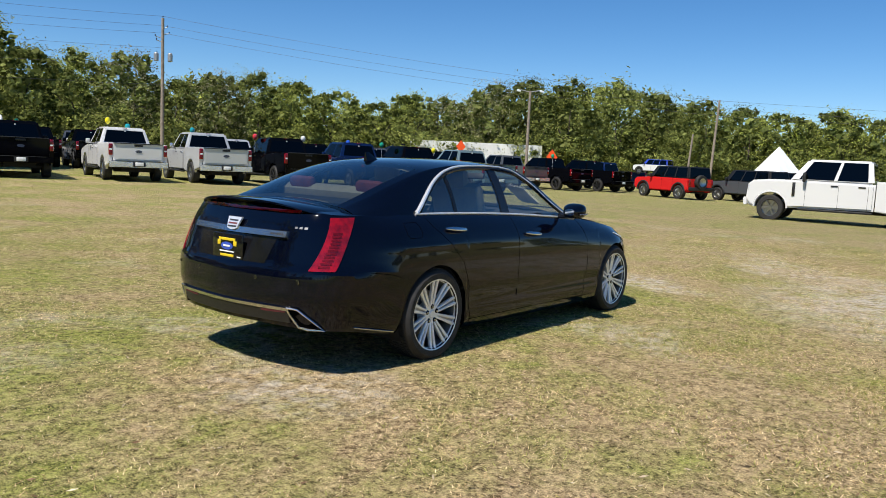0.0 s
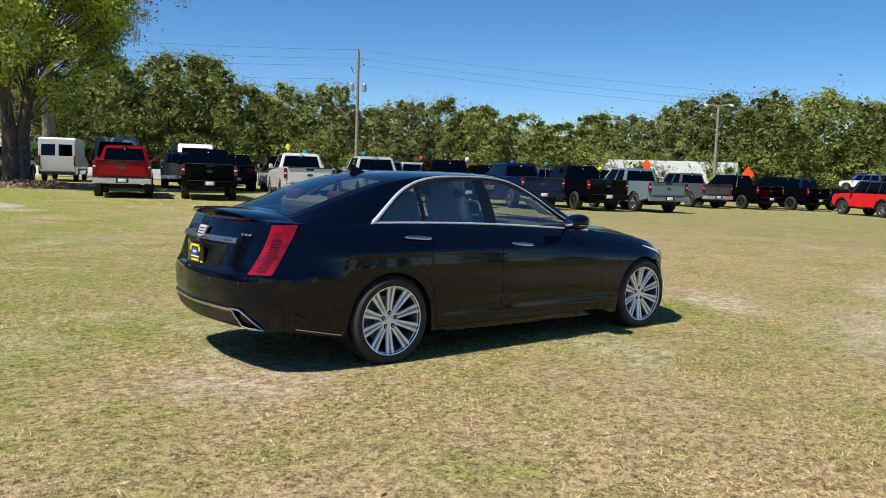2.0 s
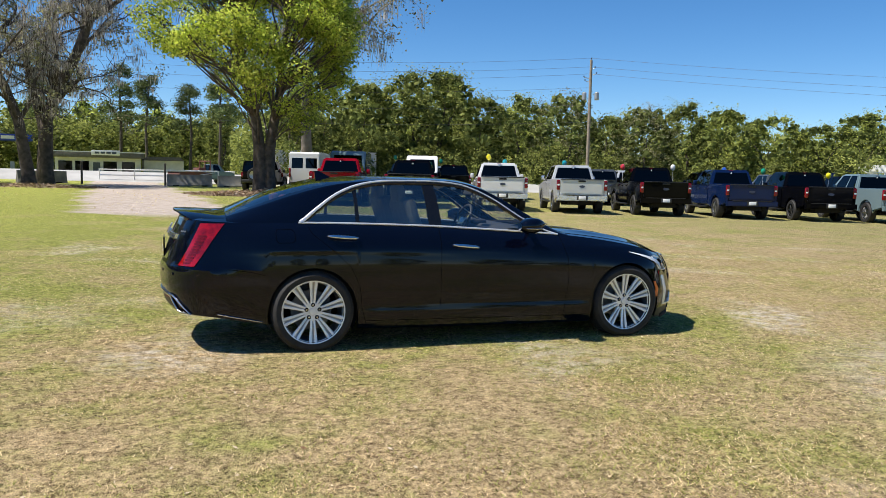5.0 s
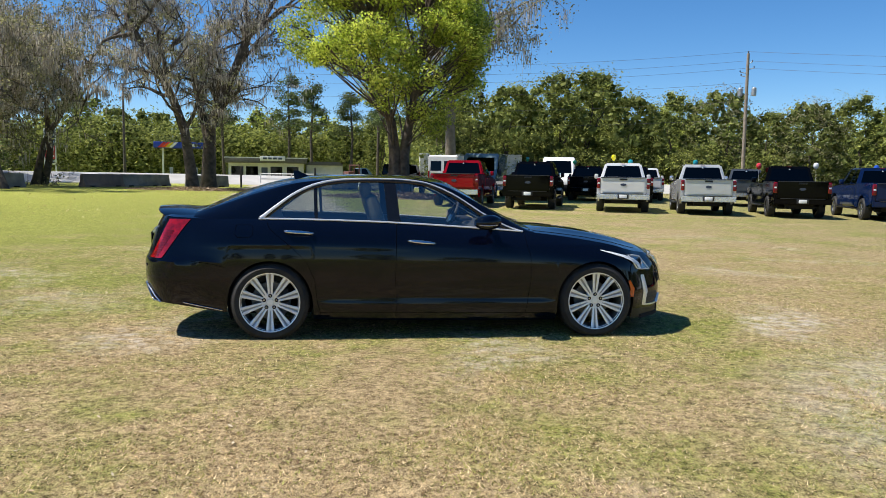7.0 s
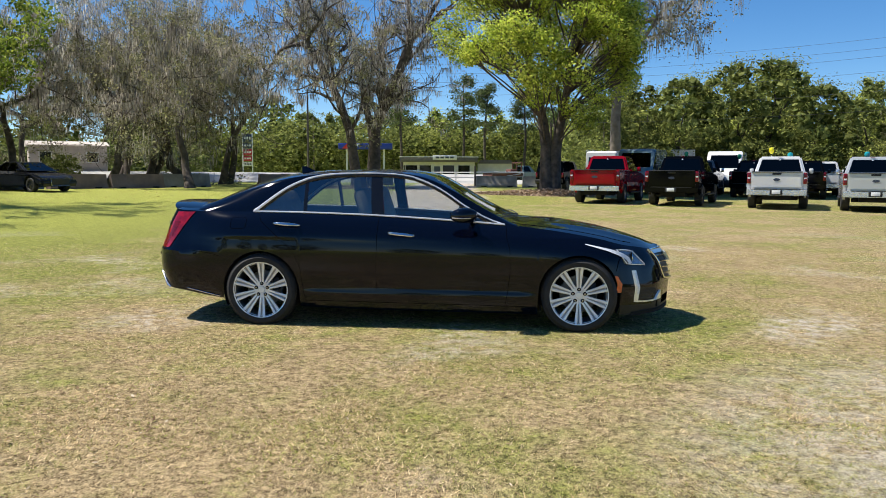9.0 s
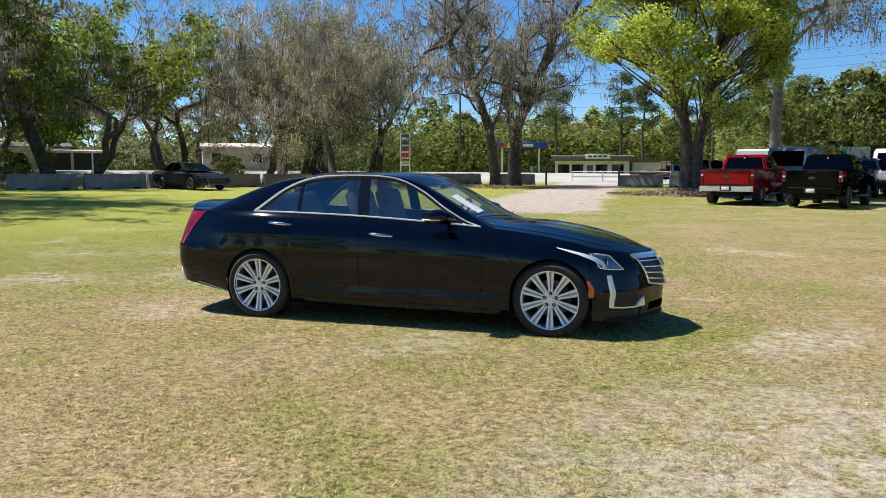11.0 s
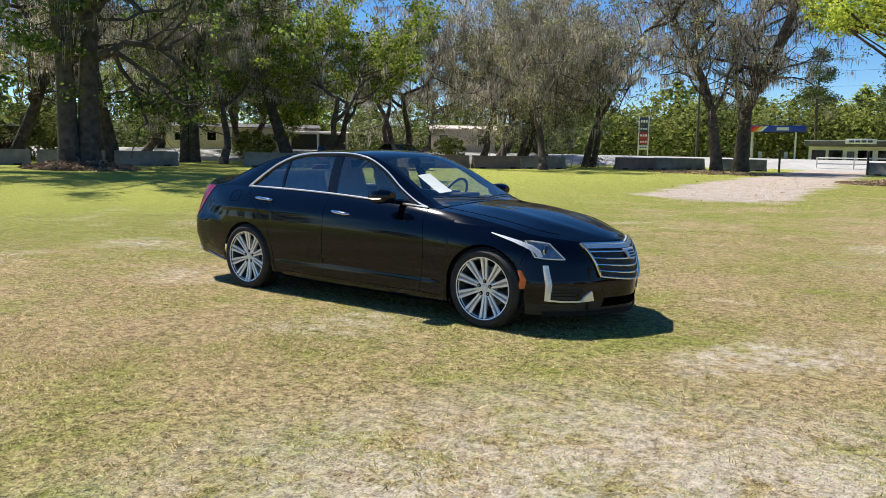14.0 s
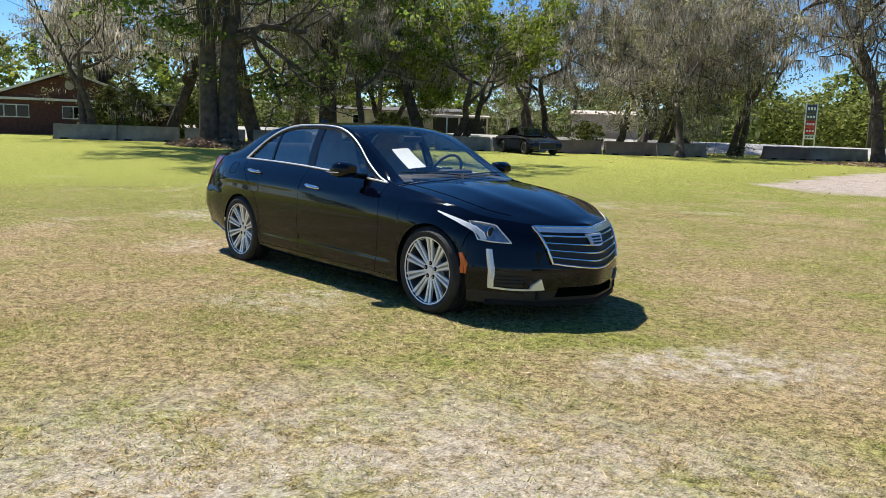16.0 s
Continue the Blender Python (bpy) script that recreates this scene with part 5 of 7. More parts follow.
    for y in (-1, 1):
        mx = 1.2 if work else 0.66
        Geo().box((mx, y * 1.09, 1.40), (0.10, 0.16, 0.30 if work else 0.20), 0.04).make("door_mirror", PLASTIC if work or trim is CHROME else trim, car)
        Geo().box((mx, y * 1.0, 1.30), (0.05, 0.14, 0.05)).make("mirror_arm", PLASTIC, car)
        for x in (-0.42, 0.34):
            Geo().box((x, y * 0.996, 1.17), (0.2, 0.03, 0.04), 0.01).make("door_handle", PLASTIC if work else trim, car)
        for x in (-0.6, 0.22, 1.16):
            Geo().box((x, y * 0.9895, 0.88), (0.008, 0.004, 0.74)).make("seam", GAP, car)
        Geo().box((0.3, y * 1.0, 0.42), (2.1, 0.12, 0.06), 0.02).make("side_step", PLASTIC, car)
        Geo().box((2.80, y * 0.80, 1.0), (0.2, 0.30, 0.2), 0.04).make("headlamp", LENS, car)
    Geo().box((2.915, 0, 0.93), (0.06, 1.3, 0.36), 0.03).make("grille", trim, car)
    bevelled([(-0.98, 0.46), (-0.98, 0.7), (0.98, 0.7), (0.98, 0.46)], 2.86, 3.0, 0.03, "yz").make("front_bumper", bumper, car)
    Geo().box((-0.585, 0, 1.925), (0.05, 0.16, 0.016), 0.006).make("high_brake_lamp", RED_LENS, car)
    for x in (-1.72, axle):
        for y in (-0.87, 0.87):
            road_wheel(car, x, y, 0.405, 0.28, rims)
    car.scale = (scale, scale, scale)
    return car


def parked(x, y, heading, back=2.94):
    """Pose of a truck whose tail stands at x, y."""
    a = radians(heading)
    cx, cy = x + back * math.cos(a), y + back * math.sin(a)
    return pose(cx, cy, ground_z(cx, cy) - 0.012, 0, 0, heading)


KINDS = {
    "black": pickup("black pickup truck with tinted windows parked on the grass", TRUCK_BLACK, TRUCK_BLACK, DARK_RIM, parked(6.37, 22.9, 70)),
    "white": pickup("white crew-cab pickup truck with chrome bumper on the grass", TRUCK_WHITE, BUMPER, TRUCK_RIM, parked(9.8, 21.5, 71), trim=TRUCK_WHITE),
    "silver": pickup("pale silver-white pickup truck with chrome bumper on grass", TRUCK_SILVER, BUMPER, TRUCK_RIM, parked(12.7, 20.35, 71)),
    "red": pickup("bright red pickup truck with chrome bumper beside the oak", TRUCK_RED, BUMPER, TRUCK_RIM, parked(3.58, 24.1, 72), trim=TRUCK_RED),
    "blue": pickup("dark blue pickup truck with dark wheels in the row", TRUCK_BLUE, TRUCK_BLUE, TRUCK_RIM, parked(18.7, 17.8, 71)),
    "teal": pickup("grey-green pickup truck at the end of the row", TRUCK_TEAL, TRUCK_TEAL, TRUCK_RIM, parked(24.2, 15.6, 71)),
    "grey": pickup("dark grey pickup truck parked in a back row", TRUCK_GREY, BUMPER, TRUCK_RIM, parked(34.2, 19.7, 72)),
}
for kind, x, y, h in (("black", 15.7, 19.1, 71), ("black", 21.5, 16.7, 71), ("white", 16.6, 36.4, 71), ("black", 12.2, 34.0, 70), ("grey", 9.6, 35.2, 70), ("grey", 19.4, 29.4, 71), ("black", 14.4, 32.6, 70),
                      ("silver", 22.0, 30.6, 71), ("black", 25.2, 27.4, 72), ("grey", 28.4, 25.6, 72), ("white", 14.6, 43.0, 70), ("black", 31.2, 23.4, 72), ("black", 37.4, 18.4, 75), ("black", 41.0, 17.4, 78), ("blue", 45.2, 18.2, 80), ("grey", 17.8, 40.4, 70)):
    copy_thing(KINDS[kind], parked(x, y, h))

# the large white work truck, seen from its front corner
big = pickup("large white crew-cab work truck with black steps", TRUCK_WHITE, TRUCK_WHITE, TRUCK_RIM, pose(23.5, 1.05, ground_z(23.5, 1.05) - 0.012, 0, 0, 95), 1.07, TRUCK_WHITE, True)
big.scale = (1.06, 1.1, 1.09)


def box_suv(label, material, top_mat, m, spare=True):
    """A square-cut off-road wagon with its spare wheel on the tail."""
    car = thing("off_road_wagon", label, "car", m, "parked off-road wagons")
    lower = [(-2.2, 0.55), (-2.24, 1.18), (0.95, 1.20), (1.25, 1.17), (2.1, 1.12), (2.26, 1.0), (2.28, 0.62), (2.15, 0.5)] + arch(1.42, 0.42, 0.47) + [(0.85, 0.45), (-0.85, 0.45)] + arch(-1.5, 0.42, 0.47)
    bevelled(lower, -0.93, 0.93, 0.05).make("body", material, car, angle=50)
    cabin(car, material, -2.2, 1.05, -2.1, 0.5, 1.17, 1.85, 0.88, 0.78, (0.03, 0.34, 0.62, 0.9), (True, True), top_mat)
    for x in (-1.5, 1.42):
        for y in (-0.82, 0.82):
            road_wheel(car, x, y, 0.40, 0.27, TRUCK_RIM, 5)
            Geo().tube([(px, y * 1.155, pz) for px, pz in arch(x, 0.42, 0.5)], 0.05, 6).make("wheel_flare", PLASTIC, car)
    if spare:
        g = Geo()
        g.revolve([(0.2, -0.12), (0.38, -0.12), (0.4, -0.08), (0.4, 0.08), (0.38, 0.12), (0.22, 0.12)], (-2.36, 0.1, 1.0), "x", 28)
        g.make("spare_tyre", RUBBER, car)
        Geo().revolve([(0.0, -0.1), (0.2, -0.1), (0.24, -0.12)], (-2.38, 0.1, 1.0), "x", 24).make("spare_rim", TRUCK_RIM, car)
    for y in (-0.84, 0.84):
        Geo().box((-2.24, y, 0.98), (0.06, 0.11, 0.30), 0.015).make("tail_lamp", RED_LENS, car)
        Geo().box((0.72, y * 1.22, 1.28), (0.1, 0.17, 0.2), 0.03).make("door_mirror", PLASTIC, car)
        Geo().box((2.27, y * 0.8, 0.95), (0.06, 0.2, 0.2), 0.03).make("headlamp", LENS, car)
        for x in (-1.0, -0.1, 0.85):
            Geo().box((x, y * 1.105, 0.85), (0.008, 0.006, 0.66)).make("seam", GAP, car)
    Geo().box((-2.32, 0, 0.62), (0.16, 1.78, 0.2), 0.04).make("rear_bumper", PLASTIC, car)
    Geo().box((2.33, 0, 0.6), (0.16, 1.78, 0.22), 0.04).make("front_bumper", PLASTIC, car)
    Geo().box((2.28, 0, 0.95), (0.04, 1.2, 0.22), 0.02).make("grille", PLASTIC, car)
    Geo().box((0, 0, 0.45), (4.2, 0.9, 0.16)).make("chassis", UNDER, car)
    return car


def stood(x, y, heading):
    return pose(x, y, ground_z(x, y) - 0.012, 0, 0, heading)


box_suv("bright red off-road wagon with black soft top", SUV_RED, PLASTIC, stood(38.7, 13.2, 64))
box_suv("slate grey off-road wagon with spare wheel", TRUCK_GREY, PLASTIC, stood(41.4, 9.7, 66))
box_suv("black off-road wagon behind the grey one", TRUCK_BLACK, PLASTIC, stood(44.8, 9.2, 66))
box_suv("black off-road wagon parked behind the oak", TRUCK_BLACK, TRUCK_BLACK, stood(3.0, 43.5, 70))


def van(label, material, m):
    """A high-roofed delivery van."""
    car = thing("delivery_van", label, "van", m, "parked delivery vans")
    side = [(-2.9, 0.45), (-2.95, 1.2), (-2.85, 2.45), (-2.7, 2.55), (1.1, 2.55), (1.45, 2.40), (2.15, 1.45), (2.75, 1.22), (2.95, 1.05), (2.97, 0.6), (2.85, 0.42)] + arch(2.0, 0.38, 0.43) + [(1.5, 0.4), (-1.2, 0.4)] + arch(-1.75, 0.38, 0.43)
    bevelled(side, -1.0, 1.0, 0.12).make("body", material, car, angle=50)
    pane(Geo(), ((2.13, -0.92, 1.47), (2.13, 0.92, 1.47), (1.5, 0.82, 2.34), (1.5, -0.82, 2.34)), 0.03, 0.05, 0.012).make("windshield", DARK_GLASS, car)
    for y in (-1, 1):
        q = [(1.15, y * 1.0, 1.45), (2.0, y * 1.0, 1.42), (1.5, y * 1.0, 2.15), (1.15, y * 1.0, 2.15)]
        pane(Geo(), q if y < 0 else (q[1], q[0], q[3], q[2]), 0.05, 0.06, 0.008).make("side_window", DARK_GLASS, car)
        pane(Geo(), ((-2.92, y * 0.04 if y < 0 else 0.88, 1.45), (-2.92, -0.88 if y < 0 else 0.04, 1.45), (-2.86, -0.86 if y < 0 else 0.04, 2.2), (-2.86, -0.04 if y < 0 else 0.86, 2.2)), 0.06, 0.06, 0.012).make("rear_window", DARK_GLASS, car)
        Geo().box((-2.93, y * 0.93, 1.2), (0.06, 0.1, 0.6), 0.02).make("tail_lamp", RED_LENS, car)
        Geo().box((1.75, y * 1.13, 1.5), (0.1, 0.18, 0.36), 0.04).make("door_mirror", PLASTIC, car)
        Geo().box((2.82, y * 0.78, 1.08), (0.2, 0.3, 0.26), 0.05).make("headlamp", LENS, car)
        Geo().box((-0.2, y * 1.004, 0.72), (3.4, 0.02, 0.1), 0.008).make("side_moulding", PLASTIC, car)
    Geo().box((-3.0, 0, 0.5), (0.14, 1.9, 0.2), 0.04).make("rear_bumper", PLASTIC, car)
    Geo().box((2.95, 0, 0.6), (0.12, 1.7, 0.42), 0.05).make("front_grille", PLASTIC, car)
    for x in (-1.75, 2.0):
        for y in (-0.86, 0.86):
            road_wheel(car, x, y, 0.36, 0.24, TRUCK_RIM)
    return car


van("grey high-roof delivery van facing the field", TRUCK_TEAL, stood(7.4, 38.6, 252))
van("white high-roof delivery van among the trucks", TRUCK_WHITE, stood(13.2, 43.0, 252))
van("white delivery van behind the red truck", TRUCK_WHITE, stood(6.6, 47.2, 70))


def plain_sedan():
    """The dark saloon parked before the barriers."""
    car = thing("dark_sedan", "dark grey four-door sedan parked by the barriers", "car", stood(-23.5, 28.6, -24))
    lower = [(-2.5, 0.45), (-2.52, 0.85), (-2.3, 1.0), (-1.4, 1.02), (0.9, 0.96), (1.9, 0.82), (2.35, 0.66), (2.45, 0.5), (2.4, 0.28)] + arch(1.5, 0.33, 0.38) + [(1.05, 0.24), (-1.05, 0.24)] + arch(-1.5, 0.33, 0.38) + [(-2.2, 0.3)]
    bevelled(lower, -0.94, 0.94, 0.10).make("body", SEDAN_DARK, car, angle=50)
    cabin(car, SEDAN_DARK, -1.9, 1.1, -1.0, 0.1, 0.98, 1.45, 0.84, 0.6, (0.12, 0.47, 0.86))
    for x in (-1.5, 1.5):
        for y in (-0.82, 0.82):
            road_wheel(car, x, y, 0.34, 0.24, DARK_RIM, 7)
    for y in (-0.7, 0.7):
        Geo().box((2.28, y, 0.66), (0.24, 0.36, 0.13), 0.04).make("headlamp", LENS, car)
        Geo().box((-2.48, y, 0.85), (0.08, 0.4, 0.14), 0.03).make("tail_lamp", RED_LENS, car)
        Geo().box((0.75, y * 1.45, 1.03), (0.1, 0.16, 0.12), 0.03).make("door_mirror", SEDAN_DARK, car)
    bevelled([(-0.45, 0.30), (-0.5, 0.66), (0.5, 0.66), (0.45, 0.30)], 2.40, 2.47, 0.02, "yz").make("grille", PLASTIC, car)
    Geo().tube([(2.475, y, z) for y, z in ((-0.45, 0.30), (-0.5, 0.66), (0.5, 0.66), (0.45, 0.30), (-0.45, 0.30))], 0.014, 6).make("grille_surround", SATIN, car)


plain_sedan()


def wrecker():
    """A rusty flat-bed work truck by the gate."""
    rust = mat("rusty_red", (0.16, 0.055, 0.035), (0.09, 0.05, 0.04), 3, 0.8, bump=0.2)
    car = thing("flatbed_truck", "old rusty red flatbed work truck near the gate", "truck", stood(-0.2, 58.6, 28) @ Matrix.Scale(0.82, 4))
    Geo().box((-1.4, 0, 0.95), (3.4, 2.2, 0.16), 0.02).make("flatbed", rust, car)
    Geo().box((-1.4, -1.1, 1.05), (3.4, 0.06, 0.25)).make("bed_rail", rust, car)
    Geo().box((-1.4, 1.1, 1.05), (3.4, 0.06, 0.25)).make("bed_rail", rust, car)
    for y in (-1.0, 0, 1.0):
        Geo().box((0.2, y, 1.6), (0.08, 0.08, 1.3)).make("rack_post", rust, car)
    Geo().box((0.2, 0, 2.25), (0.1, 2.1, 0.1)).make("rack_bar", rust, car)
    Geo().box((-0.4, 0, 1.3), (0.8, 1.2, 0.6), 0.1).make("winch", rust, car)
    bevelled([(0.35, 0.6), (0.35, 1.3), (1.7, 1.3), (2.7, 1.2), (2.9, 1.0), (2.9, 0.5), (2.6, 0.45)] + arch(2.15, 0.42, 0.45) + [(1.6, 0.5)], -0.95, 0.95, 0.06).make("cab_body", TRUCK_TEAL, car, angle=50)
    cabin(car, TRUCK_TEAL, 0.4, 1.85, 0.5, 1.3, 1.28, 1.95, 0.9, 0.75, (0.1, 0.75))
    for x in (-1.9, 2.15):
        for y in (-0.88, 0.88):
            road_wheel(car, x, y, 0.42, 0.3, DARK_RIM)
    Geo().box((-0.2, 0, 0.62), (5.2, 0.8, 0.25)).make("chassis", UNDER, car)


wrecker()


def semi_trailer(label, x, y, heading, length=15.5, cab=None):
    car = thing("semi_trailer", label, "trailer", stood(x, y, heading), "white box trailers")
    bevelled([(-length / 2, 1.15), (-length / 2, 4.0), (length / 2, 4.0), (length / 2, 1.15)], -1.28, 1.28, 0.04).make("box", WHITE, car)
    for k in range(13):
        xx = lerp(-length / 2 + 0.4, length / 2 - 0.4, k / 12)
        for s in (-1, 1):
            Geo().box((xx, s * 1.287, 2.57), (0.05, 0.02, 2.75)).make("panel_rib", WHITE, car)
    Geo().box((0, 0, 1.05), (length * 0.96, 1.1, 0.22)).make("chassis", UNDER, car)
    for xx in (-length / 2 + 1.6, -length / 2 + 2.9):
        for s in (-1, 1):
            road_wheel(car, xx, s * 1.05, 0.5, 0.5, TRUCK_RIM)
    for s in (-1, 1):
        Geo().box((length / 2 - 2.5, s * 0.9, 0.55), (0.14, 0.14, 1.05)).make("landing_leg", UNDER, car)
    if cab:
        x0 = length / 2 + 1.9
        bevelled([(x0 - 1.6, 0.7), (x0 - 1.6, 3.4), (x0 - 0.6, 3.5), (x0 + 0.5, 2.9), (x0 + 0.7, 2.05), (x0 + 2.3, 1.75), (x0 + 2.4, 0.6)], -1.15, 1.15, 0.1).make("tractor_cab", cab, car, angle=50)
        pane(Geo(), ((x0 + 0.69, -1.0, 2.1), (x0 + 0.69, 1.0, 2.1), (x0 + 0.52, 1.0, 2.85), (x0 + 0.52, -1.0, 2.85)), 0.04, 0.04, 0.02).make("windshield", DARK_GLASS, car)
        for xx in (x0 - 2.2, x0 + 1.7):
            for s in (-1, 1):
                road_wheel(car, xx, s * 1.0, 0.5, 0.35, TRUCK_RIM)
    return car


semi_trailer("long white box trailer with blue tractor on the road", 58.5, 41.5, 131, 13.0, TRUCK_BLUE).scale = (1, 1, 0.84)
semi_trailer("white box trailer beyond the oaks", 11.4, 69.5, 176, 10.0).scale = (1, 1, 0.82)

# ---- roads, poles, barriers, buildings ----
ASPHALT = mat("pale_asphalt", (0.34, 0.33, 0.31), (0.42, 0.41, 0.39), 0.8, 0.9, bump=0.2)
CONCRETE = mat("weathered_concrete", (0.30, 0.28, 0.25), (0.16, 0.15, 0.135), 1.3, 0.9, bump=0.4, fine=40)
RED_CONCRETE = mat("stained_concrete", (0.27, 0.19, 0.15), (0.17, 0.12, 0.10), 1.3, 0.9, bump=0.4, fine=40)
POLE_WOOD = mat("grey_pole_wood", (0.30, 0.25, 0.20), (0.20, 0.165, 0.13), 5, 0.9, bump=0.3)
DARK_POLE = mat("dark_pole_wood", (0.10, 0.085, 0.07), (0.06, 0.05, 0.045), 5, 0.9, bump=0.3)
WIRE = mat("wire", (0.10, 0.10, 0.11), (0.08, 0.08, 0.09), 3, 0.6)
STEEL = mat("galvanised_steel", (0.42, 0.43, 0.44), (0.34, 0.35, 0.36), 5, 0.45, 0.6)
BRICK = mat("brown_brick", (0.15, 0.065, 0.05), (0.10, 0.045, 0.035), 4, 0.9, bump=0.3)
ROOF_GREY = mat("grey_shingle", (0.14, 0.13, 0.125), (0.10, 0.095, 0.09), 3, 0.95, bump=0.3)
ORANGE = mat("orange_cloth", (0.95, 0.10, 0.01), (0.85, 0.08, 0.01), 6, 0.7)
STORE_GREY = mat("grey_store_wall", (0.62, 0.62, 0.60), (0.52, 0.52, 0.50), 1.0, 0.8)
CANOPY_BLUE = mat("canopy_blue", (0.02, 0.06, 0.42), (0.02, 0.05, 0.36), 2, 0.5)
CANOPY_RED = mat("canopy_red", (0.62, 0.04, 0.03), (0.55, 0.03, 0.03), 2, 0.5)
SIGN_RED = mat("sign_red", (0.5, 0.03, 0.05), (0.42, 0.03, 0.04), 2, 0.5)
SIGN_DARK = mat("sign_slate", (0.05, 0.07, 0.11), (0.05, 0.06, 0.09), 2, 0.5)
TENT = mat("tent_canvas", (0.75, 0.78, 0.8), (0.68, 0.71, 0.74), 2, 0.6)


def build_road():
    pts = [(-150, -95), (-90, -30), (-60, 14), (-42, 44), (-24, 64), (-4, 69), (20, 68), (45, 60), (90, 38), (170, 0)]
    fx, fy = curve(*[(i, p[0]) for i, p in enumerate(pts)]), curve(*[(i, p[1]) for i, p in enumerate(pts)])
    rows, edge = [], []
    for k in range(91):
        s = k / 10
        p, q = np.array((fx(s), fy(s))), np.array((fx(min(s + 0.05, 9)), fy(min(s + 0.05, 9)))) - np.array((fx(max(s - 0.05, 0)), fy(max(s - 0.05, 0))))
        nn = np.array((-q[1], q[0])) / np.linalg.norm(q)
        rows.append([(*(p + nn * w), ground_z(*(p + nn * w)) + h) for w, h in ((-9, -0.08), (-5, 0.72), (-2, 0.76), (0, 0.78), (2, 0.76), (5, 0.72), (9, -0.08))])
    tagged(Geo().grid(rows).make("road", ASPHALT), "pale sunlit two-lane road beyond the field", "road", kind="structure")


build_road()


def pole(label, x, y, height, r=0.15, material=None, name="utility_pole", lean=(0, 0)):
    z = ground_z(x, y)
    p = thing(name, label, "pole", pose(x, y, z))
    Geo().tube([(0, 0, -0.1), (lean[0] * 0.5, lean[1] * 0.5, height / 2), (lean[0], lean[1], height)], [r, r * 0.85, r * 0.68], 12).make("pole_shaft", material or POLE_WOOD, p)
    return p


P1, P3 = (32.4, 55.2), (66.0, 20.5)
p = pole("weathered wooden utility pole with transformers and insulators", *P1, 11.8, 0.17)
for a in (-0.33, 0.38):
    Geo().revolve([(0.0, 0.0), (0.16, 0.0), (0.2, 0.05), (0.2, 0.6), (0.12, 0.7), (0.0, 0.72)], (a * 1.25, -a * 0.9, 8.3), "z", 16).make("transformer", STEEL, p, "grey transformer can")
for k, (h, a) in enumerate(((11.85, 0.0), (11.1, 0.3), (10.6, 0.42), (10.3, -0.5), (10.0, -0.42))):
    Geo().cyl((0, 0, h - 0.15), (a, -a * 0.6, h), 0.03, n=6).make("insulator_arm", STEEL, p)
    Geo().revolve([(0.0, 0.0), (0.05, 0.02), (0.05, 0.12), (0.0, 0.16)], (a, -a * 0.6, h), "z", 8).make("insulator", SIGN_DARK, p)
pole("weathered wooden utility pole far across the field", *P3, 8.2, 0.13, lean=(0.15, -0.3))
pole("short leaning wooden pole beside the utility pole", 61.5, 21.0, 4.9, 0.11, lean=(0.1, -0.3))
p = pole("wooden lamp pole with two floodlights", 45.6, 27.5, 7.0, 0.13)
for s in (-1, 1):
    Geo().cyl((0, 0, 6.9), (0.45 * s, -0.55 * s, 7.05), 0.035, n=6).make("lamp_arm", STEEL, p)
    Geo().box((0, 0, 0), (0.32, 0.24, 0.16), 0.05, pose(0.55 * s, -0.68 * s, 6.98, 0, 20, -50)).make("floodlight", LAMP_WHITE, p, "white floodlight head")
pole("slim dark utility pole beyond the road", -25.4, 84.7, 10.6, 0.15, DARK_POLE)
pole("far grey street pole beyond the road", -37.3, 130.0, 10.5, 0.17)


def wire(a, b, sag, r=0.011):
    pts = [tuple(Vector(a).lerp(Vector(b), t / 20) - Vector((0, 0, sag * 4 * t / 20 * (1 - t / 20)))) for t in range(21)]
    tagged(Geo().tube(pts, r, 4).make("overhead_wire", WIRE), "thin dark overhead power wire", "wire", "overhead wires")


z1, z3 = ground_z(*P1), ground_z(*P3)
for k, h in enumerate((11.95, 11.2, 10.6)):
    wire((P1[0], P1[1], z1 + h), (P3[0], P3[1], z3 + h - 3.8), 0.5)
    wire((P1[0], P1[1], z1 + h), (-14.0 - k, 74.0, 12.6 - 0.9 * k), 0.9)
    wire((P3[0], P3[1], z3 + h - 3.8), (150.0, -75.0, 9.5 - 0.5 * k), 0.8)
for k, h in enumerate((9.4, 7.9, 6.4)):
    wire((P1[0], P1[1], z1 + h), (-14.5, 74.5, 9.4 - 1.3 * k), 0.7)


def barrier(x, y, heading, length=3.0, material=None):
    b = thing("concrete_barrier", "weathered grey concrete barrier block on the grass" if material is not RED_CONCRETE else "rust-stained concrete barrier block on the grass", "barrier", pose(x, y, ground_z(x, y) - 0.02, 0, 0, heading), "concrete barriers")
    g = Geo()
    sec = [(-0.30, 0.0), (-0.30, 0.12), (-0.17, 0.32), (-0.10, 0.82), (0.10, 0.82), (0.17, 0.32), (0.30, 0.12), (0.30, 0.0)]
    rows = [[(xx, y0 + 0.004 * math.sin(5 * xx + 9 * z0), z0 + 0.006 * math.sin(3 * xx)) for y0, z0 in sec] for xx in [lerp(-length / 2, length / 2, k / 8) for k in range(9)]]
    g.grid(rows)
    g.add(rows[0], [tuple(range(8))]).add(rows[-1], [tuple(range(8))])
    g.make("block", material or CONCRETE, b, angle=30)
    for xx in (-length * 0.32, length * 0.32):
        Geo().box((xx, 0, 0.05), (0.4, 0.62, 0.1), 0.01).make("fork_slot", UNDER, b)
    return b


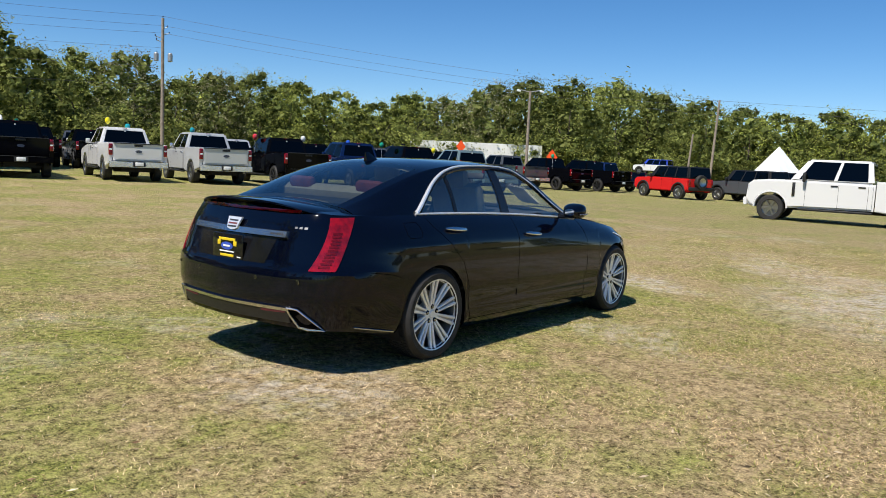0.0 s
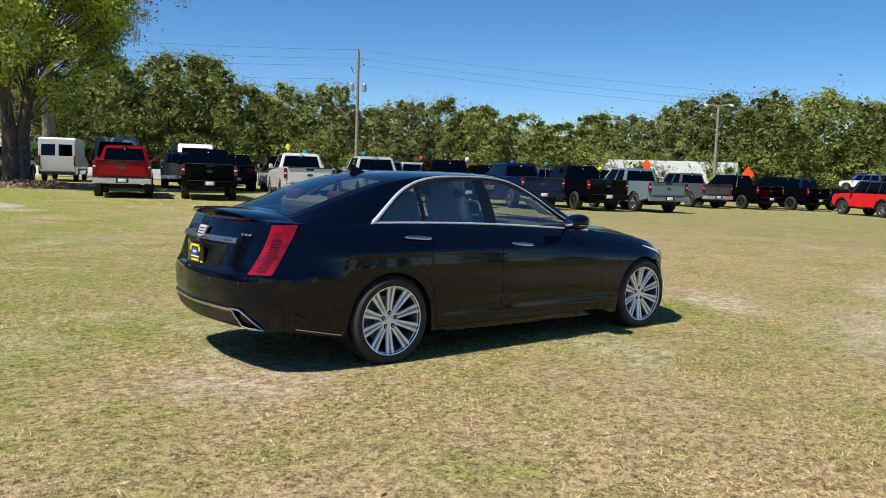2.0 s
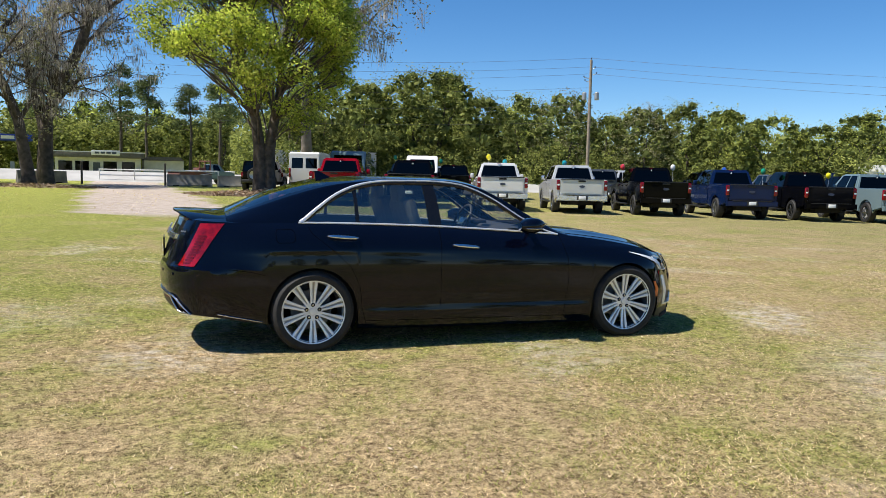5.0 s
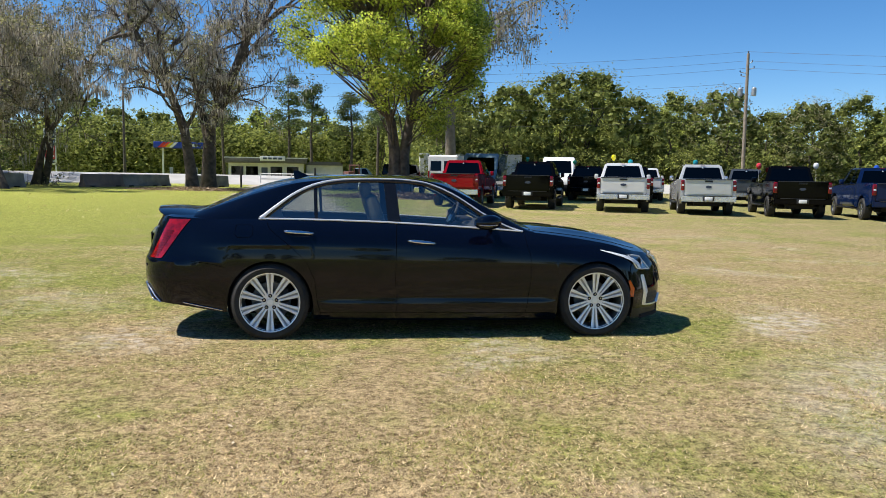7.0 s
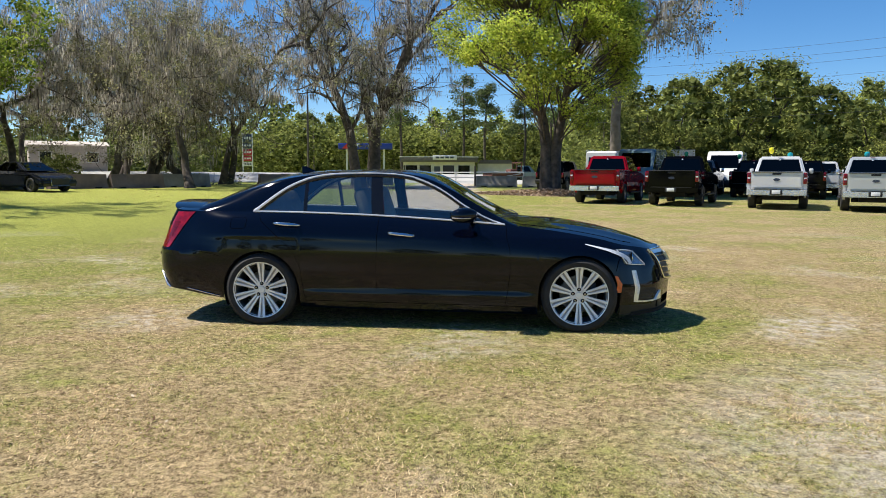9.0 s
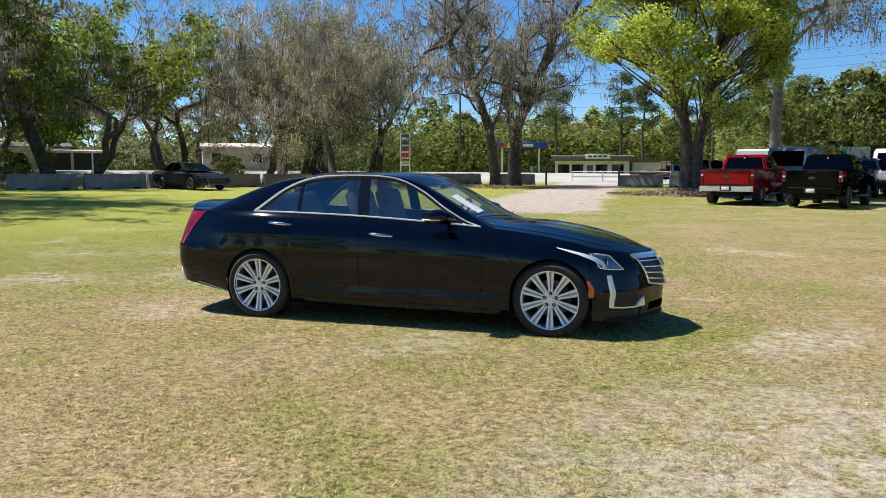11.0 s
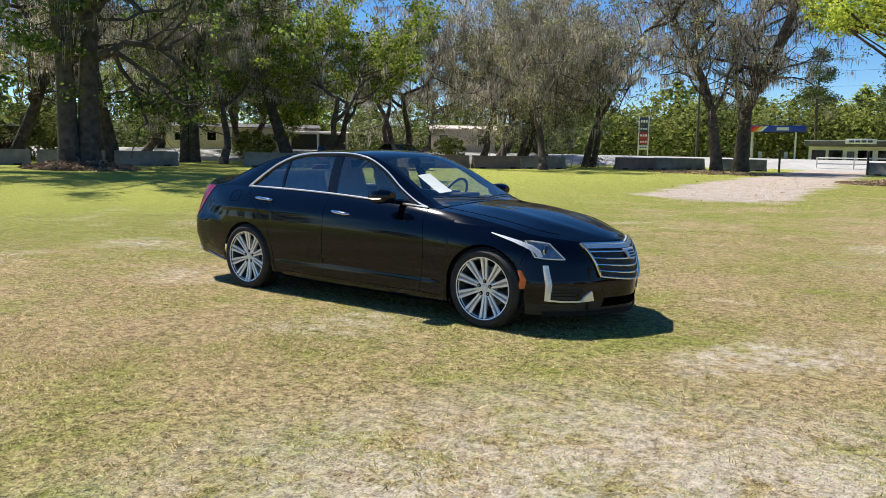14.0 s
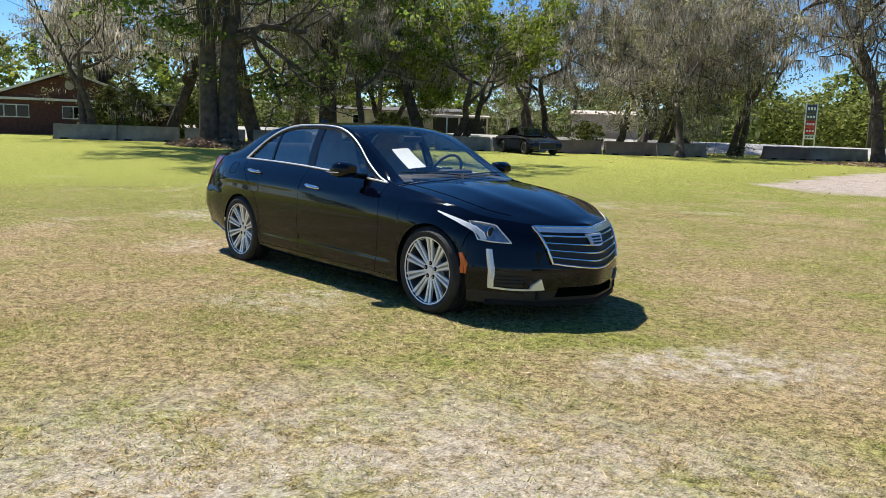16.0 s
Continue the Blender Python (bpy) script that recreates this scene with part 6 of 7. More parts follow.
def build_barriers():
    u = np.array((0.539, 0.842))
    p0 = np.array((-46.0, -1.8))
    skip = {3, 8, 15}
    for k in range(18):
        if k in skip:
            continue
        q = p0 + u * (3.45 * k) + np.array((0.15 * math.sin(k * 2.1), 0.1 * math.cos(k * 1.7)))
        barrier(float(q[0]), float(q[1]), 57.4 + 2.5 * math.sin(k * 1.3), 3.2, RED_CONCRETE if k in (12, 13, 16) else CONCRETE)
    for x, y, h in ((-14.1, 48.4, 50), (-10.6, 50.2, 25), (-1.4, 50.4, 8), (2.0, 50.9, 8)):
        barrier(x, y, h)


build_barriers()


def gate_posts():
    for x, y in ((-8.2, 50.0), (-3.0, 50.6)):
        t = thing("gate_post", "short dark steel gate post beside the track", "post", pose(x, y, ground_z(x, y)), "gate posts")
        Geo().tube([(0, 0, -0.1), (0, 0, 1.45)], 0.07, 10).make("post_shaft", DARK_POLE, t)
        Geo().revolve([(0.0, 0.06), (0.05, 0.05), (0.085, 0.0), (0.08, -0.05)], (0, 0, 1.47), "z", 10).make("post_cap", DARK_POLE, t)
    g = thing("swing_gate", "white tubular swing gate standing open by the track", "gate", pose(-3.0, 50.6, ground_z(-3.0, 50.6), 0, 0, 8))
    Geo().tube([(0, 0, 1.05), (3.6, 0, 1.05)], 0.05, 8).make("gate_rail", WHITE, g)
    Geo().tube([(0.1, 0, 0.4), (3.4, 0, 0.95)], 0.03, 8).make("gate_brace", WHITE, g)
    Geo().tube([(3.6, 0, 1.08), (3.6, 0, -0.05)], 0.05, 8).make("gate_leg", WHITE, g)
    s = thing("sign_post", "thin white sign post in the shade by the barriers", "post", pose(-28.9, 27.4, ground_z(-28.9, 27.4)))
    Geo().tube([(0, 0, -0.1), (0, 0, 1.9)], 0.04, 8).make("post_shaft", WHITE, s)


gate_posts()


def gas_station():
    s = thing("price_sign", "tall roadside price sign with red and slate panels", "sign", pose(-42.5, 110.9, ground_z(-42.5, 110.9), 0, 0, 25) @ Matrix.Scale(1.08, 4) @ Matrix.Scale(0.7, 4, (1, 0, 0)))
    for x in (-0.95, 0.95):
        Geo().box((x, 0, 3.1), (0.22, 0.22, 6.4), 0.02).make("sign_leg", WHITE, s)
    for z, h, mt in ((5.6, 1.1, SIGN_DARK), (4.55, 0.8, SIGN_DARK), (3.6, 0.9, SIGN_RED), (2.7, 0.7, SIGN_RED), (1.9, 0.6, WHITE)):
        pnl = Geo().box((0, 0, z), (1.7, 0.3, h), 0.03).make("sign_panel", mt, s)
        for k in range(3):
            Geo().box((-0.5 + 0.5 * k, -0.157, z), (0.34, 0.02, h * 0.34)).make("lettering_bar", WHITE if mt is not WHITE else SIGN_DARK, pnl)
    c = thing("fuel_canopy", "blue fuel station canopy with orange and red stripe", "canopy", pose(-27.5, 128.0, ground_z(-27.5, 128), 0, 0, 12) @ Matrix.Diagonal((0.8, 0.8, 1.05, 1)))
    Geo().box((0, 0, 5.1), (11.5, 7, 0.9), 0.05).make("fascia", CANOPY_BLUE, c)
    for k, mt in enumerate((CANOPY_RED, ORANGE, YELLOW, WHITE)):
        Geo().prism([(-5.0 + 0.7 * k, 4.68), (-3.9 + 0.75 * k, 5.5), (-3.3 + 0.75 * k, 5.5), (-4.3 + 0.7 * k, 4.68)], -3.54, -3.52).make("fascia_stripe", mt, c)
    Geo().box((1.6, -3.53, 5.1), (2.2, 0.03, 0.45)).make("lettering_bar", WHITE, c)
    for x in (-4, 4):
        for y in (-2, 2):
            Geo().box((x, y, 2.3), (0.35, 0.35, 4.7)).make("canopy_post", WHITE, c)
        Geo().box((x * 0.6, 0, 0.85), (0.7, 0.5, 1.7), 0.05).make("fuel_pump", STORE_GREY, c)
    b = thing("store_building", "low grey roadside store with flat dark roof", "building", pose(-11.0, 98.0, ground_z(-11.0, 98) - 0.05, 0, 0, 4) @ Matrix.Scale(0.78, 4))
    Geo().box((0, 0, 1.6), (12, 8, 3.2)).make("wall", STORE_GREY, b)
    Geo().box((0, -0.3, 3.4), (13, 9.2, 0.8), 0.08).make("roof", ROOF_GREY, b)
    Geo().box((0, -0.3, 3.86), (13.2, 9.4, 0.14)).make("roof_edge", WHITE, b)
    Geo().box((1.0, -5.0, 3.75), (4.0, 0.2, 0.75), 0.04).make("sign_board", WHITE, b)
    for k in range(4):
        Geo().box((-0.2 + 0.8 * k, -5.12, 3.75), (0.6, 0.03, 0.3)).make("lettering_bar", SIGN_DARK, b)
    for x in (-4.6, -2.3, 1.6, 4.2):
        Geo().box((x, -4.01, 1.5), (1.9, 0.06, 1.9)).make("shop_window", DARK_GLASS, b)
    Geo().box((-0.3, -4.03, 1.15), (1.0, 0.06, 2.3)).make("shop_door", SIGN_DARK, b)
    Geo().box((9.5, 1, 1.4), (6, 6, 2.8)).make("annexe", STORE_GREY, b)
    Geo().prism([(6.4, 2.8), (7.0, 3.4), (12.0, 3.4), (12.6, 2.8)], -2.4, 4.4).make("annexe_roof", ROOF_GREY, b)
    f = thing("pipe_fence", "low white pipe rail at the roadside", "fence", pose(-6.5, 61.0, ground_z(-6.5, 61), 0, 0, 4))
    for z in (0.5, 0.95):
        Geo().tube([(-1.5, 0, z), (9, 0, z)], 0.045, 6).make("fence_rail", WHITE, f)
    for k in range(5):
        Geo().tube([(-1.5 + 2.6 * k, 0, -0.1), (-1.5 + 2.6 * k, 0, 1.0)], 0.05, 6).make("fence_post", WHITE, f)


gas_station()


def brick_house():
    h = thing("brick_house", "brown brick house with low gable and white trim", "house", pose(-47.1, 11.4, ground_z(-47.1, 11.4), 0, 0, 68) @ Matrix.Scale(0.8, 4))
    # ridge runs along y, the gable looks along -y of the house
    Geo().prism([(-8, 0), (-8, 2.7), (8, 2.7), (8, 0)], 0.0, 9.0).make("wall", BRICK, h)
    Geo().prism([(-5.2, 2.7), (0.6, 4.75), (6.4, 2.7)], -0.05, 8.9).make("gable", BRICK, h)
    for a, b in (((-5.9, 2.45), (0.6, 4.85)), ((0.6, 4.85), (7.1, 2.45))):
        Geo().prism([a, b, (b[0], b[1] + 0.16), (a[0], a[1] + 0.16)], -0.55, 9.3).make("roof", ROOF_GREY, h)
        Geo().prism([a, b, (b[0], b[1] + 0.2), (a[0], a[1] + 0.2)], -0.6, -0.55).make("barge_board", WHITE, h, "white barge board")
    Geo().prism([(-9, 2.6), (9, 2.6), (9, 2.78), (-9, 2.78)], -0.35, 0.0).make("eaves", WHITE, h)
    Geo().revolve([(0.0, -0.03), (0.32, -0.03), (0.36, 0.0)], (0.6, -0.06, 3.85), "y", 20).make("gable_vent", OFFWHITE, h)
    for x, w in ((-3.6, 2.6), (1.2, 2.4), (5.2, 1.6)):
        wd = new("window")
        wd.parent = h
        Geo().box((x, -0.03, 1.75), (w, 0.08, 1.0)).make("window_frame", WHITE, wd)
        for k in range(3):
            Geo().box((x + (k - 1) * w / 3, -0.08, 1.75), (w / 3 - 0.1, 0.03, 0.84)).make("pane", DARK_GLASS, wd)


brick_house()


def mobile_home(label, x, y, heading, length, wall, roof):
    h = thing("mobile_home", label, "house", pose(x, y, ground_z(x, y), 0, 0, heading), "mobile homes")
    Geo().box((0, 0, 1.75), (length, 4.2, 2.5), 0.04).make("wall", wall, h)
    Geo().prism([(-2.35, 2.95), (0, 3.35), (2.35, 2.95), (2.3, 2.88), (-2.3, 2.88)], -length / 2 - 0.2, length / 2 + 0.2, "yz").make("roof", roof, h)
    Geo().box((0, 0, 0.3), (length - 0.1, 4.0, 0.5)).make("skirting", CONCRETE, h)
    n = int(length / 2.6)
    for k in range(n):
        xx = lerp(-length / 2 + 1.2, length / 2 - 1.2, k / max(1, n - 1))
        wd = new("window")
        wd.parent = h
        Geo().box((xx, -2.11, 1.95), (1.0, 0.06, 0.95)).make("window_frame", WHITE, wd)
        Geo().box((xx, -2.15, 1.95), (0.84, 0.03, 0.8)).make("pane", DARK_GLASS, wd)
    return h


mobile_home("long cream mobile home behind the mossy trees", -60.6, 48.3, 49, 15.0, OFFWHITE, ROOF_GREY)
mobile_home("white mobile home with a flat porch roof", -39.0, 57.0, 36, 6.0, OFFWHITE, OFFWHITE)


def carport():
    c = thing("carport", "dark open carport shed with pale roof", "shed", pose(-52.0, 50.5, ground_z(-52, 50.5), 0, 0, 45))
    Geo().box((0, 0, 2.5), (6, 4, 0.14), 0.02, pose(0, 0, 0, 3, 0, 0)).make("roof", OFFWHITE, c)
    for x in (-2.8, 0, 2.8):
        for y in (-1.8, 1.8):
            Geo().box((x, y, 1.2), (0.12, 0.12, 2.5)).make("post", OFFWHITE, c)
    Geo().box((0, 1.9, 1.2), (5.6, 0.08, 2.3)).make("back_wall", DARK_TRIM, c)


carport()


def festival():
    t = thing("canopy_tent", "white peaked canopy tent at the edge of the lot", "tent", pose(47.8, 9.85, ground_z(47.8, 9.85), 0, 0, 66))
    s = 1.02
    z0, z1, top = 1.75, 2.3, 3.55
    rows = [[(s * x * k, s * y * k, lerp(top, z0 + 0.1, k)) for x, y in ((-1, -1), (0, -1), (1, -1), (1, 0), (1, 1), (0, 1), (-1, 1), (-1, 0))] for k in (0.02, 0.25, 0.5, 0.75, 1.0)]
    Geo().grid(rows, wrap=True).make("canopy", TENT, t, angle=20)
    Geo().grid([[(x * s, y * s, z) for x, y in ((-1, -1), (1, -1), (1, 1), (-1, 1), (-1, -1))] for z in (z0 + 0.1, z0 - 0.25)]).make("valance", TENT, t, angle=20)
    for k in range(2):
        Geo().box((-s - 0.01, -0.4 + 0.8 * k, z0 + 0.55), (0.01, 0.5, 0.16), 0, pose(0.45, 0, 0, 0, -0, 0)).make("print_bar", YELLOW, t)
    for x in (-1, 1):
        for y in (-1, 1):
            Geo().tube([(s * x, s * y, -0.1), (s * x, s * y, z0 + 0.1)], 0.04, 6).make("tent_leg", WHITE, t)
    for x, y, h, a in ((59.0, 33.0, 2.3, 0.55), (50.4, 37.3, 2.75, 0.42)):
        f = thing("warning_flag_sign", "orange diamond warning sign on a slim stand", "sign", pose(x, y, ground_z(x, y), 0, 0, 50), "orange diamond signs")
        Geo().prism([(0, h - a * 1.35), (a, h), (0, h + a * 1.35), (-a, h)], -0.015, 0.015, "yz").make("diamond", ORANGE, f, "orange cloth diamond")
        Geo().tube([(0.03, 0, -0.05), (0.03, 0, h)], 0.025, 6).make("stand", STEEL, f)
    cols = {"green": (0.02, 0.30, 0.16), "teal": (0.02, 0.30, 0.33), "yellow": (0.80, 0.70, 0.02), "red": (0.65, 0.05, 0.06), "white": (0.8, 0.8, 0.8), "blue": (0.03, 0.10, 0.5)}
    mats = {k: mat(k + "_balloon", c, tuple(v * 0.9 for v in c), 2, 0.2, coat=0.5) for k, c in cols.items()}
    for k, (x, y, h, c) in enumerate(((10.6, 25.0, 2.55, "yellow"), (14.0, 24.4, 2.4, "teal"), (16.0, 22.8, 2.3, "red"), (18.0, 22.0, 2.35, "white"), (20.2, 21.4, 2.3, "blue"), (21.6, 20.6, 2.3, "green"), (24.0, 19.4, 2.2, "yellow"), (26.0, 18.6, 2.2, "teal"),
                                      (36.5, 20.0, 2.4, "green"), (38.2, 21.0, 2.2, "yellow"), (41.7, 20.4, 2.2, "teal"), (9.4, 36.0, 2.6, "green"), (12.3, 36.5, 2.5, "green"), (11.2, 24.6, 2.35, "teal"))):
        b = thing("balloon", f"{c} party balloon tied above a parked truck", "balloon", pose(x, y, ground_z(x, y) + h - 0.36), "party balloons")
        Geo().revolve([(0.0, 0.13), (0.05, 0.12), (0.09, 0.09), (0.105, 0.03), (0.10, -0.03), (0.07, -0.09), (0.025, -0.135), (0.0, -0.14)], (0, 0, 0), "z", 16).make("skin", mats[c], b)
        Geo().tube([(0, 0, -0.18), (0.03, 0.02, -0.45), (0.0, 0.0, -0.8)], 0.005, 4).make("string", PAPER, b)
    d = box_suv("white and blue painted show truck on a raised stand", TRUCK_WHITE, CANOPY_BLUE, pose(55.0, 21.3, ground_z(55, 21.3) + 1.25, 0, 0, 88), False)
    d.scale = (0.66, 0.66, 0.66)
    st = thing("display_ramp", "dark steel display ramp under the show truck", "ramp", pose(55.0, 21.3, ground_z(55, 21.3), 0, 0, 88))
    Geo().box((0, 0, 1.2), (3.2, 1.6, 0.12)).make("deck", UNDER, st)
    for x in (-1.4, 1.4):
        for y in (-0.6, 0.6):
            Geo().box((x, y, 0.57), (0.2, 0.2, 1.18)).make("ramp_leg", UNDER, st)


festival()

# ---- trees ----
BARK = mat("oak_bark", (0.12, 0.095, 0.075), (0.05, 0.04, 0.033), 3.5, 0.95, bump=0.9, fine=14)
PALE_BARK = mat("pale_bark", (0.20, 0.17, 0.14), (0.12, 0.10, 0.08), 3, 0.95, bump=0.7, fine=14)
OAK_LEAF = leafy("oak_leaf", (0.16, 0.22, 0.035), (0.37, 0.44, 0.066), (0.63, 0.64, 0.12), 0.55)
LIVE_LEAF = leafy("live_oak_leaf", (0.12, 0.12, 0.06), (0.25, 0.24, 0.125), (0.42, 0.395, 0.225), 0.4)
BRIGHT_LEAF = leafy("fresh_leaf", (0.08, 0.13, 0.024), (0.22, 0.30, 0.045), (0.46, 0.51, 0.085), 0.55)
MOSS = leafy("hanging_moss", (0.24, 0.215, 0.18), (0.46, 0.415, 0.355), (0.70, 0.645, 0.56), 0.55, 0.9)
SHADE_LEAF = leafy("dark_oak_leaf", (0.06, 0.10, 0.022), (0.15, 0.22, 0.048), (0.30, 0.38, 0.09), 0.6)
WOOD_LEAF = leafy("woodland_leaf", (0.13, 0.155, 0.038), (0.235, 0.265, 0.065), (0.36, 0.38, 0.10), 0.42, vary=0.35)
# woodland leaf darkened in colour to carry the shade inside crowns and under trees
WOOD_SHADED = leafy("shaded_woodland_leaf", (0.07, 0.09, 0.026), (0.14, 0.17, 0.046), (0.24, 0.26, 0.08), 0.3)
WOOD_LIGHT = leafy("light_woodland_leaf", (0.20, 0.24, 0.044), (0.34, 0.38, 0.075), (0.47, 0.49, 0.115), 0.42, vary=0.35)
WOOD_GREY = leafy("grey_woodland_leaf", (0.16, 0.16, 0.085), (0.32, 0.31, 0.16), (0.50, 0.465, 0.265), 0.4, vary=0.35)
PINE_LEAF = leafy("pine_needles", (0.063, 0.09, 0.032), (0.126, 0.162, 0.063), (0.216, 0.252, 0.108), 0.25)

# dark green for the backing sheets, with the woods' inner shade in the colour
WOODS_SHADE = mat("thicket", (0.035, 0.048, 0.015), (0.13, 0.155, 0.04), 2.6, 0.9, bump=1.0, fine=3, spec=0.1)


def leaf_cards(rnd, c, size, droop=0.0, narrow=0.55, face=None, loose=0.55):
    """Loose leaf blades, one four-cornered blade at each place, turned outwards from their bough where face is given."""
    n = len(c)
    u = rnd.normal(size=(n, 3))
    u[:, 2] = u[:, 2] * 0.6 - droop
    turn = rnd.normal(size=(n, 3))
    if face is not None:
        turn = face / (np.linalg.norm(face, axis=1)[:, None] + 1e-6) + loose * rnd.normal(size=(n, 3))
        turn /= np.linalg.norm(turn, axis=1)[:, None]
        u = u - turn * np.sum(u * turn, axis=1)[:, None]
    u /= np.linalg.norm(u, axis=1)[:, None]
    w = np.cross(u, turn)
    w /= np.linalg.norm(w, axis=1)[:, None]
    s = (size * rnd.uniform(0.6, 1.35, n))[:, None]
    return np.stack([c - u * s, c - w * s * narrow, c + u * s, c + w * s * narrow], 1).reshape(-1, 3)


def limbs(rnd, start, way, length, r, depth, out, tips, rise=0.15, splay=0.9, kids=(3, 4), shrink=0.66):
    """Grows one limb and its branches; gathers (points, radii, depth) and the twig ends."""
    pts, rad = [Vector(start)], [r]
    d = Vector(way).normalized()
    steps = 6 if depth < 2 else 4
    for k in range(steps):
        d = (d + Vector(rnd.normal(0, 0.24, 3)) + Vector((0, 0, rise * (0.6 if depth else 0.3)))).normalized()
        pts.append(pts[-1] + d * (length / steps))
        rad.append(r * lerp(1.0, 0.5, (k + 1) / steps))
    out.append((pts, rad, depth))
    if depth >= 3:
        tips += pts[1:]
        return
    if depth >= 2:
        tips += pts[3:]
    n = int(rnd.integers(kids[0], kids[1] + 1)) + (1 if depth else 0)
    for k in range(n):
        i = steps if k == 0 else int(rnd.integers(2 if depth else 4, steps + 1))
        side = Vector(rnd.normal(0, 1, 3))
        side = (side - d * side.dot(d)).normalized()
        nd = (d * lerp(1.0, 0.5, splay) + side * splay + Vector((0, 0, 0.12))).normalized()
        limbs(rnd, pts[i], nd, length * shrink * rnd.uniform(0.8, 1.2), rad[i] * 0.72, depth + 1, out, tips, rise, splay, kids, shrink)


def branch_mesh(name, out, material, parent, flare=1.0):
    """The trunk as one part, and the boughs above it as another."""
    tops = [o for o in out if o[2] > 0]
    if tops:
        g = Geo()
        for pts, rad, depth in tops:
            g.tube(pts, rad, (12, 8, 6, 4)[min(depth, 3)], caps=False)
        tagged(g.make("branchwork", material, parent, angle=60), kind="stuff")
    g = Geo()
    for pts, rad, depth in out:
        if depth:
            continue
        if depth == 0 and flare > 1:
            rad = [rad[0] * flare, rad[0] * 1.06] + rad[2:]
            pts = [pts[0], pts[0].lerp(pts[1], 0.55)] + pts[2:] if len(pts) > 2 else pts
        g.tube(pts, rad, (12, 8, 6, 4)[min(depth, 3)], caps=False)
    return g.make(name, material, parent, angle=60)


def moss_strands(rnd, out, count, length=1.0, strands=7):
    """Grey moss hung in thin ragged strands, tuft by tuft, under the branches."""
    src = [(p, q) for pts, rad, depth in out if depth >= 1 for p, q in zip(pts, pts[1:])]
    a = np.array([tuple(p) for p, q in src])
    b = np.array([tuple(q) for p, q in src])
    pick = rnd.integers(0, len(src), count)
    c = a[pick] + (b[pick] - a[pick]) * rnd.uniform(0, 1, count)[:, None]
    c = c[(c[:, 2] > 4.4) | (rnd.uniform(0, 1, count) < 0.12)]
    n = len(c)
    full = length * rnd.uniform(0.12, 1.0, n) ** 2 * 1.5
    top = np.repeat(c, strands, 0)
    full = np.repeat(full, strands)
    k = len(top)
    top[:, :2] += rnd.normal(0, 0.17, (k, 2))
    top[:, 2] += 0.03
    ln = full * rnd.uniform(0.3, 1.0, k)
    ang = rnd.uniform(0, 6.28, k)
    w = rnd.uniform(0.010, 0.026, k)
    side = np.stack([np.cos(ang) * w, np.sin(ang) * w, np.zeros(k)], 1)
    sway = rnd.normal(0, 0.06, (k, 2)) * ln[:, None]
    mid = top + np.stack([sway[:, 0], sway[:, 1], -ln * rnd.uniform(0.3, 0.6, k)], 1)
    end = top + np.stack([sway[:, 0] * 1.6, sway[:, 1] * 1.6, -ln], 1)
    return np.stack([top - side * 0.5, mid - side, end, mid + side], 1).reshape(-1, 3)


def mossy_oak(seed, label, height, leaf_mat, leaves=9000, moss=2600, trunks=1, spread=0.95, stems=None, leaf_size=0.085):
    """A live oak: boughs from one or more stems, leaf sprays at the twigs, moss below them."""
    rnd = np.random.default_rng(seed)
    t = thing("moss_oak", label, "tree", None, "mossy live oaks")
    out, tips = [], []
    if stems:
        for pts, r in stems:
            pts = [Vector(p) for p in pts]
            out.append((pts, [r * lerp(1.0, 0.55, k / (len(pts) - 1)) for k in range(len(pts))], 0))
            for i in range(2, len(pts)):
                for k in range(2 if i < len(pts) - 1 else 3):
                    side = Vector((rnd.normal(0, 1), rnd.normal(0, 1), 0.25)).normalized()
                    limbs(rnd, pts[i], (pts[i] - pts[i - 1]).normalized() * 0.5 + side * spread, height * rnd.uniform(0.2, 0.3), r * 0.42, 1, out, tips, 0.12, spread, (3, 4), 0.78)
    else:
        for k in range(trunks):
            a = rnd.uniform(0, 6.28)
            base = (0.55 * k * math.cos(a), 0.55 * k * math.sin(a), -0.15)
            way = (rnd.normal(0, 0.16) + 0.25 * k, rnd.normal(0, 0.16), 1)
            limbs(rnd, base, way, height * 0.44, 0.28 * height / 12 / (1 + 0.25 * (trunks - 1)), 0, out, tips, 0.14, spread, (3, 4), 0.80)
    branch_mesh("trunk", out, BARK, t, 1.35)
    tp = np.array([tuple(p) for p in tips])
    tufts = tp[rnd.integers(0, len(tp), max(60, leaves // 45))] + rnd.normal(0, 0.3, (max(60, leaves // 45), 3))
    off = rnd.normal(0, 0.30, (leaves, 3)) * (1, 1, 0.6)
    c = tufts[rnd.integers(0, len(tufts), leaves)] + off
    fast_mesh("crown", leaf_cards(rnd, c, leaf_size, face=off + np.array((0, 0, 0.2)), loose=0.8), 4, leaf_mat, t)
    fast_mesh("moss", moss_strands(rnd, out, moss, 0.68), 4, MOSS, t)["label"] = "grey hanging moss"
    return t


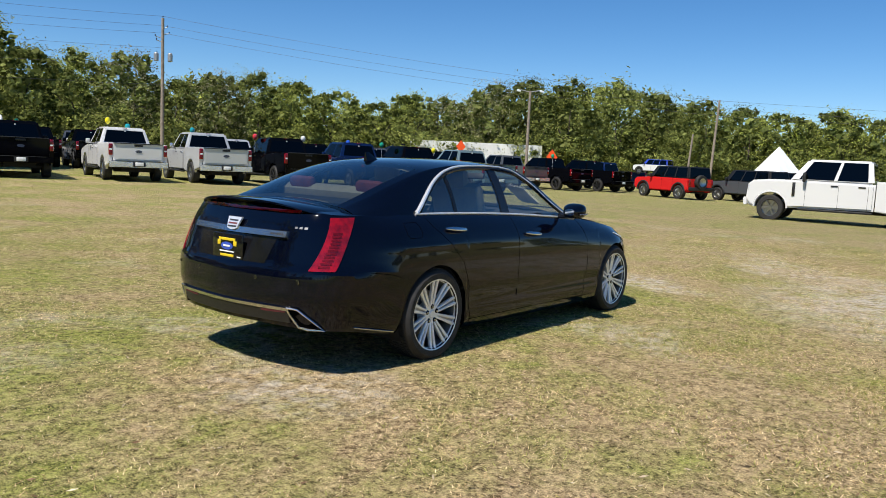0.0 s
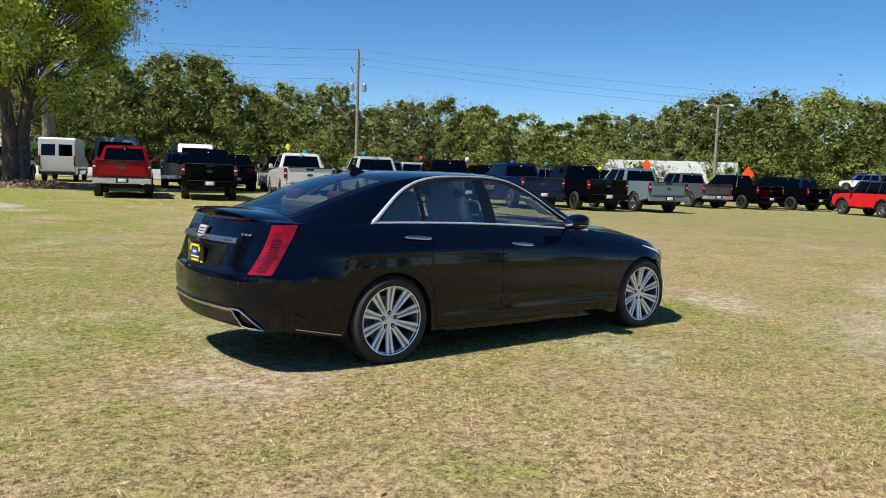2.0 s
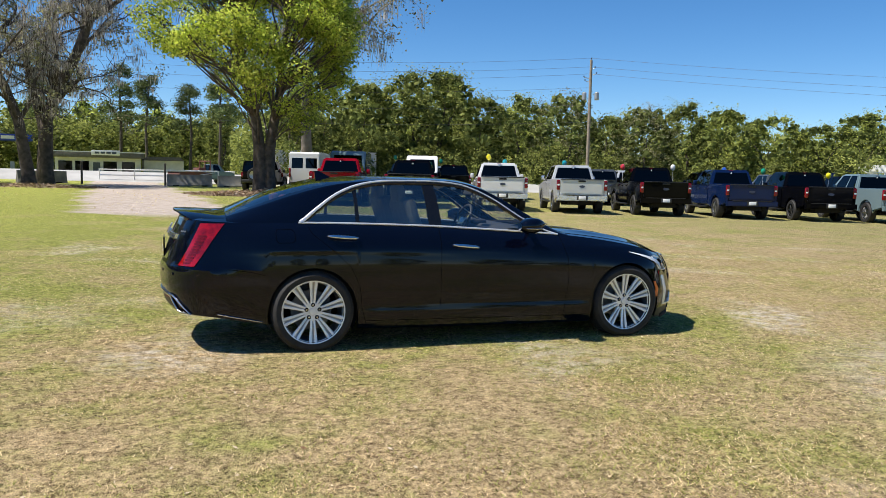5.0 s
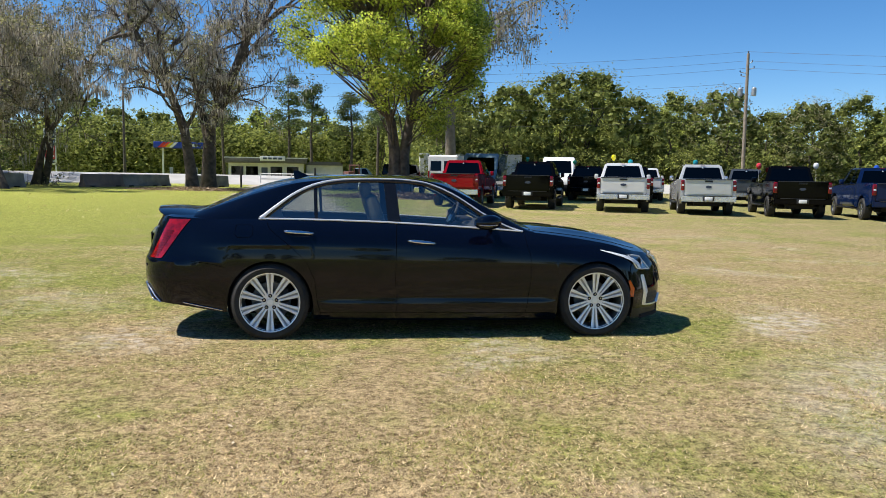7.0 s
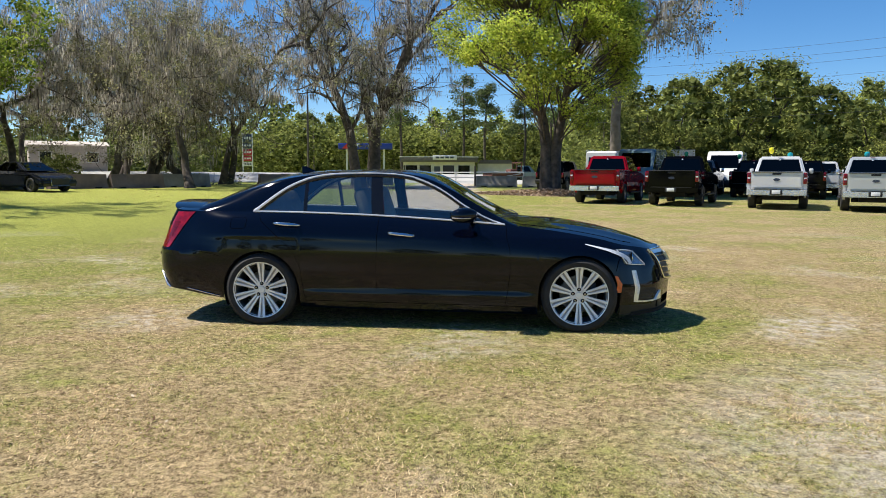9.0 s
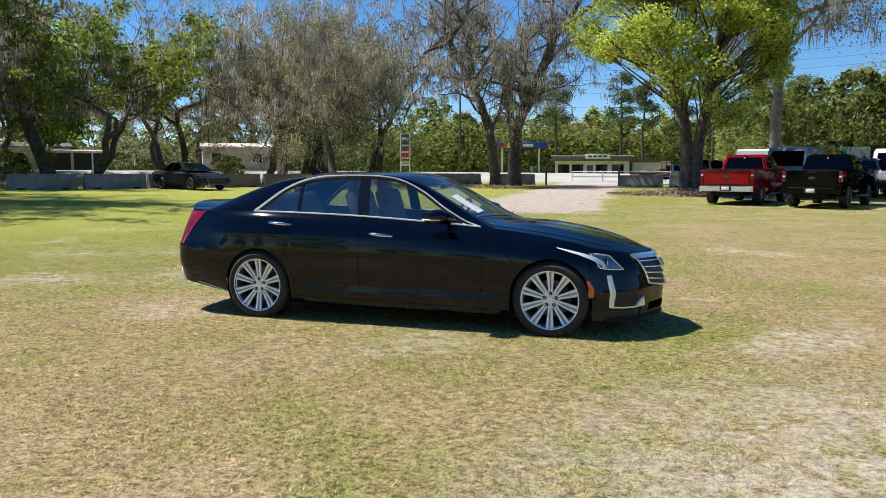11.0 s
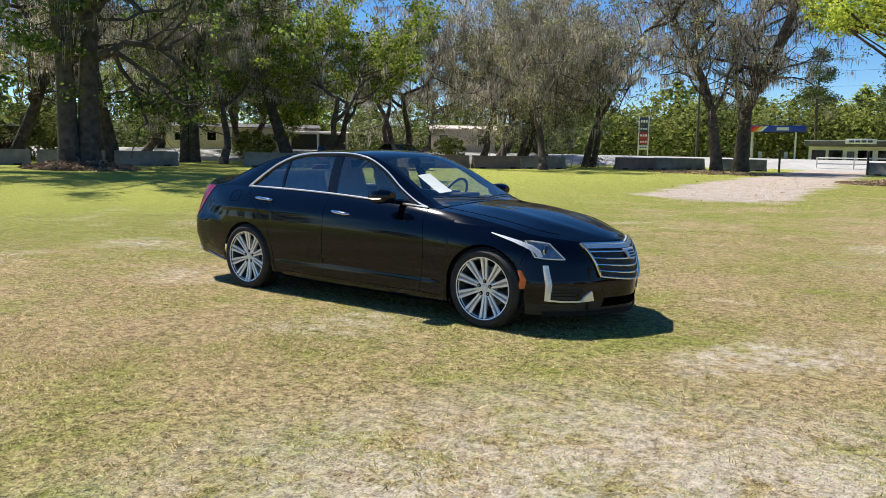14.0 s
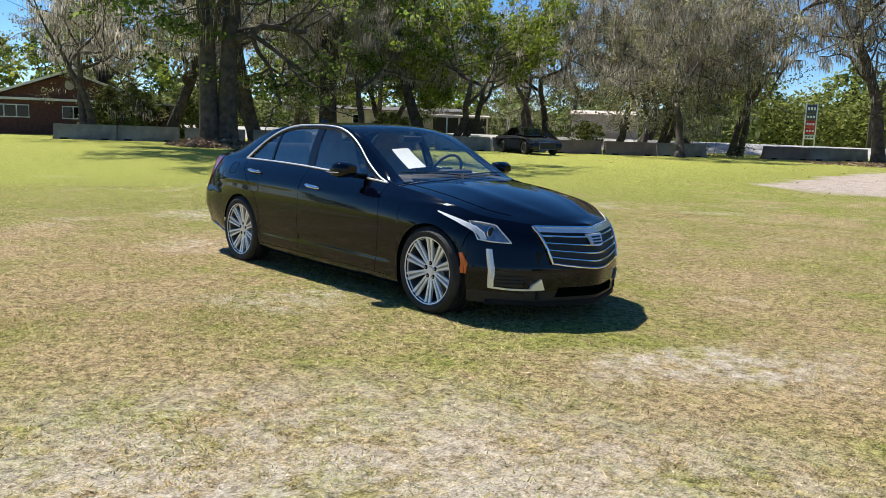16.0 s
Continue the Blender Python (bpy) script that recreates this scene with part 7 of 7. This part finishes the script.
def broad_oak():
    """The big oak in fresh leaf beside the red truck: two stems from one root, a domed crown of leafy clusters."""
    rnd = np.random.default_rng(41)
    t = thing("oak_tree", "tall oak in fresh yellow-green leaf with forked trunk", "tree", pose(2.15, 36.2, ground_z(2.15, 36.2)))
    out, ends = [], []
    left = [Vector(p) for p in ((-0.18, 0, -0.15), (-0.22, 0, 1.2), (-0.26, 0.03, 2.6), (-0.45, 0, 4.0), (-0.9, 0.1, 5.6), (-1.3, 0.1, 7.2), (-1.5, -0.1, 9.2))]
    right = [Vector(p) for p in ((0.22, 0, -0.15), (0.22, 0, 1.2), (0.28, -0.03, 2.4), (0.5, 0, 3.8), (0.8, 0.1, 5.4), (1.0, 0.2, 7.2), (1.3, 0.2, 9.4))]
    out += [(left, [0.38, 0.34, 0.31, 0.27, 0.22, 0.18, 0.12], 0), (right, [0.36, 0.33, 0.30, 0.26, 0.21, 0.17, 0.11], 0)]
    clusters = []
    for k in range(240):
        a, f = rnd.uniform(0, 2 * math.pi), rnd.uniform(0, 1)
        z = lerp(5.2, 14.2, f ** 0.85)
        reach = 6.1 * math.sin(math.pi * min(1.0, 0.20 + 0.72 * ((z - 4.4) / 10.2) ** 0.8)) ** 0.75
        d = reach * rnd.uniform(0.42, 1.0) ** 0.6
        p = Vector((d * math.cos(a), d * math.sin(a), z))
        p.x = min(p.x, 3.9)
        if (p.x > 2.4 and z < 6.0) or (p.x < -1.8 and z < 6.9):
            continue
        clusters.append((p, rnd.uniform(0.55, 1.25)))
    clusters += [(Vector(p), r) for p, r in (((1.7, -1.5, 3.7), 0.75), ((2.2, -1.0, 4.2), 0.8), ((1.0, -1.8, 4.5), 0.8), ((-5.6, -1.0, 8.0), 0.9), ((-4.6, -1.6, 7.4), 0.8), ((-0.9, -2.0, 4.9), 0.7), ((2.6, -1.6, 5.2), 1.0))]
    for c, r in clusters:
        stem = left if c.x < -0.3 else right
        i = max(2, min(range(len(stem)), key=lambda j: abs(stem[j].z - (c.z - 1.6 - 0.25 * math.hypot(c.x, c.y)))))
        p = stem[i]
        mid = p.lerp(c, 0.5) + Vector((rnd.normal(0, 0.25), rnd.normal(0, 0.25), rnd.uniform(-0.1, 0.5)))
        thick = 0.028 + 0.0055 * (c - p).length
        out.append(([p, p.lerp(mid, 0.5) + Vector((0, 0, 0.15)), mid, mid.lerp(c, 0.5), c], [thick, thick * 0.85, thick * 0.65, thick * 0.45, 0.015], 1))
        for k in range(4):
            e = c + Vector(rnd.normal(0, 0.6, 3)) * r
            out.append(([mid.lerp(c, 0.6), c.lerp(e, 0.5), e], [0.03, 0.02, 0.008], 3))
    branch_mesh("trunk", out, BARK, t, 1.45)
    cs, fs = [], []
    for c, r in clusters:
        m = int(440 * r ** 1.6)
        v = rnd.normal(size=(m, 3))
        v /= np.linalg.norm(v, axis=1)[:, None]
        cs.append(np.array(tuple(c)) + v * (r * rnd.uniform(0.25, 1.1, m) ** 0.6)[:, None] * (1, 1, 0.72))
        fs.append(v + np.array((0, 0, 0.3)))
    fast_mesh("crown", leaf_cards(rnd, np.concatenate(cs), 0.085, face=np.concatenate(fs), loose=0.45), 4, OAK_LEAF, t)
    return t


def dead_top():
    """A bare pale trunk with mossy boughs behind the oak."""
    rnd = np.random.default_rng(12)
    t = thing("bare_tree", "pale bare trunk with moss on its high boughs", "tree", pose(8.05, 58.8, ground_z(8.05, 58.8)) @ Matrix.Scale(1.36, 4))
    out, tips = [], []
    stem = [Vector(p) for p in ((0, 0, -0.1), (0.02, 0, 2.0), (-0.05, 0, 4.0), (0.05, 0, 6.0), (0.3, 0, 7.8), (0.9, 0.1, 9.6))]
    out.append((stem, [0.34, 0.31, 0.29, 0.26, 0.21, 0.14], 0))
    for i, way, length in ((3, (-0.7, 0, 0.8), 2.6), (4, (0.9, 0.1, 0.5), 3.6), (4, (-0.5, 0.3, 0.9), 3.0), (5, (1.0, -0.2, 0.35), 3.4), (5, (0.3, 0.2, 1.0), 3.2), (5, (0.9, 0.5, 0.7), 3.0)):
        limbs(rnd, stem[i], way, length, 0.13, 1, out, tips, 0.05, 0.8, (2, 3), 0.72)
    branch_mesh("trunk", out, PALE_BARK, t, 1.2)
    fast_mesh("moss", moss_strands(rnd, out, 800, 1.4), 4, MOSS, t)
    tp = np.array([tuple(p) for p in tips])
    c = tp[rnd.integers(0, len(tp), 6000)] + rnd.normal(0, 0.5, (6000, 3))
    fast_mesh("crown", leaf_cards(rnd, c, 0.09), 4, LIVE_LEAF, t)


def wood_tree(seed, label, height, width, leaf_mat, n=6000, low=0.1, size_of_leaf=0.13, lobes=54, core=True):
    """A woodland-edge tree: leaves massed on lobes round a dome, each lobe filled with leaves coloured dark for its
    inner shade.
    """
    rnd = np.random.default_rng(seed)
    t = thing("woodland_tree", label, "tree", None, "trees at the edge of the field")
    out, tips = [], []
    limbs(rnd, (0, 0, -0.2), (rnd.normal(0, 0.08), rnd.normal(0, 0.08), 1), height * 0.5, height * 0.022, 0, out, tips, 0.3, 0.6, (2, 3), 0.6)
    branch_mesh("trunk", [o for o in out if o[2] < 2], BARK, t)
    cs, fs, inner, clumps = [], [], [], 16
    golden = math.pi * (3 - math.sqrt(5))
    for k in range(lobes):
        f = low + (1 - low) * (k + 0.5) / lobes
        half = math.sqrt(max(0.02, 1 - ((f - 0.42) / 0.60) ** 2)) if f > 0.42 else lerp(0.86, 1.0, f / 0.42)
        a = k * golden + rnd.normal(0, 0.5)
        size = width * (0.16 + 0.26 * rnd.uniform(0, 1) ** 1.3)
        r = max(0.0, width * half * rnd.uniform(0.78, 1.1) - size * 0.7)
        c = np.array((r * math.cos(a), r * math.sin(a), min(height * f * 0.97, height - size * 0.7)))
        # clumps of leaf on the lobe's skin, a few loose sprays past it, large leaves within, darkened for shade
        v = rnd.normal(size=(clumps, 3))
        v /= np.linalg.norm(v, axis=1)[:, None]
        axes = np.array((rnd.uniform(0.85, 1.3), rnd.uniform(0.85, 1.3), rnd.uniform(0.7, 1.05)))
        ragged = np.array([noise.noise(Vector(u) * 1.7 + Vector((k * 3.7, seed, 0))) for u in v])
        centre = c + v * (size * (0.95 + 0.55 * ragged))[:, None] * axes
        m = max(3, int(n / lobes / clumps * (size / (width * 0.29)) ** 2))
        at = np.repeat(np.arange(clumps), m)
        off = rnd.normal(0, 1, (clumps * m, 3)) * (0.16 * size + 0.10) * np.array((1, 1, 0.6))
        cs.append(centre[at] + off)
        fs.append(v[at] * 0.8 + np.array((0, 0, 0.55)))
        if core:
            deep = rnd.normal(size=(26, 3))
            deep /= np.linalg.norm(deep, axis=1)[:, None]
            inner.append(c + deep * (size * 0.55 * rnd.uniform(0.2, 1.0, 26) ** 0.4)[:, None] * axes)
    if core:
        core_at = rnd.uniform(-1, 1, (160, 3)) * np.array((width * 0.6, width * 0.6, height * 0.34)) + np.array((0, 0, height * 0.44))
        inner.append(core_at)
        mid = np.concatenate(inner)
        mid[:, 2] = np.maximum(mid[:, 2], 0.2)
        tagged(fast_mesh("crown_inside", leaf_cards(rnd, mid, width * 0.075, narrow=0.7), 4, WOOD_SHADED, t), "inner fill leaves with the crown's shade in their dark colour", kind="stuff")
    c = np.concatenate(cs)
    c[:, 2] = np.maximum(c[:, 2], 0.05)
    fast_mesh("crown", leaf_cards(rnd, c, size_of_leaf, face=np.concatenate(fs), loose=0.42), 4, leaf_mat, t)
    return t


def pine(seed, height):
    rnd = np.random.default_rng(seed)
    t = thing("pine_tree", "tall thin pine with a sparse dark crown", "tree", None, "far pines")
    out = [([Vector((0, 0, -0.2)), Vector((rnd.normal(0, 0.3), rnd.normal(0, 0.3), height * 0.5)), Vector((rnd.normal(0, 0.4), 0, height))], [0.26, 0.2, 0.06], 0)]
    cs = []
    for k in range(30):
        f = rnd.uniform(0.5, 1.0)
        a = rnd.uniform(0, 6.28)
        r = 3.0 * (1.15 - f) * rnd.uniform(0.5, 1.2) + 0.4
        p = Vector((0, 0, height * f))
        e = p + Vector((math.cos(a) * r, math.sin(a) * r, 0.4))
        out.append(([p, p.lerp(e, 0.5), e], [0.06, 0.045, 0.02], 2))
        m = 150
        cs.append(np.array(tuple(e)) + rnd.normal(0, 0.55, (m, 3)) * (1, 1, 0.55))
    branch_mesh("trunk", out, BARK, t)
    fast_mesh("crown", leaf_cards(rnd, np.concatenate(cs), 0.22, 0, 0.3), 4, PINE_LEAF, t)
    return t


def scatter(kinds, spots):
    """Stands the first of each kind at its first spot, and copies of it at the others."""
    used = set()
    for k, x, y, turn, size in spots:
        m = pose(x, y, ground_z(x, y), 0, 0, turn)
        if k not in used:
            used.add(k)
            kinds[k].matrix_world = m @ Matrix.Diagonal((size, size, size, 1))
        else:
            ob = copy_thing(kinds[k], m)
            ob.matrix_basis = m @ Matrix.Diagonal((size, size, size, 1))


broad_oak()
dead_top()
oaks = {
    "a": mossy_oak(3, "spreading live oak hung with grey moss", 12.0, LIVE_LEAF, 8000, 2600, 1, 1.15, None, 0.07),
    "b": mossy_oak(8, "forked live oak with heavy curtains of moss", 12.5, LIVE_LEAF, 7000, 2600, 2, 1.15, None, 0.07),
    "c": mossy_oak(21, "live oak with fresh green leaf above grey moss", 12.0, BRIGHT_LEAF, 14000, 1200, 1, 0.95, None, 0.12),
    "d": mossy_oak(33, "tall thick-trunked live oak in dark green leaf", 15.0, SHADE_LEAF, 26000, 1200, 1, 0.9,
                   [([(-0.36, 0, -0.15), (-0.38, 0, 1.5), (-0.42, 0.1, 4), (-0.6, 0.1, 6.5), (-1.4, 0.2, 9.5), (-2.2, 0.3, 12.5)], 0.40), ([(0.36, 0.1, -0.15), (0.38, 0.1, 1.5), (0.42, 0, 4), (0.6, 0, 6.5), (1.3, -0.2, 9.5), (2.4, -0.2, 12.5)], 0.42)], 0.11),
    "e": mossy_oak(14, "live oak leaning one way with moss curtains", 13.0, LIVE_LEAF, 4200, 2600, 1, 1.05,
                   [([(0, 0, -0.15), (-0.1, 0, 1.5), (-0.45, 0, 3.6), (-1.15, 0.1, 5.6), (-2.2, 0.3, 7.6), (-3.4, 0.5, 9.6)], 0.34)]),
    "f": mossy_oak(17, "upright live oak with a broken stub and grey moss", 13.0, LIVE_LEAF, 4200, 2600, 1, 1.05,
                   [([(0, 0, -0.15), (0, 0, 1.6), (0.12, 0, 3.8), (0.8, -0.1, 5.6), (1.8, -0.2, 7.6), (2.6, 0, 9.8)], 0.44), ([(0.05, 0, 3.0), (-0.3, 0.1, 4.4), (-0.7, 0.2, 6.0), (-0.9, 0.2, 8.0)], 0.26), ([(0.95, -0.1, 5.7), (1.5, -0.2, 6.05), (2.1, -0.25, 6.25)], 0.10)]),
    "g": mossy_oak(27, "slim leaning oak with a dark trunk and thin moss", 11.0, LIVE_LEAF, 3500, 1500, 1, 0.95,
                   [([(0, 0, -0.15), (-0.5, 0.1, 1.4), (-1.3, 0.2, 3.2), (-1.9, 0.3, 5.0), (-2.2, 0.3, 7.0), (-2.2, 0.5, 9.0)], 0.36)]),
}
scatter(oaks, [
    ("e", -10.3, 43.3, 0, 1.0), ("f", -10.05, 47.6, 0, 1.05), ("a", -22.4, 44.6, 10, 1.12), ("b", -20.9, 47.6, 80, 1.12), ("b", -29.8, 48.4, 200, 1.06), ("a", -26.0, 40.5, 140, 1.0), ("a", -32.5, 42.6, 20, 1.12),
    ("g", -35.6, 31.4, 20, 1.15), ("b", -40.0, 48.6, 330, 1.2), ("c", -37.0, 36.0, 50, 1.0), ("c", -44.0, 36.0, 250, 1.1), ("d", -30.2, 13.4, 62, 1.15), ("g", -40.4, 21.3, 60, 1.2), ("b", -39.6, 10.4, 300, 0.95),
    ("a", -45.2, 26.2, 190, 1.1), ("c", -50.0, 38.5, 100, 1.2), ("a", -46.9, 60.0, 230, 1.29), ("b", -33.0, 54.0, 130, 1.23), ("d", -38.5, 25.5, 200, 0.82), ("c", -50.0, 31.0, 10, 1.2),
    ("a", -51.0, 0.5, 90, 1.12), ("d", -53.0, 16.0, 10, 0.9), ("a", -58.0, 46.0, 100, 1.3), ("g", -42.5, 16.2, 240, 1.0), ("a", -19.0, 37.0, 300, 1.0), ("g", -36.5, 19.0, 130, 1.0), ("a", -34.0, 24.5, 300, 0.95), ("c", -33.5, 32.0, 30, 1.0), ("b", -26.5, 46.5, 120, 1.15),
])

woods = {
    "a": wood_tree(51, "broad woodland tree in olive-green leaf", 10, 4.3, WOOD_LEAF, 6200, 0.03, 0.095),
    "b": wood_tree(52, "rounded woodland tree in light green leaf", 10, 4.5, WOOD_LIGHT, 6200, 0.03, 0.095),
    "c": wood_tree(53, "greyish half-bare woodland tree", 10, 4.0, WOOD_GREY, 6200, 0.05, 0.085, 58),
    "d": wood_tree(54, "tall dark woodland tree", 10, 4.0, WOOD_LEAF, 6200, 0.03, 0.095, 46),
    "e": wood_tree(55, "low tangled shrub thicket at the field's edge", 4.2, 3.2, WOOD_LEAF, 3200, 0.02, 0.10, 30),
    "f": wood_tree(56, "distant woodland tree in olive leaf", 10, 4.6, WOOD_LEAF, 1300, 0.05, 0.26, 24),
    "g": wood_tree(57, "distant woodland tree in light leaf", 10, 4.4, WOOD_LIGHT, 1300, 0.05, 0.26, 24),
}
TALL = curve((-15, 8.2), (8, 8.0), (16, 8.4), (18.5, 7.9), (21, 9.3), (24, 9.2), (28, 10.8), (32.4, 10.6), (37, 9.7), (39.5, 8.7), (42, 8.7), (45, 7.5), (48, 8.3), (52, 9.1), (57.4, 9.1), (61, 8.4), (63.4, 10.3), (65, 10.5), (67, 9.2), (68.2, 7.6), (69.6, 10.4), (71.7, 12.0), (74.5, 11.8), (77.8, 10.8), (82, 8.7), (100, 8.5))


def edge_of_woods():
    rnd = np.random.default_rng(77)
    spots = []
    az = -16.0
    while az < 84:
        d = 79 + rnd.uniform(-2, 3) - 5 * smooth(70, 80, az)
        a = radians(az)
        h = TALL(az) * rnd.uniform(0.93, 1.03)
        kind = rnd.choice(["a", "b", "b", "c", "a", "d"]) if az < 69 else rnd.choice(["a", "d", "a"])
        spots.append((str(kind), -1 + d * math.cos(a), -6 + d * math.sin(a), rnd.uniform(0, 360), h / 10))
        az += rnd.uniform(2.5, 3.2)
    az = -17.0
    while az < 85:
        d = 90 + rnd.uniform(-3, 6)
        a = radians(az)
        spots.append((str(rnd.choice(["f", "g"])), -1 + d * math.cos(a), -6 + d * math.sin(a), rnd.uniform(0, 360), TALL(az) * rnd.uniform(0.95, 1.1) / 10))
        az += rnd.uniform(4.2, 5.6)
    az = -16.0
    while az < 80:
        d = 76.5 + rnd.uniform(-1, 2)
        a = radians(az)
        spots.append(("e", -1 + d * math.cos(a), -6 + d * math.sin(a), rnd.uniform(0, 360), rnd.uniform(0.7, 1.15)))
        az += rnd.uniform(3.4, 4.6)
    # beyond the road and behind the mobile homes
    for x, y, k, s in ((-2, 132, "b", 1.0), (-9, 136, "a", 1.1), (-17, 146, "b", 1.2), (-25, 142, "a", 1.25), (-34, 141, "b", 1.2), (-40, 134, "a", 1.2), (-52, 106, "a", 1.1), (-54, 98, "a", 1.2), (-60, 86, "f", 0.8), (-68, 76, "f", 0.7),
                       (-72, 64, "f", 0.6), (-74, 50, "g", 0.5), (-76, 38, "f", 0.55), (-78, 24, "f", 0.6), (-76, 10, "f", 0.7), (-74, -4, "g", 0.8), (5, 128, "a", 1.05), (12, 122, "b", 1.1), (18, 114, "a", 1.0), (-64, 46, "e", 1.1), (-66, 30, "e", 1.2), (-62, 58, "e", 1.1), (-43.5, 14.0, "e", 0.75), (-44.6, 19.0, "e", 0.7), (-33, 46.5, "e", 0.5), (-41, 33, "e", 0.55)):
        spots.append((k, x, y, (x * 37 + y * 11) % 360, s))
    for k in range(26):
        a = radians(188 + 6.6 * k + rnd.uniform(-1.5, 1.5))
        d = 105 + rnd.uniform(-6, 12)
        spots.append((str(rnd.choice(["f", "g"])), d * math.cos(a), -6 + d * math.sin(a), rnd.uniform(0, 360), rnd.uniform(0.7, 1.15)))
    for k in range(26):
        a = radians(82 + 4.6 * k + rnd.uniform(-1, 1))
        d = 148 + rnd.uniform(-6, 10) - 40 * smooth(130, 170, 82 + 4.6 * k)
        spots.append((str(rnd.choice(["f", "g"])), d * math.cos(a), d * math.sin(a), rnd.uniform(0, 360), rnd.uniform(1.2, 1.6)))
    scatter(woods, spots)
    pines = {"p": pine(61, 15.0), "q": pine(62, 16.5)}
    scatter(pines, [("p", -6, 118, 0, 0.95), ("q", -10, 124, 50, 1.0), ("p", 0, 120, 100, 0.9), ("q", 4, 112, 200, 0.95), ("p", 9, 106, 250, 0.9), ("q", -20, 122, 10, 1.0), ("p", 14, 103, 30, 0.85)])


edge_of_woods()


def deep_woods(label, count, az0, az1, d0, d1, top, size, material, seed):
    """The closed mass of leaf behind the first trees: crowns of uneven height, run together."""
    rnd = np.random.default_rng(seed)
    a, d = rnd.uniform(az0, az1, count), rnd.uniform(d0, d1, count)
    x, y = -1 + d * np.cos(np.radians(a)), -6 + d * np.sin(np.radians(a))
    crown = np.array([0.80 + 0.34 * noise.noise((u * 0.16, v * 0.16, seed)) + 0.16 * noise.noise((u * 0.5, v * 0.5, seed)) for u, v in zip(x, y)])
    f = 1 - rnd.uniform(0, 1, count) ** 1.6
    z = np.array([ground_z(u, v) for u, v in zip(x, y)]) + f * crown * np.array([top(k) for k in a])
    z += 0.25 * np.array([noise.noise((u * 0.9, v * 0.9, w * 0.9)) for u, v, w in zip(x, y, z)])
    face = np.stack([-0.5 * np.cos(np.radians(a)), -0.5 * np.sin(np.radians(a)), 0.2 + f], 1)
    tagged(fast_mesh("far_woods", leaf_cards(rnd, np.stack([x, y, z], 1), size, face=face), 4, material), label, "woods", kind="stuff")
    # an added solid sheet closes the gaps; its dark colour stands for interior shade
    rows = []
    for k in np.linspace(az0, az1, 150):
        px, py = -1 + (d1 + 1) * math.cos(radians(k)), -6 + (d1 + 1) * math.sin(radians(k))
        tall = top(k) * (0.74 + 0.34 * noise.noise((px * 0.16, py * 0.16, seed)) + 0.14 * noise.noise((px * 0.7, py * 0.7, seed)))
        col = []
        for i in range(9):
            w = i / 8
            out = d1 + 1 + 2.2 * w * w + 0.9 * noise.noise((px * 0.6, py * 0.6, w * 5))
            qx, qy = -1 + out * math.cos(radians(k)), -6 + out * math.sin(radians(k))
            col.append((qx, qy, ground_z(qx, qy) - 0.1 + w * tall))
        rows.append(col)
    tagged(Geo().grid(rows).make("woods_interior", WOODS_SHADE, angle=180), "added dark green backing sheet, coloured as the shade inside the woods", "woods", kind="stuff")


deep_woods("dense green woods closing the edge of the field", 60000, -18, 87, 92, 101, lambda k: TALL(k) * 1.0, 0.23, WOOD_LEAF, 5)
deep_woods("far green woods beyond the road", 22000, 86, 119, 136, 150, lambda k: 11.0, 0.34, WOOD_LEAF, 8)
# both belts take the darkened leaf in place of the shade beneath the oaks
deep_woods("dark woods behind the mossy oaks", 22000, 112, 186, 93, 102, lambda k: 4.8, 0.36, WOOD_SHADED, 6)
deep_woods("dark undergrowth behind the mossy oaks", 14000, 114, 182, 86, 91, lambda k: 3.6, 0.24, WOOD_SHADED, 7)


def litter(label, x, y, reach, count, material, size, height):
    rnd = np.random.default_rng(int(abs(x * 31 + y * 7)))
    r, a = reach * np.sqrt(rnd.uniform(0, 1, count)), rnd.uniform(0, 6.28, count)
    px, py = x + r * np.cos(a), y + r * np.sin(a) * 0.7
    z = np.array([ground_z(u, v) for u, v in zip(px, py)]) + rnd.uniform(0, 1, count) * height * (1 - r / reach)
    c = np.stack([px, py, z + 0.02], 1)
    tagged(fast_mesh("leaf_litter", leaf_cards(rnd, c, size, 0, 0.3, face=np.tile((0.0, 0.0, 1.0), (count, 1)), loose=0.3 + height), 4, material), label, "litter", kind="stuff")


LITTER = leafy("dead_litter", (0.14, 0.085, 0.05), (0.30, 0.21, 0.14), (0.46, 0.36, 0.27), 0.1, 0.9)
litter("pile of brown leaves round the oak's roots", 2.1, 34.6, 4.2, 5000, LITTER, 0.10, 0.35)
litter("heap of grey-brown branches and leaves at the oak", -30.2, 13.4, 3.2, 3500, LITTER, 0.16, 0.6)
litter("brown leaves below the forked mossy oak", -10.0, 41.6, 4.0, 3000, LITTER, 0.09, 0.2)
PALE_LEAF = leafy("pale_fallen_leaf", (0.42, 0.30, 0.12), (0.62, 0.50, 0.22), (0.80, 0.70, 0.38), 0.2, 0.8)
litter("pale yellow leaves strewn thinly over the lawn", -7.0, 27.0, 17.0, 2600, PALE_LEAF, 0.05, 0.0)
